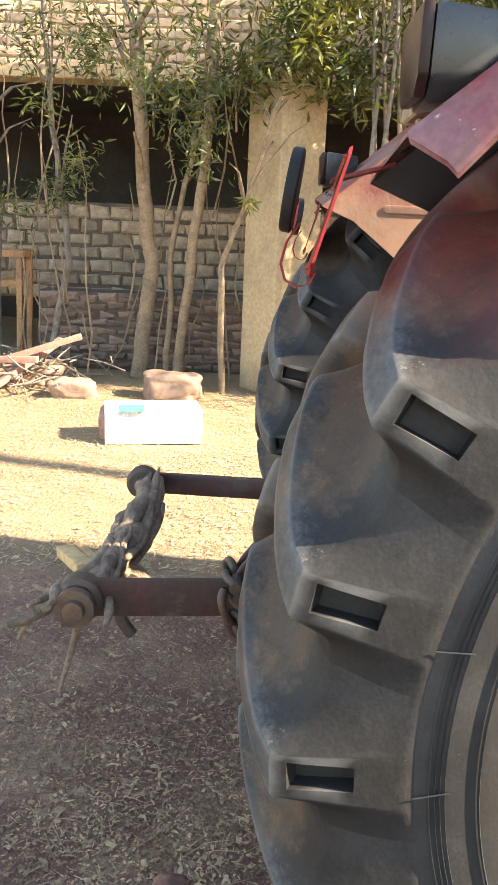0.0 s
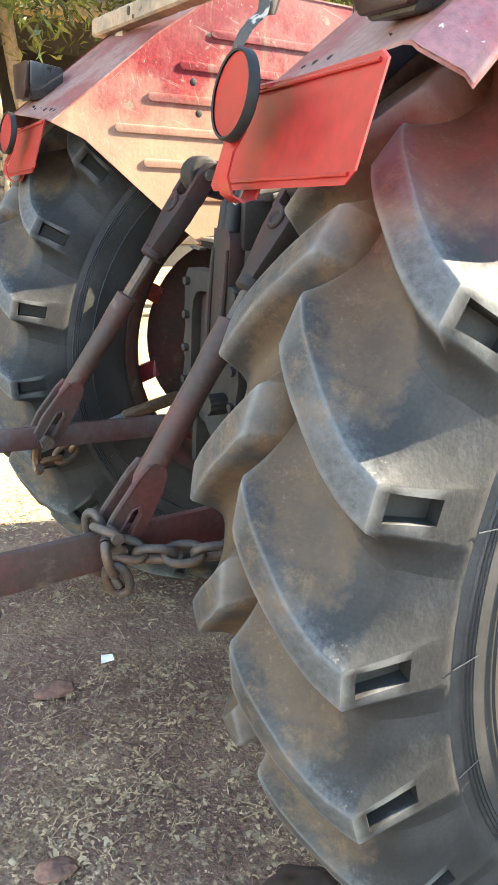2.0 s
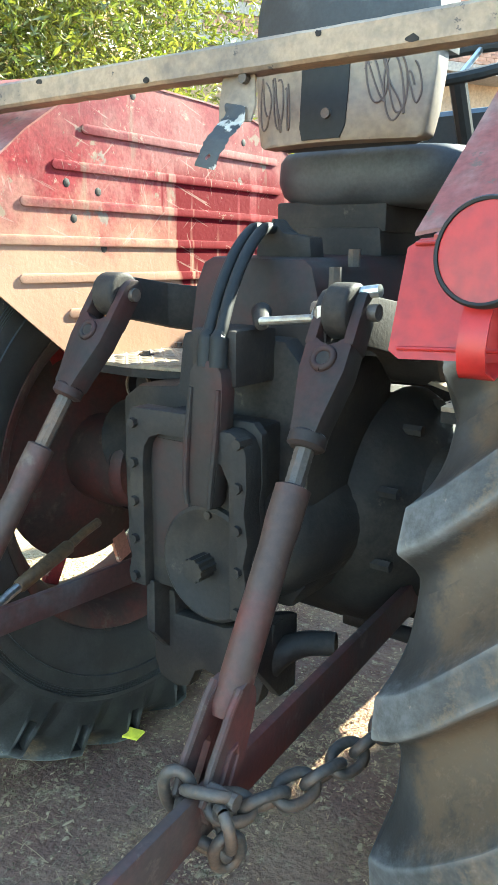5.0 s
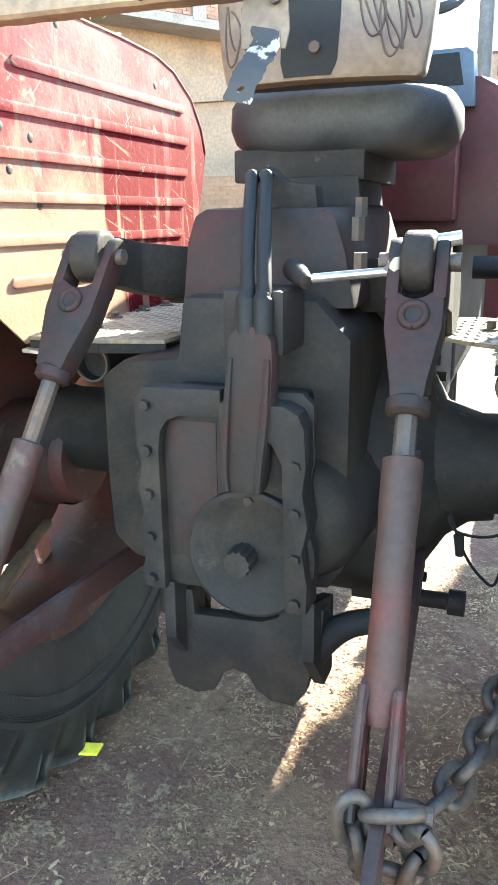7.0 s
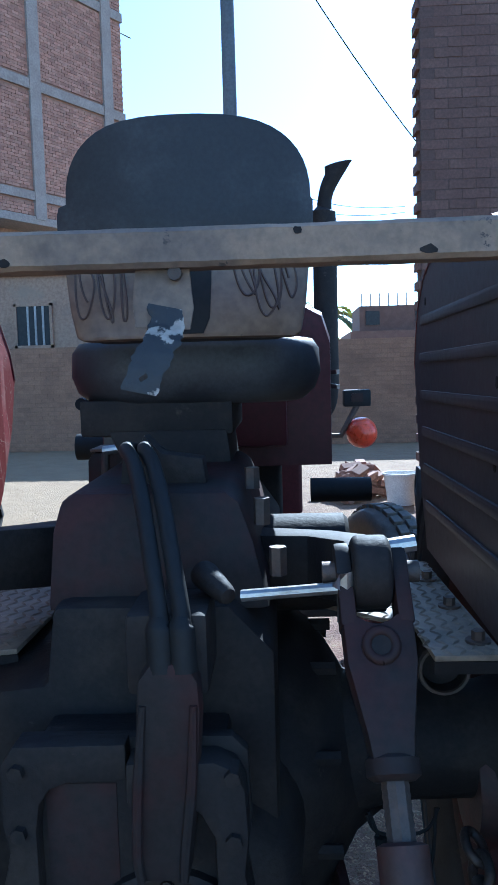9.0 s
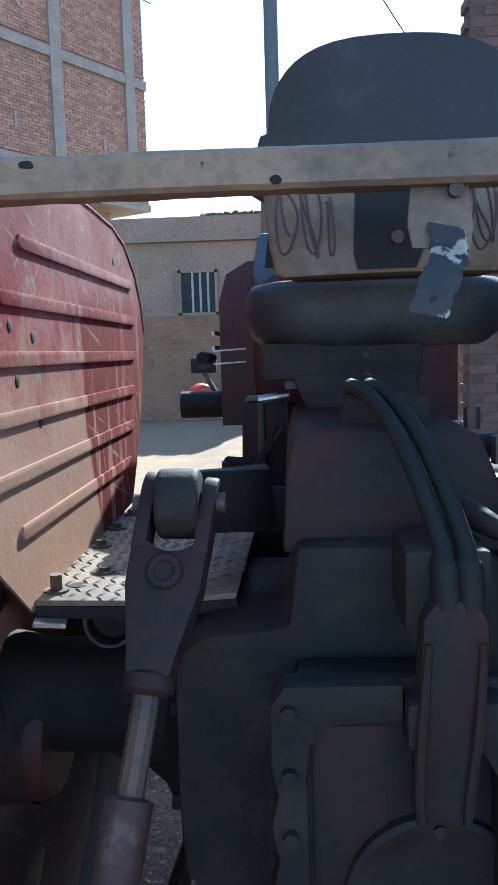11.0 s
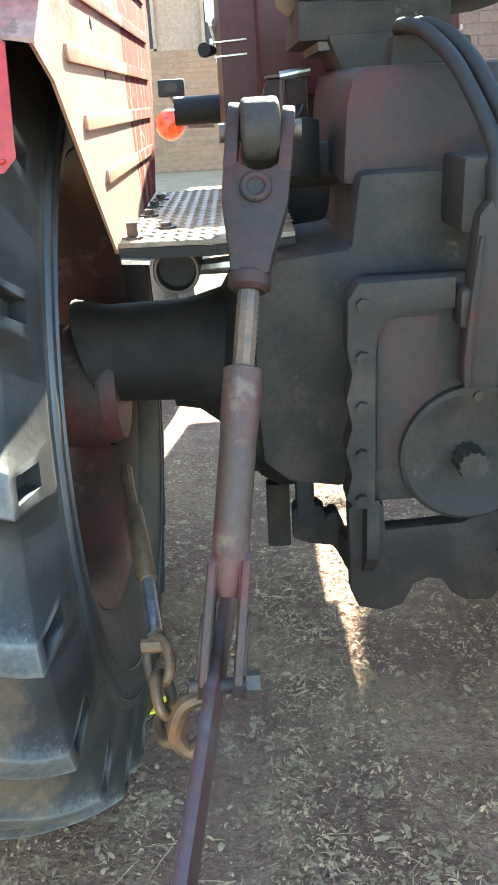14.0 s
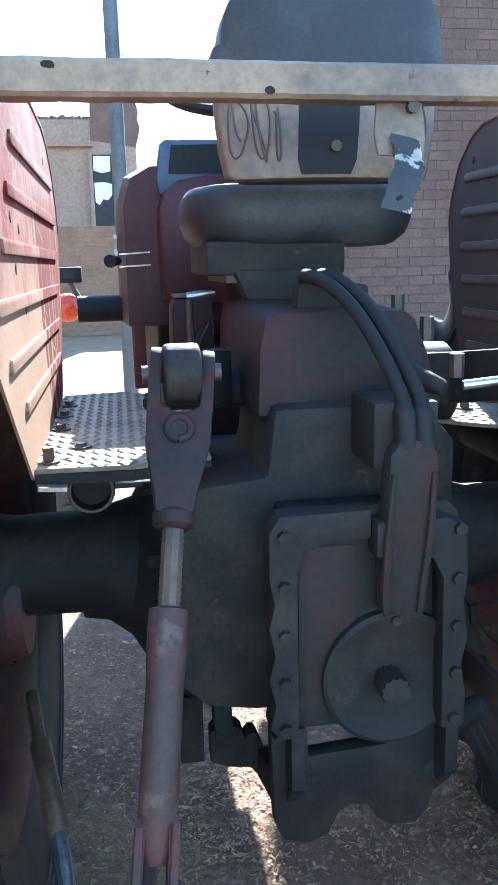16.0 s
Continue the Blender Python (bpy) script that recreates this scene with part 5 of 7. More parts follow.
path = [Vector(p) for p in ((0.074, -0.401, 1.472), (0.076, -0.408, 1.450), (0.072, -0.424, 1.436), (0.064, -0.434, 1.420), (0.056, -0.440, 1.402), (0.048, -0.444, 1.382))]
halves = Mesh()
for side in (-1, 1):
    rows = []
    for k in range(26):
        q = k / 25 * (len(path) - 1)
        i = min(int(q), len(path) - 2)
        c = path[i].lerp(path[i + 1], q - i)
        gap = math.sqrt(max(0.0, 0.0055 ** 2 - (c.z - 1.396) ** 2))
        w = 0.0185 + 0.004 * noise.noise((side * 3.0, q * 2.2, 1)) + 0.0025 * noise.noise((side * 5.0, q * 9, 2))
        rows.append([c + Vector((side * gap, 0, 0)), c + Vector((side * max(gap + 0.004, w), 0.001, -0.004 * side))])
    halves.sheet(rows, 0.003)
part("strap", halves, FLAKED, bar, "bent strap with flaking black and white paint", smooth=0.6)

# foot plates
# right plate's hidden inner part, x 0.192, is added to shade the case
OUTLINE = {-1: [(-0.430, -0.262), (-0.285, -0.268), (-0.168, -0.240), (-0.158, 0.30), (-0.29, 0.44), (-0.430, 0.42)],
           1: [(0.385, -0.290), (0.474, -0.290), (0.466, 0.215), (0.192, 0.205), (0.192, 0.01), (0.335, -0.125), (0.380, -0.150)]}


def inside(x, y, poly):
    hit = False
    for (ax, ay), (bx, by) in zip(poly, poly[1:] + poly[:1]):
        if (ay > y) != (by > y) and x < ax + (y - ay) / (by - ay) * (bx - ax):
            hit = not hit
    return hit


for s in (1, -1):
    poly = OUTLINE[s]
    fp = part("footplate", Mesh().slab([(x, y, 1.026) for x, y in poly], (0, 0, 0.008)), PLATE, tractor, "worn chequer plate footboard", bevel=0.0015)
    dm = Mesh()
    for j in range(40):
        for i in range(24):
            x, y = s * 0.13 + s * 0.0195 * i, -0.28 + j * 0.0195
            if not inside(x, y, [(0.985 * a + 0.015 * s * 0.33, b * 0.985) for a, b in poly]):
                continue
            a = radians(52 if (i + j) % 2 else -52)
            dx, dy = 0.0118 * math.cos(a), 0.0118 * math.sin(a)
            dm.add([(x - dx, y - dy, 1.034), (x - 0.4 * dx + 0.2 * dy, y - 0.4 * dy - 0.2 * dx, 1.034), (x + 0.4 * dx + 0.2 * dy, y + 0.4 * dy - 0.2 * dx, 1.034), (x + dx, y + dy, 1.034), (x + 0.4 * dx - 0.2 * dy, y + 0.4 * dy + 0.2 * dx, 1.034), (x - 0.4 * dx - 0.2 * dy, y - 0.4 * dy + 0.2 * dx, 1.034), (x - 0.4 * dx, y - 0.4 * dy, 1.0362), (x + 0.4 * dx, y + 0.4 * dy, 1.0362)],
                   [(0, 1, 6), (1, 2, 7, 6), (2, 3, 7), (3, 4, 7), (4, 5, 6, 7), (5, 0, 6)])
    part("tread_pattern", dm, PLATE, fp, kind="stuff")
    bolts = ((-0.412, -0.225, 0.022), (-0.368, -0.135, 0.007), (-0.410, 0.02, 0.010), (-0.412, 0.15, 0.010), (-0.410, 0.27, 0.010)) if s < 0 else ((0.452, -0.24, 0.014), (0.448, -0.08, 0.014), (0.444, 0.08, 0.014), (0.36, 0.02, 0.016))
    for x, y, h in bolts:
        part("plate_bolt", Mesh().tube([(x, y, 1.034), (x, y, 1.0375)], 0.017, 14).tube([(x, y, 1.034), (x, y, 1.036 + h)], 0.009, 6), IRON, fp)
    if s < 0:
        part("plate_hole", Mesh().lathe([(1.0350, 0.0), (1.0352, 0.011), (1.0342, 0.0125)], 18, "z", (-0.390, -0.198, 0)), BLACK_OIL, fp)
        part("plate_clip", Mesh().beam((-0.425, -0.285, 1.012), (-0.385, -0.278, 1.008), 0.022, 0.006), STEEL, fp)
    near = poly[:3] if s < 0 else poly[:2]
    for a, b in zip(near, near[1:]):
        part("plate_edge", Mesh().beam((a[0], a[1] + 0.004, 1.017), (b[0], b[1] + 0.004, 1.017), 0.005, 0.016), BLACK_OIL, fp)

# seat
def seat_rear(x):
    """How far back the curved backrest shell stands."""
    return -0.112 + 0.042 * ((x - 0.06) / 0.19) ** 2


def padded(levels, thick, lift=0.0):
    """A pad curved round the sitter: levels of (height, left, right)."""
    n, m = 19, Mesh()
    for z, x0, x1 in levels:
        for k in range(n):
            x = x0 + (x1 - x0) * k / (n - 1)
            m.v.append((x, seat_rear(x) - lift, z))
    o = len(m.v)
    m.v += [(x, y + thick, z) for x, y, z in m.v]
    rows = len(levels)
    for i in range(rows - 1):
        for k in range(n - 1):
            q = (i * n + k, i * n + k + 1, (i + 1) * n + k + 1, (i + 1) * n + k)
            m.f += [q, tuple(o + a for a in reversed(q))]
    rim = list(range(n)) + [i * n + n - 1 for i in range(1, rows)] + [(rows - 1) * n + k for k in range(n - 2, -1, -1)] + [i * n for i in range(rows - 2, 0, -1)]
    m.f += [(a, b, b + o, a + o) for a, b in zip(rim, rim[1:] + rim[:1])]
    return m


plan = []
for k in range(28):
    a = 2 * math.pi * k / 28
    ca, sa = math.cos(a), math.sin(a)
    plan.append((0.052 + 0.220 * math.copysign(abs(ca) ** 0.5, ca), 0.185 + 0.190 * math.copysign(abs(sa) ** 0.6, sa)))
pan = Mesh()
for z, k in ((1.350, 0.80), (1.354, 0.86), (1.372, 0.955), (1.400, 1.0), (1.440, 0.99), (1.456, 0.94), (1.459, 0.86)):
    pan.v += [(0.052 + (x - 0.052) * k, 0.185 + (y - 0.185) * k, z) for x, y in plan]
pan.f += [(i * 28 + k, i * 28 + (k + 1) % 28, i * 28 + 28 + (k + 1) % 28, i * 28 + 28 + k) for i in range(6) for k in range(28)] + [tuple(range(28)), tuple(range(6 * 28, 7 * 28))]
part("seat_pan", pan, VINYL, tractor, "black vinyl tractor seat", smooth=0.9)
part("seat_base", Mesh().box((-0.008, 0.19, 1.330), (0.255, 0.33, 0.060)), BLACK_OIL, tractor, bevel=0.006)
for x in (-0.085, 0.070):
    part("seat_rail", Mesh().box((x, 0.19, 1.295), (0.03, 0.30, 0.018)), IRON, tractor)
levels = [(1.452, -0.098, 0.222), (1.458, -0.108, 0.232), (1.50, -0.117, 0.240), (1.56, -0.123, 0.246), (1.615, -0.126, 0.249)]
shell_part = part("backrest_shell", padded(levels, 0.05), SEAT_BACK, tractor, "scuffed tan backrest shell with dark scrawls", bevel=0.006, smooth=0.9)
cap = [(1.596, -0.130, 0.252), (1.640, -0.130, 0.253), (1.652, -0.126, 0.253)]
for k in range(12):
    a = math.pi / 2 * k / 11
    w = math.cos(a) ** 0.58
    cap.append((1.655 + 0.113 * math.sin(a) ** 0.85, 0.064 - 0.178 * w if k < 11 else 0.04, 0.064 + 0.186 * w if k < 11 else 0.09))
part("backrest", padded(cap, 0.085, 0.007), VINYL, tractor, "rounded black vinyl backrest", bevel=0.008, smooth=0.9)
part("backrest_cushion", Mesh().box((0.06, -0.035, 1.535), (0.30, 0.05, 0.17)), VINYL, tractor, bevel=0.015)
# dark stripe, drawn wider to hold the shading on the shell's middle
part("shell_stripe", padded([(1.458, 0.008, 0.088), (1.48, 0.002, 0.098), (1.535, 0.004, 0.102), (1.597, 0.006, 0.104)], 0.006, 0.003), BLACK_PLASTIC, shell_part, "dark stripe that takes in the shell's shading", smooth=0.9)
part("shell_bolt", Mesh().tube([(0.062, -0.122, 1.50), (0.062, -0.110, 1.50)], 0.009, 12), IRON, shell_part)
part("seat_pedestal", Mesh().slab([(-0.05, 0.02, 1.22), (-0.09, 0.02, 1.31), (0.11, 0.02, 1.31), (0.12, 0.02, 1.22)], (0, 0.22, 0)), BLACK_OIL, tractor, bevel=0.01)

# control levers, pedals and side fittings
for x, y, z, h in ((-0.124, 0.269, 1.255, 0.02), (0.31, -0.42, 1.20, 0.02)):
    part("lever_knob", Mesh().tube([(x - 0.03, y, z), (x + 0.03, y, z + 0.008)], 0.009, 10), STEEL, tractor)
part("lever", Mesh().tube([(-0.15, 0.27, 1.25), (-0.15, 0.25, 1.12), (-0.13, 0.22, 1.05)], 0.008, 8), IRON, tractor)
quad = part("control_box", Mesh().slab([(-0.190, 0.27, 1.08), (-0.186, 0.27, 1.235), (-0.176, 0.27, 1.252), (-0.100, 0.27, 1.252), (-0.096, 0.27, 1.08)], (0, 0.10, 0)), RED_OILY, tractor, "oily red control box with a bare top", bevel=0.006)
part("box_lid", Mesh().box((-0.138, 0.32, 1.256), (0.084, 0.104, 0.006)), IRON, quad, bevel=0.001)
for x, y, z, r in ((-0.205, 0.24, 1.13, 0.022), (-0.222, 0.22, 1.085, 0.020), (-0.235, 0.20, 1.045, 0.024), (-0.21, 0.25, 1.03, 0.028)):
    part("pipe_union", Mesh().tube([(x - 0.02, y, z), (x - 0.012, y, z), (x - 0.012, y, z), (x + 0.05, y + 0.03, z - 0.01)], [r * 0.6, r * 0.6, r, r], 8), BLACK_OIL, quad)
part("feed_pipe", Mesh().pipe([(-0.115, 0.26, 1.20), (-0.145, 0.20, 1.16), (-0.175, 0.17, 1.10), (-0.18, 0.18, 1.04)], 0.007, 8), BLACK_OIL, quad)
part("side_cylinder", Mesh().tube([(-0.42, 1.10, 1.195), (-0.25, 1.10, 1.195)], 0.04, 18), BLACK_PLASTIC, tractor)
part("side_cylinder", Mesh().tube([(0.27, 0.70, 1.105), (0.42, 0.70, 1.105)], 0.03, 18), BLACK_PLASTIC, tractor)

# front lamps on arms
for s, y, x, z in ((1, 2.45, 0.585, 1.115), (-1, 2.75, -0.56, 1.12)):
    lamp = part("front_lamp", Mesh().lathe([(-0.06, 0.0), (-0.055, 0.03), (-0.035, 0.055), (0.0, 0.07), (0.04, 0.074), (0.05, 0.06), (0.05, 0.0)], 28, "y", (x, y, z)), LENS_ORANGE, tractor, "round orange-red painted lamp shell", smooth=1.0)
    part("marker_lamp", Mesh().box((x - s * 0.02, y + 0.05, z + 0.165), (0.13, 0.06, 0.08)), BLACK_PLASTIC, tractor, bevel=0.01)
    part("marker_lens", Mesh().box((x - s * 0.02, y + 0.018, z + 0.168), (0.055, 0.006, 0.04)), LENS_RED, tractor)
    part("lamp_arm", Mesh().tube([(s * 0.34, y + 0.02, z - 0.01), (x - s * 0.10, y + 0.02, z - 0.01), (x - s * 0.02, y + 0.04, z + 0.13)], 0.014, 8), IRON, tractor)


# chains
def chain(points, name, label, mat=IRON):
    """Round links along a sagging line, each turned a quarter to the next."""
    pts = [Vector(p) for p in points]
    lens = [(pts[i + 1] - pts[i]).length for i in range(len(pts) - 1)]
    total, step, k = sum(lens), 0.046, 0
    link_pts = [(0.030 * math.copysign(1, math.cos(a)) * (abs(math.cos(a)) ** 0.8), 0.0175 * math.sin(a), 0) for a in (2 * math.pi * i / 16 for i in range(17))]
    me = Mesh().tube(link_pts, 0.0075, 8, False).make("chain_link", 1.0)
    me.materials.append(mat)
    root = part(name, Mesh().tube([pts[0] - Vector((0.02, 0, 0)), pts[0] + Vector((0.02, 0, 0))], 0.010, 10), mat, tractor, label)
    d = 0.02
    while d < total:
        e, i = d, 0
        while e > lens[i]:
            e -= lens[i]
            i += 1
        p = pts[i].lerp(pts[i + 1], e / lens[i])
        q = (pts[i + 1] - pts[i]).to_track_quat("X", "Z").to_matrix().to_4x4()
        part("chain_link", me, mat, root, at=Matrix.Translation(p) @ q @ pose(0, 0, 0, 35 + 90 * (k % 2)))
        d += step
        k += 1


chain([(0.345, -0.785, 0.625), (0.366, -0.745, 0.612), (0.390, -0.695, 0.612), (0.411, -0.626, 0.614), (0.429, -0.517, 0.622), (0.455, -0.40, 0.640), (0.470, -0.13, 0.695)], "check_chain", "rusty check chain tied round the link")
chain([(0.36, -0.79, 0.65), (0.30, -0.80, 0.64), (0.305, -0.79, 0.57), (0.36, -0.78, 0.56), (0.37, -0.80, 0.62)], "chain_loop", "rusty chain loop")
chain([(-0.393, -0.585, 0.558), (-0.386, -0.62, 0.530), (-0.378, -0.66, 0.510), (-0.366, -0.70, 0.512)], "check_chain", "bronze-brown check chain with a turnbuckle", RUST_BRONZE)
buckle = part("turnbuckle", Mesh().tube([(-0.452, -0.305, 0.618), (-0.449, -0.312, 0.617), (-0.414, -0.47, 0.590), (-0.411, -0.478, 0.589)], [0.012, 0.0165, 0.0155, 0.012], 14), RUST_BRONZE, tractor, "rusty turnbuckle with a rubbed steel end")
part("buckle_rod", Mesh().tube([(-0.471, -0.20, 0.640), (-0.462, -0.25, 0.632), (-0.450, -0.31, 0.617)], 0.011, 10), RUST_BRONZE, buckle)
part("buckle_rod", Mesh().tube([(-0.416, -0.46, 0.592), (-0.408, -0.50, 0.584), (-0.396, -0.565, 0.567), (-0.393, -0.575, 0.565)], [0.0105, 0.0105, 0.0105, 0.014], 10), STEEL, buckle)
part("shackle", Mesh().pipe([(-0.318, -0.715, 0.585), (-0.346, -0.715, 0.572), (-0.360, -0.715, 0.540), (-0.360, -0.715, 0.515), (-0.346, -0.715, 0.500), (-0.332, -0.715, 0.512)], 0.0105, 8), RUST_BRONZE, tractor)
# wiring under the right axle
part("wire", Mesh().pipe([(0.319, -0.10, 0.72), (0.335, -0.10, 0.674), (0.354, -0.10, 0.634), (0.380, -0.10, 0.602), (0.403, -0.10, 0.591), (0.416, -0.10, 0.646), (0.421, -0.10, 0.725)], 0.003, 6), BLACK_PLASTIC, tractor)
part("wire", Mesh().pipe([(0.315, -0.10, 0.715), (0.329, -0.10, 0.688), (0.368, -0.10, 0.680), (0.408, -0.10, 0.691), (0.425, -0.10, 0.725)], 0.003, 6), BLACK_PLASTIC, tractor)
part("wire_plug", Mesh().tube([(0.336, -0.10, 0.680), (0.340, -0.10, 0.640)], [0.010, 0.008], 8), BLACK_PLASTIC, tractor)

# gnarled timber across the link ends
P0, P1 = Vector((0.385, -1.045, 0.612)), Vector((-0.34, -1.008, 0.606))
log = None
for k, (rad, off, t0, t1) in enumerate(((0.027, 0.0, 0.0, 1.0), (0.014, 0.024, 0.0, 0.95), (0.013, 0.026, -0.04, 0.7), (0.012, 0.025, 0.0, 1.0), (0.011, 0.027, -0.06, 0.6), (0.009, 0.030, 0.02, 0.8), (0.010, 0.024, 0.3, 1.0), (0.007, 0.034, -0.05, 0.5))):
    pts, rs = [], []
    for i in range(30):
        u = i / 29
        t = t0 + (t1 - t0) * u
        a = 0.9 * k + t * (1.0 + 0.25 * k) + 0.6 * noise.noise((t * 5, k, 3))
        grow = 1 + 1.2 * max(0.0, min(t, 1.30 - t) - 0.35)
        fray = max(0.0, 0.22 - t) * (0.18 if k else 0.0)
        pts.append(P0.lerp(P1, t) + Vector((0, math.cos(a) * (off * grow + fray) - fray * 0.6, math.sin(a) * off * grow - 0.4 * fray - 0.035 * math.sin(t * 3.1) + 0.010 * noise.noise((t * 7, k, 2)))))
        ends = min(1.0, 0.35 + 6 * min(u, 1 - u))
        rs.append(rad * grow * ends * (1.0 + 0.45 * noise.noise((t * 9, k * 3.1, 5)) + 0.22 * noise.noise((t * 28, k, 1))))
    piece = part("drawbar_log" if k == 0 else "bark_strip", Mesh().tube(pts, rs, 10), LOG_WOOD, tractor if k == 0 else log, "gnarled tan timber lashed across the links" if k == 0 else "", smooth=0.9)
    log = log or piece
for k, (a, b, c) in enumerate((((0.35, -1.09, 0.60), (0.36, -1.13, 0.57), (0.34, -1.16, 0.52)), ((0.30, -1.08, 0.59), (0.27, -1.13, 0.58), (0.21, -1.17, 0.56)), ((0.22, -1.07, 0.57), (0.20, -1.03, 0.53), (0.21, -1.00, 0.49)), ((0.33, -1.05, 0.58), (0.33, -1.07, 0.50), (0.31, -1.10, 0.40)))):
    part("root", Mesh().pipe([a, b, c], [0.009, 0.006, 0.003], 7), LOG_WOOD, log, smooth=1.0)
part("end_nut", Mesh().tube([(0.376, -1.05, 0.607), (0.392, -1.05, 0.607), (0.392, -1.05, 0.607), (0.404, -1.05, 0.607)], [0.034, 0.034, 0.018, 0.018], 14), IRON, tractor, bevel=0.003)
part("splinter", Mesh().beam((0.02, -1.16, 0.55), (0.13, -1.09, 0.56), 0.035, 0.022).beam((0.0, -1.13, 0.545), (0.10, -1.07, 0.555), 0.02, 0.018), FRESH_WOOD, log, "pale splintered wood", bevel=0.002)
part("log_stub", Mesh().pipe([(0.12, -1.05, 0.57), (0.09, -1.0, 0.54), (0.08, -0.97, 0.50)], [0.02, 0.018, 0.012], 8), LOG_WOOD, log)
part("link_hook", Mesh().pipe([(0.335, -0.985, 0.60), (0.335, -0.985, 0.570), (0.332, -0.975, 0.548), (0.330, -0.965, 0.535)], 0.011, 8), IRON, tractor)

# dark scrawls on the backrest shell
for k, (cx, cz, w, h, turns) in enumerate(((-0.092, 1.53, 0.010, 0.055, 9), (-0.062, 1.525, 0.013, 0.060, 13), (-0.03, 1.52, 0.006, 0.050, 7), (0.150, 1.55, 0.018, 0.046, 14), (0.185, 1.535, 0.020, 0.056, 17), (0.215, 1.53, 0.008, 0.05, 8))):
    pts = []
    for i in range(int(turns / 0.22)):
        t = 0.22 * i
        sx, sz = noise.noise((t * 0.35, k * 5.3, 0)), noise.noise((t * 0.3, k * 3.7, 9))
        qx = cx + w * math.sin(t * 0.8) + 0.016 * sx
        pts.append((qx, seat_rear(qx) - 0.0008, cz + h * math.cos(t) * (0.75 + 0.5 * sz) + 0.012 * sx))
    part("scrawl", Mesh().tube(pts, 0.0019, 5), SCRAWL, shell_part)

# ---- the yard and what stands round it ----
def block_wall(name, label, x0, x1, y, z0, z1, th, bl, bh, mat, mortar, joint=0.012, at=None, rough=0.0, seed=1, pieces=300, kindname="brick", kind="structure", cut=None, flush=False):
    """Courses of blocks on a wall core, faces towards -y, in local coordinates."""
    rnd = random.Random(seed)
    core = thing(name, label, "wall", mesh=Mesh().box(((x0 + x1) / 2, y + th / 2, (z0 + z1) / 2), (x1 - x0, th, z1 - z0)), mat=mortar, kind=kind, at=at, smooth=0)
    shared = []
    for v in range(6):
        a, h, d = bl / 2 - joint / 2, bh / 2 - joint / 2, 0.03
        j = lambda s: rnd.uniform(-s, s)
        pts = [(-a + j(rough), -d, -h + j(rough)), (a + j(rough), -d, -h + j(rough)), (a + j(rough), -d, h + j(rough)), (-a + j(rough), -d, h + j(rough))]
        e, proud = (0.003, 0.003) if flush else (min(0.008 + rough * 0.5, 0.02), 0.012)
        fr = [(p[0] * (1 - e / a), -d - proud - rough * rnd.random(), p[2] * (1 - e / h)) for p in pts]
        bk = [(p[0], 0.0, p[2]) for p in pts]
        me = bpy.data.meshes.new(kindname)
        me.from_pydata(bk + pts + fr, [], [(8, 9, 10, 11)] + [(4 + i, 4 + (i + 1) % 4, 8 + (i + 1) % 4, 8 + i) for i in range(4)] + [(i, (i + 1) % 4, 4 + (i + 1) % 4, 4 + i) for i in range(4)])
        me.materials.append(mat)
        shared.append(me)
    spots = []
    rowsn = int((z1 - z0) / bh)
    for r in range(rowsn):
        x = x0 + (bl / 2 if r % 2 == 0 else bl)
        while x < x1 - bl / 4:
            if cut is None or not cut(x, z0 + bh * (r + 0.5)):
                spots.append((x, z0 + bh * (r + 0.5)))
            x += bl
    rest = Mesh()
    for i, (x, z) in enumerate(spots):
        me = shared[rnd.randrange(6)]
        off = rnd.uniform(-0.006, 0.006) * (0.4 if flush else 1.0)
        if i < pieces:
            b = part(kindname, me, mat, core, at=pose(x, y + 0.03 + off, z))
        else:
            rest.add([(v.co.x + x, v.co.y + y + 0.03 + off, v.co.z + z) for v in me.vertices], [tuple(p.vertices) for p in me.polygons])
    if rest.v:
        part(kindname + "_course", rest, mat, core, kind="stuff", smooth=0)
    return core


# shelter on the far side: rubble plinth, block wall, pillar, dark inside, wall above
PALE_MORTAR = material("pale_sandy_mortar", (0.40, 0.30, 0.20), 0.95, second=(0.30, 0.22, 0.15), scale=3, grain=30, bump=0.5)
PALE_STONE = material("pale_sunlit_brick", (0.58, 0.43, 0.29), 0.85, second=(0.40, 0.29, 0.20), scale=4, grain=30, bump=0.4, island=0.2)
block_wall("wall_rubble", "low wall of rough brown rubble stone", -2.7, 1.2, 0, 0, 0.66, 0.35, 0.165, 0.072, RUBBLE, MORTAR, 0.014, pose(-5.35, 0, 0, 0, 0, 93), 0.020, 3, kindname="stone")
block_wall("wall_block", "weathered wall of pale stone blocks", -7.0, 4.0, 0, 0.5, 1.42, 0.3, 0.205, 0.128, STONE, MORTAR, 0.016, pose(-6.3, 0, 0, 0, 0, 90), 0.014, 5, kindname="stone")
thing("wall_shelter_back", "back wall of the shelter, painted dark as its inner shade", "wall", mesh=Mesh().box((-9.0, -1.5, 1.4), (0.3, 14, 2.8)), mat=DARKNESS, kind="structure")
thing("ceiling", "shelter ceiling slab, painted dark as its inner shade", "ceiling", mesh=Mesh().box((-7.35, -1.5, 2.62), (3.2, 14, 0.2)), mat=DARKNESS, kind="structure")
thing("beam", "concrete beam over the shelter opening", "beam", mesh=Mesh().box((-5.42, -1.5, 2.39), (0.3, 14, 0.10)), mat=CONCRETE, kind="structure", bevel=0.01)
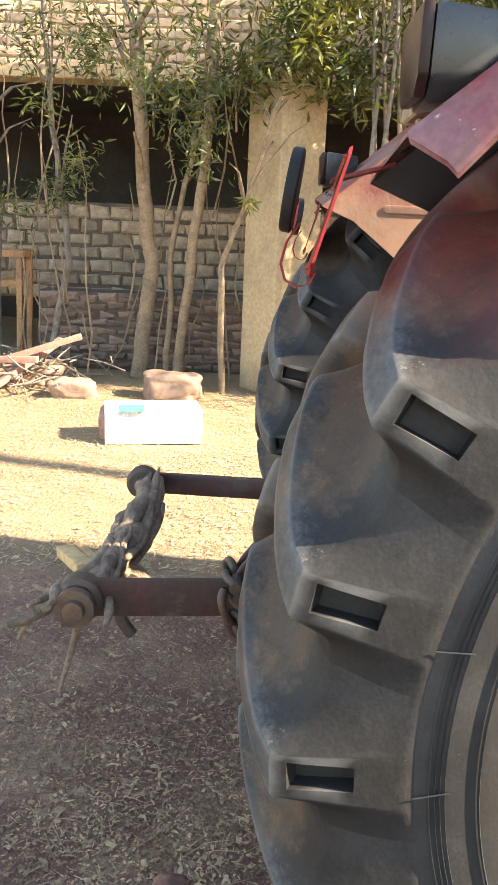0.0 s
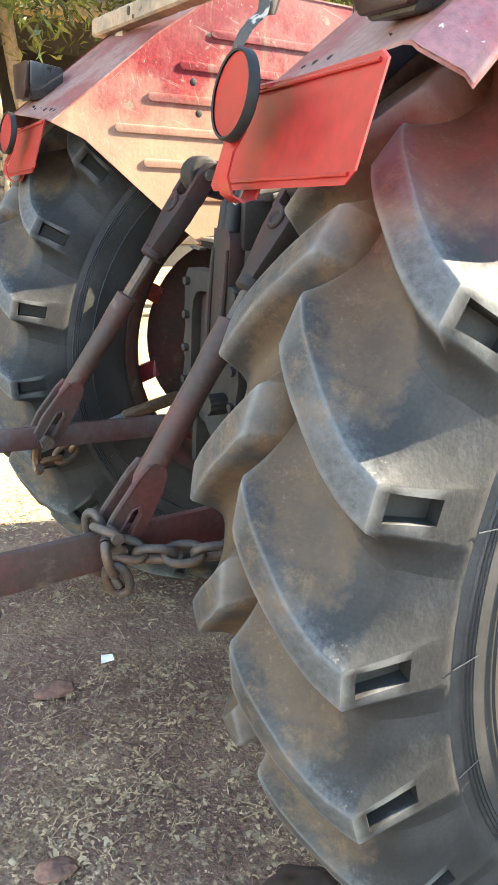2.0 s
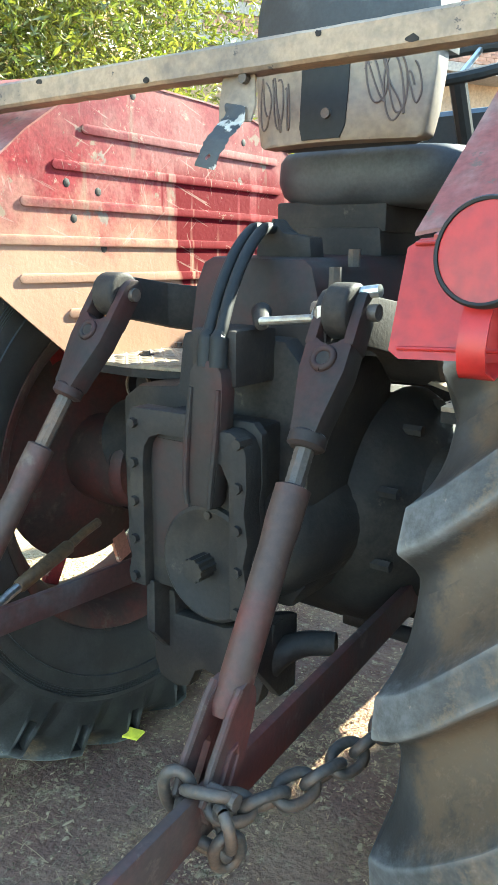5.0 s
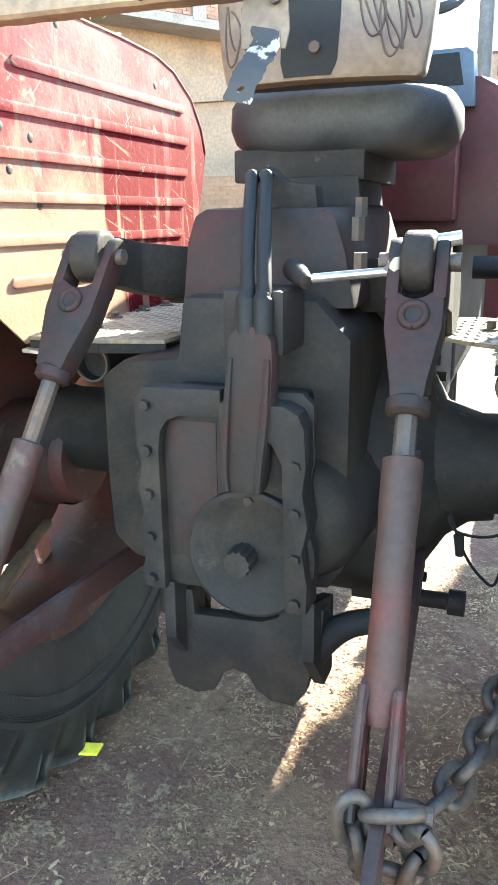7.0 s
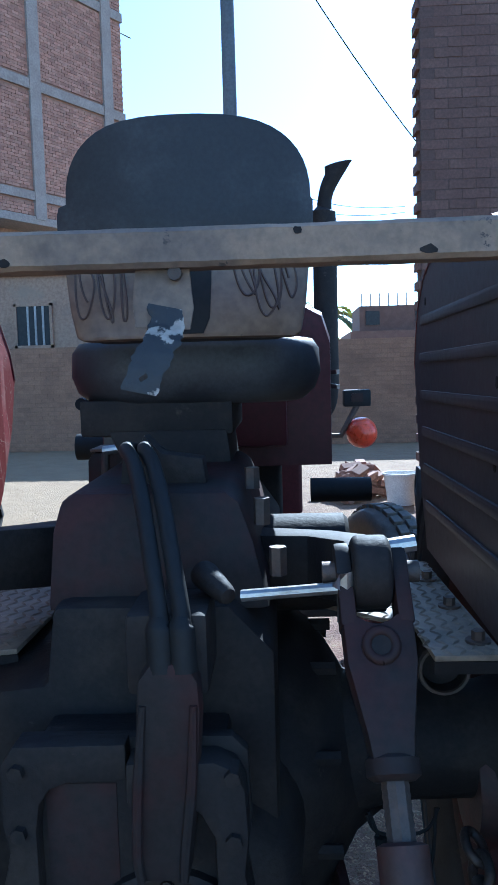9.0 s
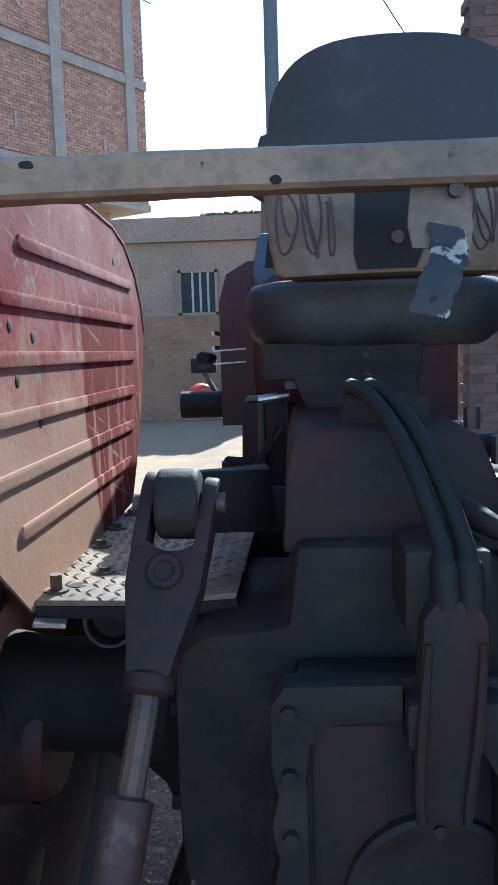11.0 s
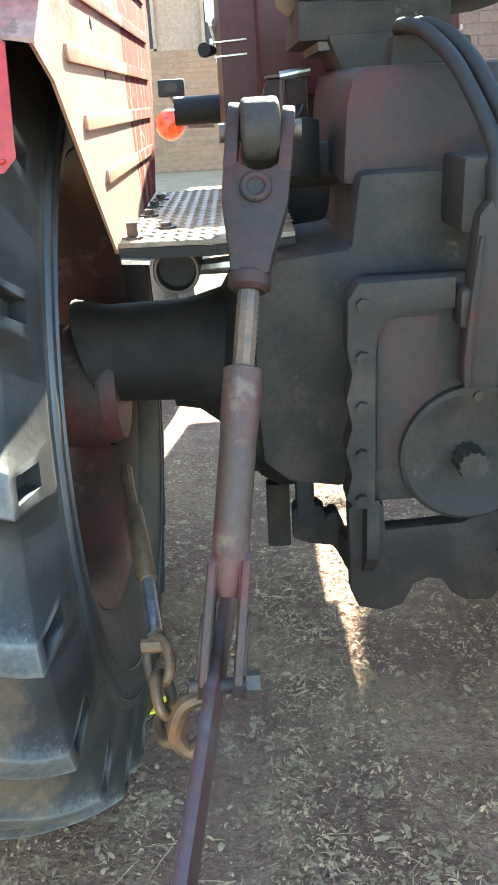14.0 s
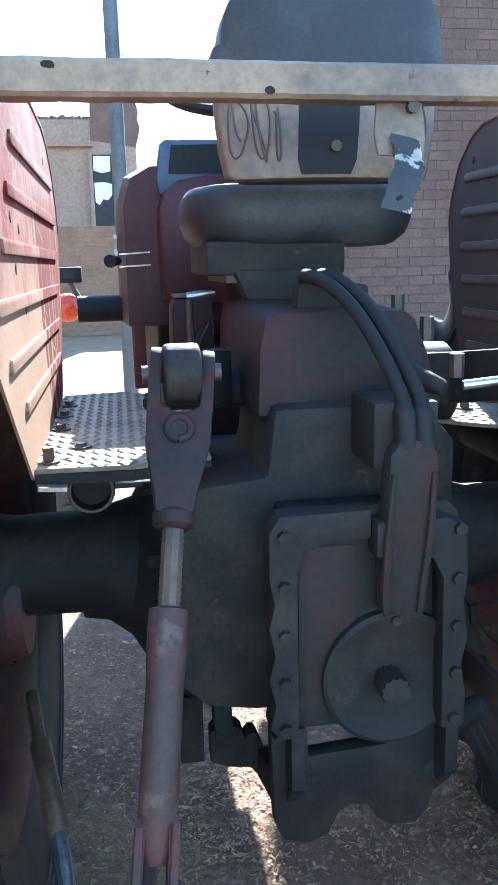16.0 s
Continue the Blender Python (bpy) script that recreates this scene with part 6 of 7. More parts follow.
block_wall("wall_upper", "sunlit upper wall of tan brick", -8.5, 5.5, 0, 2.44, 6.0, 0.3, 0.24, 0.085, PALE_STONE, PALE_MORTAR, 0.008, pose(-5.5, 0, 0, 0, 0, 90), 0.006, 7)
thing("shelter_pillar", "square plastered concrete pillar", "pillar", mesh=Mesh().box((0, 0, 1.3), (0.41, 0.41, 2.6)), mat=CONCRETE, kind="structure", at=pose(-4.62, -0.66, 0, 0, 0, 37), bevel=0.02)

# front: low brick wall, plastered house with brick storeys, brick building at the right
block_wall("wall_front", "low mud-daubed brick wall across the lane", -14, 9, 14.6, 0, 2.1, 0.25, 0.25, 0.09, MUD_BRICK, MUD, 0.008, None, 0.004, 11, flush=True)
house = thing("house", "tan plastered house behind the low wall", "house")
hx0, hx1, hy = -14.0, 0.24, 16.2
part("wall", Mesh().box(((hx0 + hx1) / 2, hy + 3, 2.15), (hx1 - hx0, 6, 4.3)), PLASTER, house, "tan plastered ground floor")
part("cornice", Mesh().box(((hx0 + hx1) / 2 - 0.45, hy - 0.06, 3.80), (hx1 - hx0 - 0.9, 0.14, 0.08)), PLASTER, house)
rnd = random.Random(77)
stub = [(-0.70, 3.9), (-0.68, 4.50)] + [(-0.66 + 0.10 * k, 4.66 + rnd.uniform(-0.06, 0.16)) for k in range(10)] + [(0.32, 4.45), (0.29, 4.3), (0.34, 4.15), (0.30, 3.95), (0.26, 3.86), (0.25, 3.76)]
part("wall_stub", Mesh().slab([(x, hy - 0.02, z) for x, z in stub], (0, 0.35, 0)), BRICK_DULL, house, "broken brick wall stub on the roof edge", smooth=0)
for k in range(16):
    x = -1.95 + 0.08 * k + rnd.uniform(-0.03, 0.03)
    part("roof_rubble", Mesh().box((0, 0, 0), (rnd.uniform(0.06, 0.14), 0.12, rnd.uniform(0.05, 0.13))), BRICK_DULL, house, at=pose(x, hy + 0.1, 4.32, rnd.uniform(-20, 20), rnd.uniform(-40, 40), rnd.uniform(0, 90)))
sw = part("window", Mesh().box((-0.49, hy - 0.01, 2.86), (0.40, 0.06, 1.5)), GLASS_DARK, house, "tall window with pale torn sheets")
part("frame", Mesh().box((-0.72, hy - 0.05, 2.86), (0.07, 0.10, 1.6)).box((-0.26, hy - 0.05, 2.86), (0.06, 0.10, 1.6)).box((-0.49, hy - 0.07, 2.06), (0.62, 0.14, 0.06)), PLASTER, sw)
part("pane", Mesh().slab([(x, hy - 0.05, z) for x, z in ((-0.67, 3.05), (-0.66, 2.66), (-0.58, 2.60), (-0.50, 2.72), (-0.40, 2.70), (-0.31, 2.80), (-0.30, 3.02), (-0.45, 3.06))], (0, 0.01, 0)), WHITE_SCRAP, sw)
part("pane", Mesh().slab([(x, hy - 0.05, z) for x, z in ((-0.66, 3.58), (-0.67, 3.30), (-0.50, 3.24), (-0.32, 3.28), (-0.31, 3.58))], (0, 0.01, 0)), WHITE_SCRAP, sw)
for wx in (-2.10, -5.2, -8.3):
    w = part("window", Mesh().box((wx, hy - 0.01, 2.66), (0.76, 0.06, 0.88)), GLASS_DARK, house, "dark barred window")
    fr = Mesh().box((wx - 0.40, hy - 0.04, 2.66), (0.06, 0.08, 0.98)).box((wx + 0.40, hy - 0.04, 2.66), (0.06, 0.08, 0.98)).box((wx, hy - 0.04, 3.12), (0.86, 0.08, 0.06)).box((wx, hy - 0.04, 2.20), (0.86, 0.08, 0.06))
    part("frame", fr, PLASTER, w)
    for k in range(3):
        part("window_bar", Mesh().box((wx - 0.12 + 0.17 * k, hy - 0.05, 2.66), (0.045, 0.03, 0.86)), FRAME_CONC, w)
TOWER_CONC = material("weathered_frame_concrete", (0.285, 0.245, 0.21), 0.9, second=(0.24, 0.20, 0.17), scale=1.5, grain=20, bump=0.2)
TOWER_MORTAR = material("reddish_brick_mortar", (0.25, 0.15, 0.11), 0.95, second=(0.22, 0.13, 0.095), scale=2, grain=30, bump=0.2)
tower = thing("brick_storeys", "unfinished red brick storeys in a grey concrete frame", "building", at=pose(-4.55, 24.7, 0, 0, 0, 58))
part("upper_wall", Mesh().box((-9.0, 4.05, 10.0), (18.0, 8.0, 8.0)), TOWER_MORTAR, tower)
part("ground_floor", Mesh().box((-9.2, 4.6, 2.95), (17.0, 7.0, 5.96)), PLASTER, tower, "tan plastered ground floor")
for fz, th in ((6.02, 0.22), (6.70, 0.24), (9.80, 0.28), (12.90, 0.28)):
    part("floor_slab", Mesh().box((-9.0, 4.02, fz), (18.04, 8.1, th)), TOWER_CONC, tower)
for cx in (-0.74, -3.70, -6.9, -10.1, -13.3, -16.5):
    part("column", Mesh().box((cx, 0.02, 10.0), (0.40, 0.14, 7.9)), TOWER_CONC, tower)
part("parapet", Mesh().box((-9.3, 4.0, 14.2), (17.3, 7.8, 0.5)), BRICK_DULL, tower)
part("rebar", Mesh().tube([(-0.1, 0.3, 12.62), (0.55, 0.1, 12.50)], 0.02, 6), IRON, tower)
rnd = random.Random(21)
bk = Mesh()
for r in range(87):
    z = 6.20 + 0.09 * r
    if any(abs(z - fz) < 0.18 for fz in (6.70, 9.80, 12.90)):
        continue
    x = -14.0 + (0.12 if r % 2 else 0)
    while x < -0.1:
        bk.box((x, 0.045 + rnd.uniform(-0.006, 0.006), z), (0.238, 0.05, 0.081))
        x += 0.25
part("brick_course", bk, BRICK, tower, kind="stuff", smooth=0)
for x, z in ((-1.9, 7.6), (-5.2, 7.7), (-4.9, 10.9)):
    part("vent_slot", Mesh().box((x, 0.02, z), (0.10, 0.06, 0.42)), TOWER_CONC, tower)

rb = block_wall("building_right", "tall unplastered brick building with a toothed edge", 1.55, 7.0, 6.2, 0, 4.95, 0.25, 0.25, 0.09, BRICK_DULL, MORTAR_DULL, 0.007, None, 0.002, 13, flush=True)
part("side_wall", Mesh().beam((1.75, 6.45, 2.47), (3.4, 10.3, 2.47), 0.2, 4.95), MORTAR_DULL, rb)
part("roof_slab", Mesh().box((4.5, 7.2, 5.0), (5.0, 1.8, 0.10)), FRAME_CONC, rb)
rnd = random.Random(4)
for r in range(0, 55, 2):
    part("toothed_brick", Mesh().box((1.54, 6.33, 0.045 + 0.09 * r), (0.045, 0.22, 0.08)), BRICK_DULL, rb)

# heap of bricks, bucket, utility pole and wires, far houses, palm
pile = thing("brick_heap", "heap of broken red bricks on the ground", "bricks")
rnd = random.Random(8)
one = Mesh().box((0, 0, 0), (0.24, 0.115, 0.075)).make("brick", 0, 0.006, 1)
one.materials.append(BRICK)
for k in range(60):
    h = rnd.random() ** 1.6
    x, y = 1.08 + rnd.gauss(0, 0.22) * (1 - 0.4 * h), 7.75 + rnd.gauss(0, 0.22) * (1 - 0.4 * h)
    part("brick", one, BRICK, pile, at=pose(x, y, 0.04 + 0.33 * h * max(0, 1 - abs(x - 1.08) * 1.4), rnd.uniform(-25, 25), rnd.uniform(-25, 25), rnd.uniform(0, 180)))
thing("bucket", "white plastic bucket standing beside the bricks", "bucket", mesh=Mesh().lathe([(0.0, 0.0), (0.0, 0.14), (0.30, 0.18), (0.32, 0.195), (0.34, 0.195), (0.34, 0.18), (0.30, 0.17), (0.02, 0.13), (0.02, 0.0)], 28, "z", (1.47, 7.1, 0.0)), mat=WHITE_BOX)
thing("utility_pole", "slim grey steel utility pole", "pole", mesh=Mesh().tube([(-0.22, 6.8, 0), (-0.22, 6.8, 4), (-0.22, 6.8, 9)], [0.075, 0.07, 0.06], 14), mat=POLE_STEEL)
for k, (a, b) in enumerate((((-0.30, 6.8, 6.6), (3.4, 11.0, 3.6)), ((-0.30, 6.8, 8.8), (3.2, 8.0, 5.0)), ((0.13, 20.0, 6.44), (3.63, 20.0, 5.75)), ((0.12, 20.0, 6.11), (3.63, 20.0, 5.60)))):
    a, b = Vector(a), Vector(b)
    thing("overhead_wire", "thin black overhead cable", "cable", mesh=Mesh().tube([a.lerp(b, t / 10) - Vector((0, 0, 0.25 * math.sin(math.pi * t / 10))) for t in range(11)], 0.008, 6), mat=BLACK_PLASTIC)
thing("roof_mast", "thin steel mast on the house roof", "mast", mesh=Mesh().tube([(0.125, 20, 4.29), (0.125, 20, 6.5)], 0.018, 6), mat=POLE_STEEL)
far = thing("far_house", "distant unfinished brick house", "house")
part("wall", Mesh().box((6.4, 41, 1.75), (5.2, 6, 3.5)), BRICK_DULL, far)
part("roof_room", Mesh().box((6.5, 41, 4.15), (4.3, 4, 1.3)), BRICK_DULL, far)
for k in range(6):
    part("column_stub", Mesh().box((4.5 + 0.45 * k, 39.3, 5.1), (0.06, 0.06, 0.7)), FRAME_CONC, far)
for wx in (5.0, 7.5):
    part("window", Mesh().box((wx, 38.98, 4.2), (0.7, 0.1, 0.7)), GLASS_DARK, far)


def leaf_cloud(mesh, centre, radii, count, rnd, length=0.11, width=0.022, clumps=14, droop=0.5):
    """Narrow leaves in clumps of twigs, with gaps between them."""
    cs = []
    for _ in range(clumps):
        v = Vector((rnd.gauss(0, 1), rnd.gauss(0, 1), rnd.gauss(0, 1))).normalized() * (0.45 + 0.55 * rnd.random())
        cs.append(Vector(centre) + Vector((v.x * radii[0], v.y * radii[1], v.z * radii[2])))
    for k in range(count):
        c = cs[rnd.randrange(clumps)]
        s = min(radii) * 0.30
        p = c + Vector((rnd.gauss(0, s), rnd.gauss(0, s), rnd.gauss(0, s)))
        d = Vector((rnd.gauss(0, 1), rnd.gauss(0, 1), rnd.gauss(0, 0.7) - droop)).normalized()
        w = d.orthogonal().normalized()
        w.rotate(Matrix.Rotation(rnd.uniform(0, 6.28), 3, d))
        le, wi = length * rnd.uniform(0.6, 1.3), width * rnd.uniform(0.7, 1.3)
        n = d.cross(w) * le * 0.08
        mesh.add([p, p + d * le * 0.4 + w * wi / 2 + n, p + d * le - n, p + d * le * 0.4 - w * wi / 2 + n], [(0, 1, 2, 3)])


def tree(name, label, trunks, crowns, mat_bark, mat_leaf, seed, leaf=(0.11, 0.022)):
    rnd = random.Random(seed)
    t = thing(name, label, "tree")
    for pts, r0, r1 in trunks:
        pts = [Vector(p) for p in pts]
        fine, rs = [], []
        for i in range(len(pts) - 1):
            for k in range(5):
                u = k / 5
                fine.append(pts[i].lerp(pts[i + 1], u) + Vector((rnd.gauss(0, 0.008), rnd.gauss(0, 0.008), 0)))
        fine.append(pts[-1])
        rs = [r0 + (r1 - r0) * i / (len(fine) - 1) for i in range(len(fine))]
        part("trunk", Mesh().tube(fine, rs, 9), mat_bark, t, smooth=1.2)
        for k in range(5):
            i = rnd.randrange(len(fine) // 2, len(fine))
            b = fine[i] + Vector((rnd.gauss(0, 0.35), rnd.gauss(0, 0.35), rnd.uniform(0.2, 0.6)))
            m = fine[i].lerp(b, 0.5) + Vector((0, 0, 0.08))
            part("limb", Mesh().tube([fine[i], m, b], [rs[i] * 0.5, rs[i] * 0.35, rs[i] * 0.15], 6), mat_bark, t)
    cm = Mesh()
    for c, rad, n, cl in crowns:
        leaf_cloud(cm, c, rad, n, rnd, leaf[0], leaf[1], cl)
    part("crown", cm, mat_leaf, t, kind="stuff", smooth=0)
    return t


tree("young_tree", "slim multi-stemmed tree with narrow leaves", [([(-4.95, -1.80, 0), (-4.9, -1.68, 0.9), (-4.85, -1.75, 1.5), (-4.75, -1.8, 2.6)], 0.065, 0.05),
      ([(-4.9, -1.56, 0), (-4.85, -1.52, 1.0), (-4.8, -1.35, 1.9), (-4.7, -1.2, 3.0)], 0.028, 0.015), ([(-4.85, -1.47, 0), (-4.75, -1.36, 1.0), (-4.65, -1.25, 1.8), (-4.6, -1.15, 3.4)], 0.042, 0.035)],
     [((-4.6, -1.3, 3.2), (0.7, 1.0, 0.7), 1100, 14), ((-4.4, -1.4, 2.35), (0.4, 0.8, 0.3), 1000, 14), ((-4.5, -1.3, 1.95), (0.3, 0.5, 0.3), 420, 9)], BARK, LEAF_DUSTY, 2, (0.10, 0.02))
tree("young_tree", "thin forked sapling beside the pillar", [([(-4.40, -1.08, 0), (-4.38, -1.10, 0.95), (-4.3, -0.93, 1.4), (-4.2, -0.72, 2.1)], 0.026, 0.014)],
     [((-4.25, -0.55, 2.45), (0.35, 0.7, 0.35), 1500, 18), ((-4.3, -0.88, 1.42), (0.06, 0.06, 0.06), 22, 3), ((-4.3, 0.1, 2.5), (0.4, 0.8, 0.5), 900, 12)], BARK, LEAF, 3, (0.12, 0.024))
tree("young_tree", "slim grey sapling by the block wall", [([(-4.85, -2.55, 0), (-4.9, -2.35, 0.9), (-4.95, -2.45, 1.7), (-5.0, -2.55, 3.0)], 0.03, 0.02), ([(-5.0, -3.0, 0), (-5.0, -2.95, 1.2), (-5.0, -3.05, 2.0), (-5.0, -3.3, 3.2)], 0.032, 0.02)],
     [((-4.8, -2.6, 2.9), (0.5, 1.0, 0.6), 500, 9), ((-4.7, -2.3, 2.3), (0.3, 0.6, 0.3), 420, 9), ((-4.8, -2.5, 1.6), (0.25, 0.6, 0.4), 420, 9)], BARK_GREY, LEAF_DUSTY, 4, (0.09, 0.018))
tree("leafy_tree", "dense leafy tree with sunlit yellow-green foliage", [([(-5.2, 4.0, 0), (-5.1, 3.9, 1.5), (-5.0, 3.9, 3.0), (-5.0, 4.0, 4.5)], 0.14, 0.06), ([(-4.9, 2.6, 0), (-4.8, 2.5, 1.5), (-4.8, 2.4, 3.4)], 0.08, 0.04)],
     [((-4.9, 3.6, 3.6), (1.5, 2.0, 1.9), 24000, 110), ((-4.6, 2.2, 2.8), (1.0, 1.3, 1.3), 13000, 60), ((-4.9, 3.2, 5.4), (1.4, 2.0, 1.2), 8000, 50)], BARK, LEAF, 5, (0.105, 0.023))
tree("overhanging_tree", "overhanging branches of narrow grey-green leaves", [([(-5.0, 0.6, 0), (-4.95, 0.5, 1.5), (-4.7, 0.2, 3.0), (-4.5, -0.5, 3.8)], 0.07, 0.03)],
     [((-4.4, -0.2, 3.3), (0.6, 1.2, 0.7), 1500, 18), ((-4.5, 1.0, 3.0), (0.7, 1.0, 0.9), 2200, 20)], BARK, LEAF, 6, (0.12, 0.024))

vine = thing("hanging_vine", "twisted grey vine stems hanging beside the pillar", "vine")
rnd = random.Random(17)
for k in range(7):
    x, y = -4.2 + rnd.uniform(-0.08, 0.08), 0.02 + rnd.uniform(-0.13, 0.13)
    pts = [(x + 0.05 * math.sin(2.2 * t + k), y + 0.06 * math.cos(1.7 * t + 2 * k), 0.9 + t) for t in (0.12 * i for i in range(18))]
    part("stem", Mesh().tube(pts, [0.020 - 0.0005 * i for i in range(18)], 7), BARK_GREY if k % 2 else BARK, vine, smooth=1.2)

palm = thing("palm_tree", "distant date palm above the roofs", "tree")
part("trunk", Mesh().tube([(4.15, 60, 0), (4.15, 60, 6.0)], [0.25, 0.2], 10), BARK_GREY, palm)
pm = Mesh()
rnd = random.Random(9)
for k in range(34):
    a, up = rnd.uniform(0, 6.28), rnd.uniform(0.0, 1.2)
    prev = Vector((4.15, 60, 6.0))
    for i in range(7):
        q = Vector((4.15, 60, 6.0)) + Vector((math.cos(a) * 0.42 * (i + 1), math.sin(a) * 0.42 * (i + 1), up * (i + 1) * 0.35 - 0.045 * (i + 1) ** 2))
        s = Vector((-math.sin(a), math.cos(a), 0)) * 0.22
        pm.add([prev + s, prev - s, q - s * 0.8 - Vector((0, 0, 0.15)), q + s * 0.8 - Vector((0, 0, 0.15))], [(0, 1, 2, 3)])
        prev = q
part("crown", pm, LEAF, palm, kind="stuff", smooth=0)

# ---- small things on the yard ----
PINK_WOOD = material("red_brown_painted_wood", (0.40, 0.19, 0.135), 0.75, second=(0.27, 0.16, 0.12), scale=10, grain=60, bump=0.3)
fb = thing("foam_box", "white foam box with green tape lying on the ground", "box")
part("body", Mesh().box((-2.98, -1.40, 0.10), (0.30, 0.56, 0.20), Matrix.Rotation(radians(12), 3, "Z")), WHITE_BOX, fb, bevel=0.01)
part("end_cap", Mesh().slab([(-3.12 + 0.02, -1.68, 0.0), (-3.12, -1.685, 0.13), (-3.06, -1.685, 0.185), (-2.95, -1.70, 0.185), (-2.89, -1.705, 0.12), (-2.90, -1.70, 0.0)], (0.012, 0.05, 0)), PINK_WOOD, fb, "brownish torn end")
part("tape", Mesh().box((-2.86, -1.50, 0.203), (0.16, 0.14, 0.006), Matrix.Rotation(radians(12), 3, "Z")), GREEN_PAPER, fb)


def rock(name, label, c, s, seed, mat=RUBBLE):
    m = Mesh()
    me = bmesh.new()
    bmesh.ops.create_icosphere(me, subdivisions=4, radius=1)
    v = []
    for p in me.verts:
        if name == "boulder":
            p.co = Vector([math.copysign(abs(q) ** 0.6, q) for q in p.co]) * 0.86
        k = 1 + 0.28 * noise.noise(p.co * 1.4 + Vector((seed * 7.1, 0, 0))) + 0.09 * noise.noise(p.co * 4 + Vector((0, seed * 3.3, 0))) + 0.04 * noise.noise(p.co * 11)
        v.append((c[0] + p.co.x * s[0] * k, c[1] + p.co.y * s[1] * k, max(c[2] + p.co.z * s[2] * k, -0.01)))
    m.add(v, [tuple(q.index for q in f.verts) for f in me.faces])
    me.free()
    return thing(name, label, "stone", mesh=m, mat=mat, smooth=0.9)


rock("boulder", "rounded tan boulder before the low wall", (-4.15, -1.42, 0.08), (0.16, 0.25, 0.13), 1, RUBBLE)
rock("boulder", "flat tan stone among dry leaves", (-4.05, -2.12, 0.05), (0.13, 0.19, 0.10), 2, RUBBLE)
rock("boulder", "dark loose rubble stone", (-4.5, -2.6, 0.07), (0.2, 0.3, 0.12), 3)
rock("stone", "reddish brown stone lying on the earth", (0.326, -0.89, 0.008), (0.025, 0.035, 0.016), 4, CLOD)
rock("stone", "reddish clod on the ground", (-0.176, -0.74, 0.008), (0.03, 0.045, 0.016), 5, CLOD)
rock("clod", "mound of damp dark brown soil by the tyre", (0.615, -0.535, 0.0), (0.115, 0.11, 0.03), 6, DAMP)
thing("paper_scrap", "white scrap lying on the ground", "scrap", mesh=Mesh().slab([(-0.255, -0.60, 0.012), (-0.225, -0.61, 0.012), (-0.215, -0.58, 0.02), (-0.24, -0.575, 0.018)], (0, 0, 0.004)), mat=WHITE_SCRAP)
thing("yellow_wrapper", "crumpled yellow wrapper on the ground", "wrapper", mesh=Mesh().slab([(-0.535, -0.12, 0.01), (-0.46, -0.10, 0.012), (-0.455, -0.075, 0.024), (-0.53, -0.09, 0.022)], (0, 0, 0.006)), mat=YELLOW)

# wooden bench by the wall
BENCH_WOOD = material("orange_brown_wood", (0.42, 0.22, 0.095), 0.7, second=(0.30, 0.16, 0.075), scale=8, grain=60, bump=0.3)
bench = thing("wooden_bench", "old orange-brown wooden bench with a plank top", "bench")
part("top", Mesh().box((-5.65, -3.5, 0.94), (0.4, 1.2, 0.06)), BENCH_WOOD, bench, bevel=0.008)
for x in (-5.5, -5.8):
    for y in (-2.96, -4.0):
        part("leg", Mesh().beam((x, y, 0), (x, y + 0.02, 0.905), 0.05, 0.045, (1, 0, 0)), BENCH_WOOD, bench, bevel=0.004)
    part("rail", Mesh().beam((x, -4.05, 0.70), (x, -2.93, 0.68), 0.035, 0.06), BENCH_WOOD, bench, bevel=0.004)
rnd = random.Random(12)
for k, (a, b) in enumerate((((-4.1, -3.0, 0.12), (-4.2, -2.1, 0.42)), ((-4.0, -2.7, 0.05), (-4.4, -2.3, 0.36)), ((-4.2, -3.3, 0.2), (-4.1, -2.4, 0.25)))):
    thing("timber", "broken timber with red-brown paint leaning on rubble", "timber", mesh=Mesh().beam(a, b, 0.055, 0.045), mat=PINK_WOOD, bevel=0.004)

# bare thin stems before the wall and a heap of dry brush
rnd = random.Random(44)
tw = Mesh()
for k in range(34):
    y, x = rnd.uniform(-3.4, -0.9), rnd.uniform(-5.15, -4.6)
    z0 = rnd.choice((0.0, 0.0, 0.6, 1.3, 1.9))
    h, lean = rnd.uniform(0.8, 1.9), rnd.gauss(0, 0.22)
    tw.tube([(x + 0.05 * rnd.gauss(0, 1), y + lean * u + 0.03 * rnd.gauss(0, 1), z0 + h * u) for u in (0, 0.2, 0.4, 0.6, 0.8, 1.0)], [0.008, 0.008, 0.007, 0.006, 0.004, 0.002], 5)
thing("thicket", "tangle of thin bare stems before the wall", "stems", mesh=tw, mat=BARK, kind="stuff", smooth=1.0)
tw = Mesh()
for k in range(130):
    c = Vector((rnd.gauss(-4.35, 0.22), rnd.gauss(-2.75, 0.35), rnd.uniform(0.02, 0.22)))
    d = Vector((rnd.gauss(0, 1), rnd.gauss(0, 1), rnd.gauss(0, 0.35))).normalized() * rnd.uniform(0.08, 0.28)
    tw.tube([c - d, c + Vector((0, 0, rnd.uniform(-0.02, 0.04))), c + d], [0.006, 0.008, 0.004], 5)
thing("brush_heap", "heap of dry grey brushwood before the wall", "brushwood", mesh=tw, mat=BARK_GREY, kind="stuff", smooth=1.0)

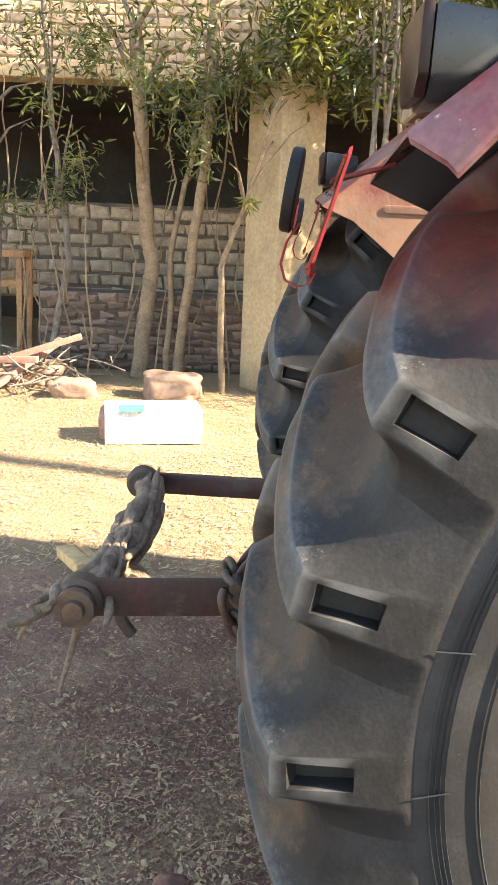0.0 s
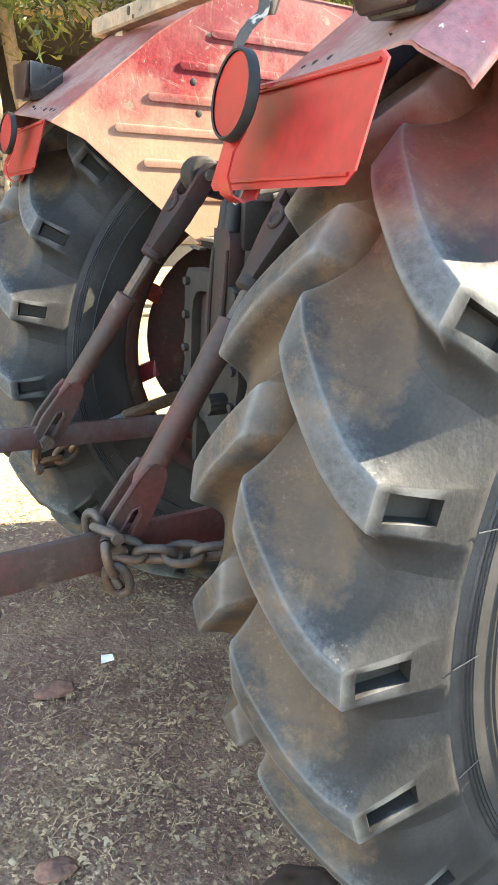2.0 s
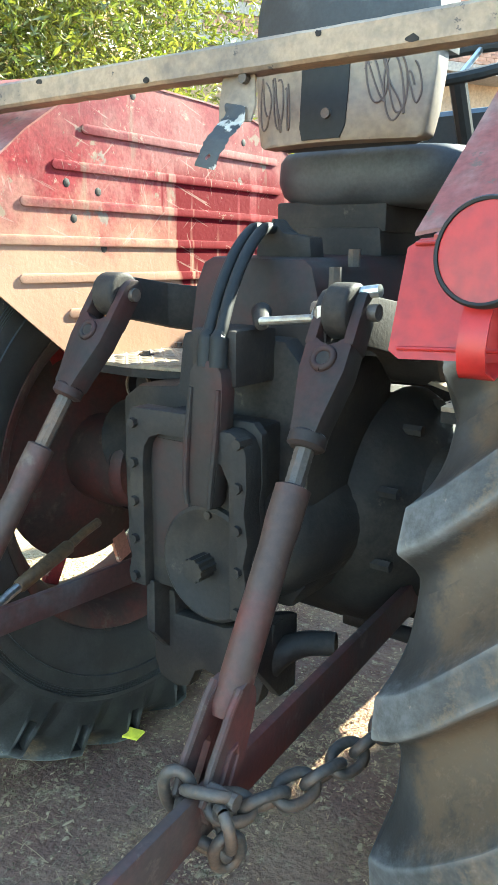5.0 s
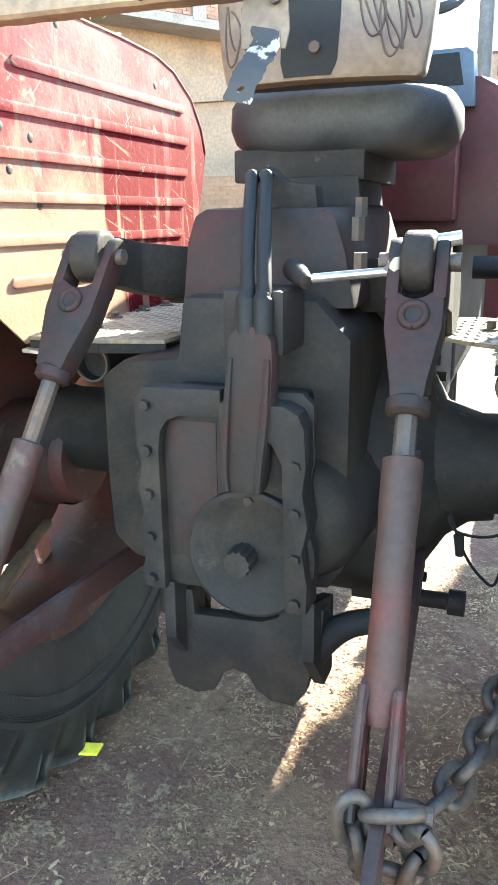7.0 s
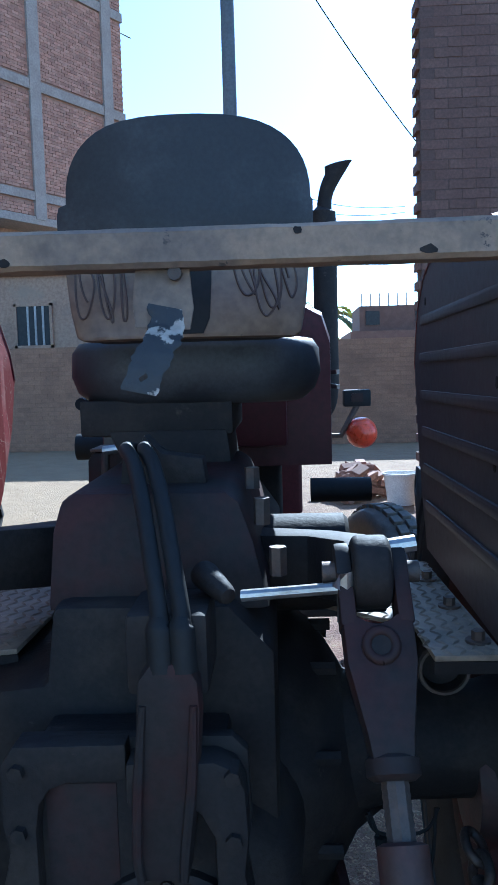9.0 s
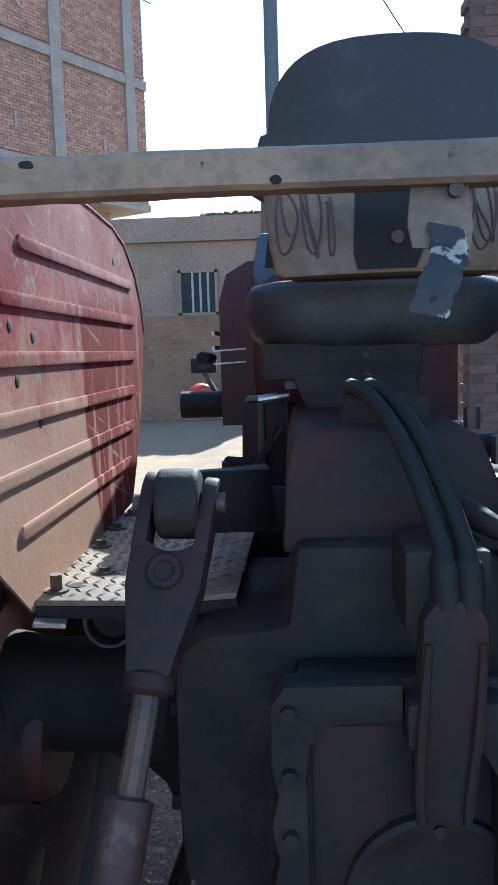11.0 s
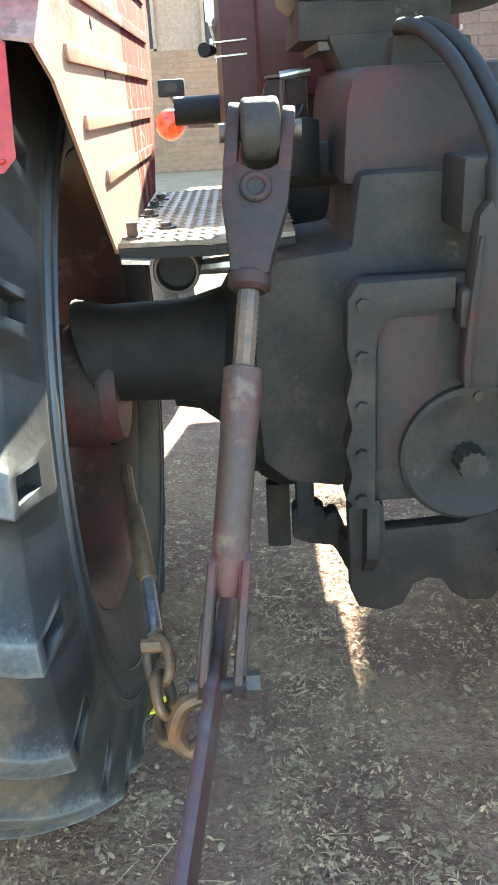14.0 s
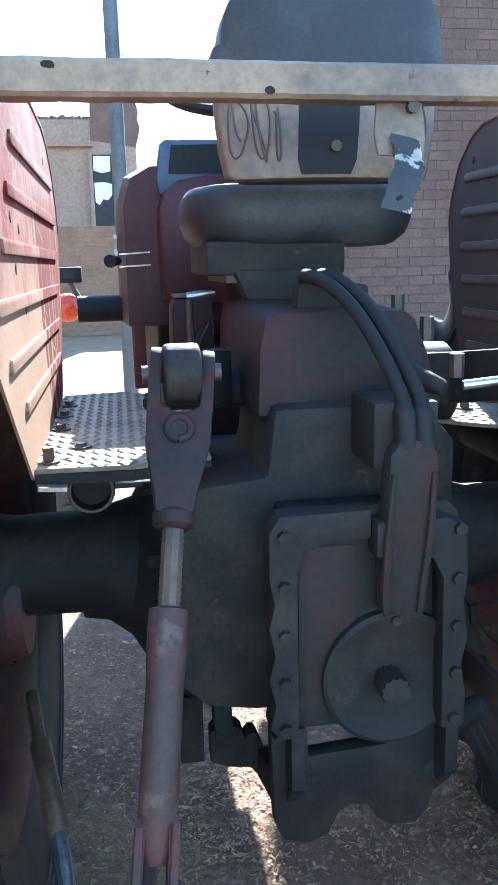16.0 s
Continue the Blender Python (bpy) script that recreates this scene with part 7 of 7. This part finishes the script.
# chaff and straw
def litter(name, label, n, area, size, mat, seed, lift=0.004):
    rnd = random.Random(seed)
    m = Mesh()
    for _ in range(n):
        x, y = rnd.uniform(area[0], area[1]), rnd.uniform(area[2], area[3])
        if noise.noise((x * 2.3, y * 2.3, 7)) + 0.6 * noise.noise((x * 7, y * 7, 9)) < rnd.uniform(-0.75, 0.45):
            continue
        z = 0.018 * (noise.noise((x * 1.3, y * 1.3, 0)) + 0.5 * noise.noise((x * 4, y * 4, 3))) + lift
        a, le = rnd.uniform(0, 6.28), size * rnd.uniform(0.3, 1.6)
        w = rnd.choice((0.0005, 0.0008, 0.0012, 0.002, 0.0034)) * rnd.uniform(0.7, 1.3) if size < 0.05 else 0.0011
        w *= 1.6 if name == "dry_chips" else 1.0
        d, s, up = Vector((math.cos(a), math.sin(a), rnd.uniform(-0.2, 0.3))) * le / 2, Vector((-math.sin(a), math.cos(a), 0)) * w, Vector((0, 0, 0.0015))
        c = Vector((x, y, z))
        g, bend = rnd.uniform(0.1, 1.0), s * rnd.uniform(-0.9, 0.9)
        m.add([c - d - s * g, c - d + s, c + bend + s + up, c + d + s * g, c + d - s * rnd.random(), c + bend - s + up], [(0, 1, 2, 5), (5, 2, 3, 4)])
    return thing(name, label, "straw", mesh=m, mat=mat, kind="stuff", smooth=0)


STRAW = material("pale_straw", (0.36, 0.245, 0.135), 0.8, second=(0.19, 0.12, 0.062), scale=9, grain=30, bump=0.0, island=0.55)
DRIFT = material("tan_chaff", (0.40, 0.255, 0.14), 0.8, second=(0.24, 0.14, 0.075), scale=9, grain=30, bump=0.0, island=0.5)
litter("chaff", "short pale chaff scattered over the earth", 50000, (-1.4, 1.2, -1.6, 1.3), 0.0075, STRAW, 31)
litter("chaff_flakes", "larger pale flakes and chips over the earth", 13000, (-1.4, 1.2, -1.6, 1.3), 0.0125, STRAW, 34)
litter("chaff_drift", "thicker drift of tan chaff beside the tyre", 50000, (-0.25, 1.2, -1.6, 1.3), 0.0105, DRIFT, 41)
litter("straw", "loose straw stalks on the earth", 3200, (-1.4, 1.2, -1.5, 1.2), 0.060, STRAW, 32)
# lighter copy of STRAW, with the yard's sunlight put into its colour
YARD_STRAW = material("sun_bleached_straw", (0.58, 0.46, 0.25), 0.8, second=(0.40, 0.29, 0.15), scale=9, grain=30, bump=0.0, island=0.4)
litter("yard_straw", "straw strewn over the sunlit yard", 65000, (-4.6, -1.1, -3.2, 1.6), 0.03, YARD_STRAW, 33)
PALE_CHIP = material("pale_dry_chips", (0.40, 0.285, 0.165), 0.8, second=(0.26, 0.175, 0.095), scale=9, grain=30, bump=0.0, island=0.45)
litter("dry_chips", "pale dry leaf and straw chips on the earth", 4500, (-1.4, 1.2, -1.6, 1.3), 0.020, PALE_CHIP, 38, 0.005)
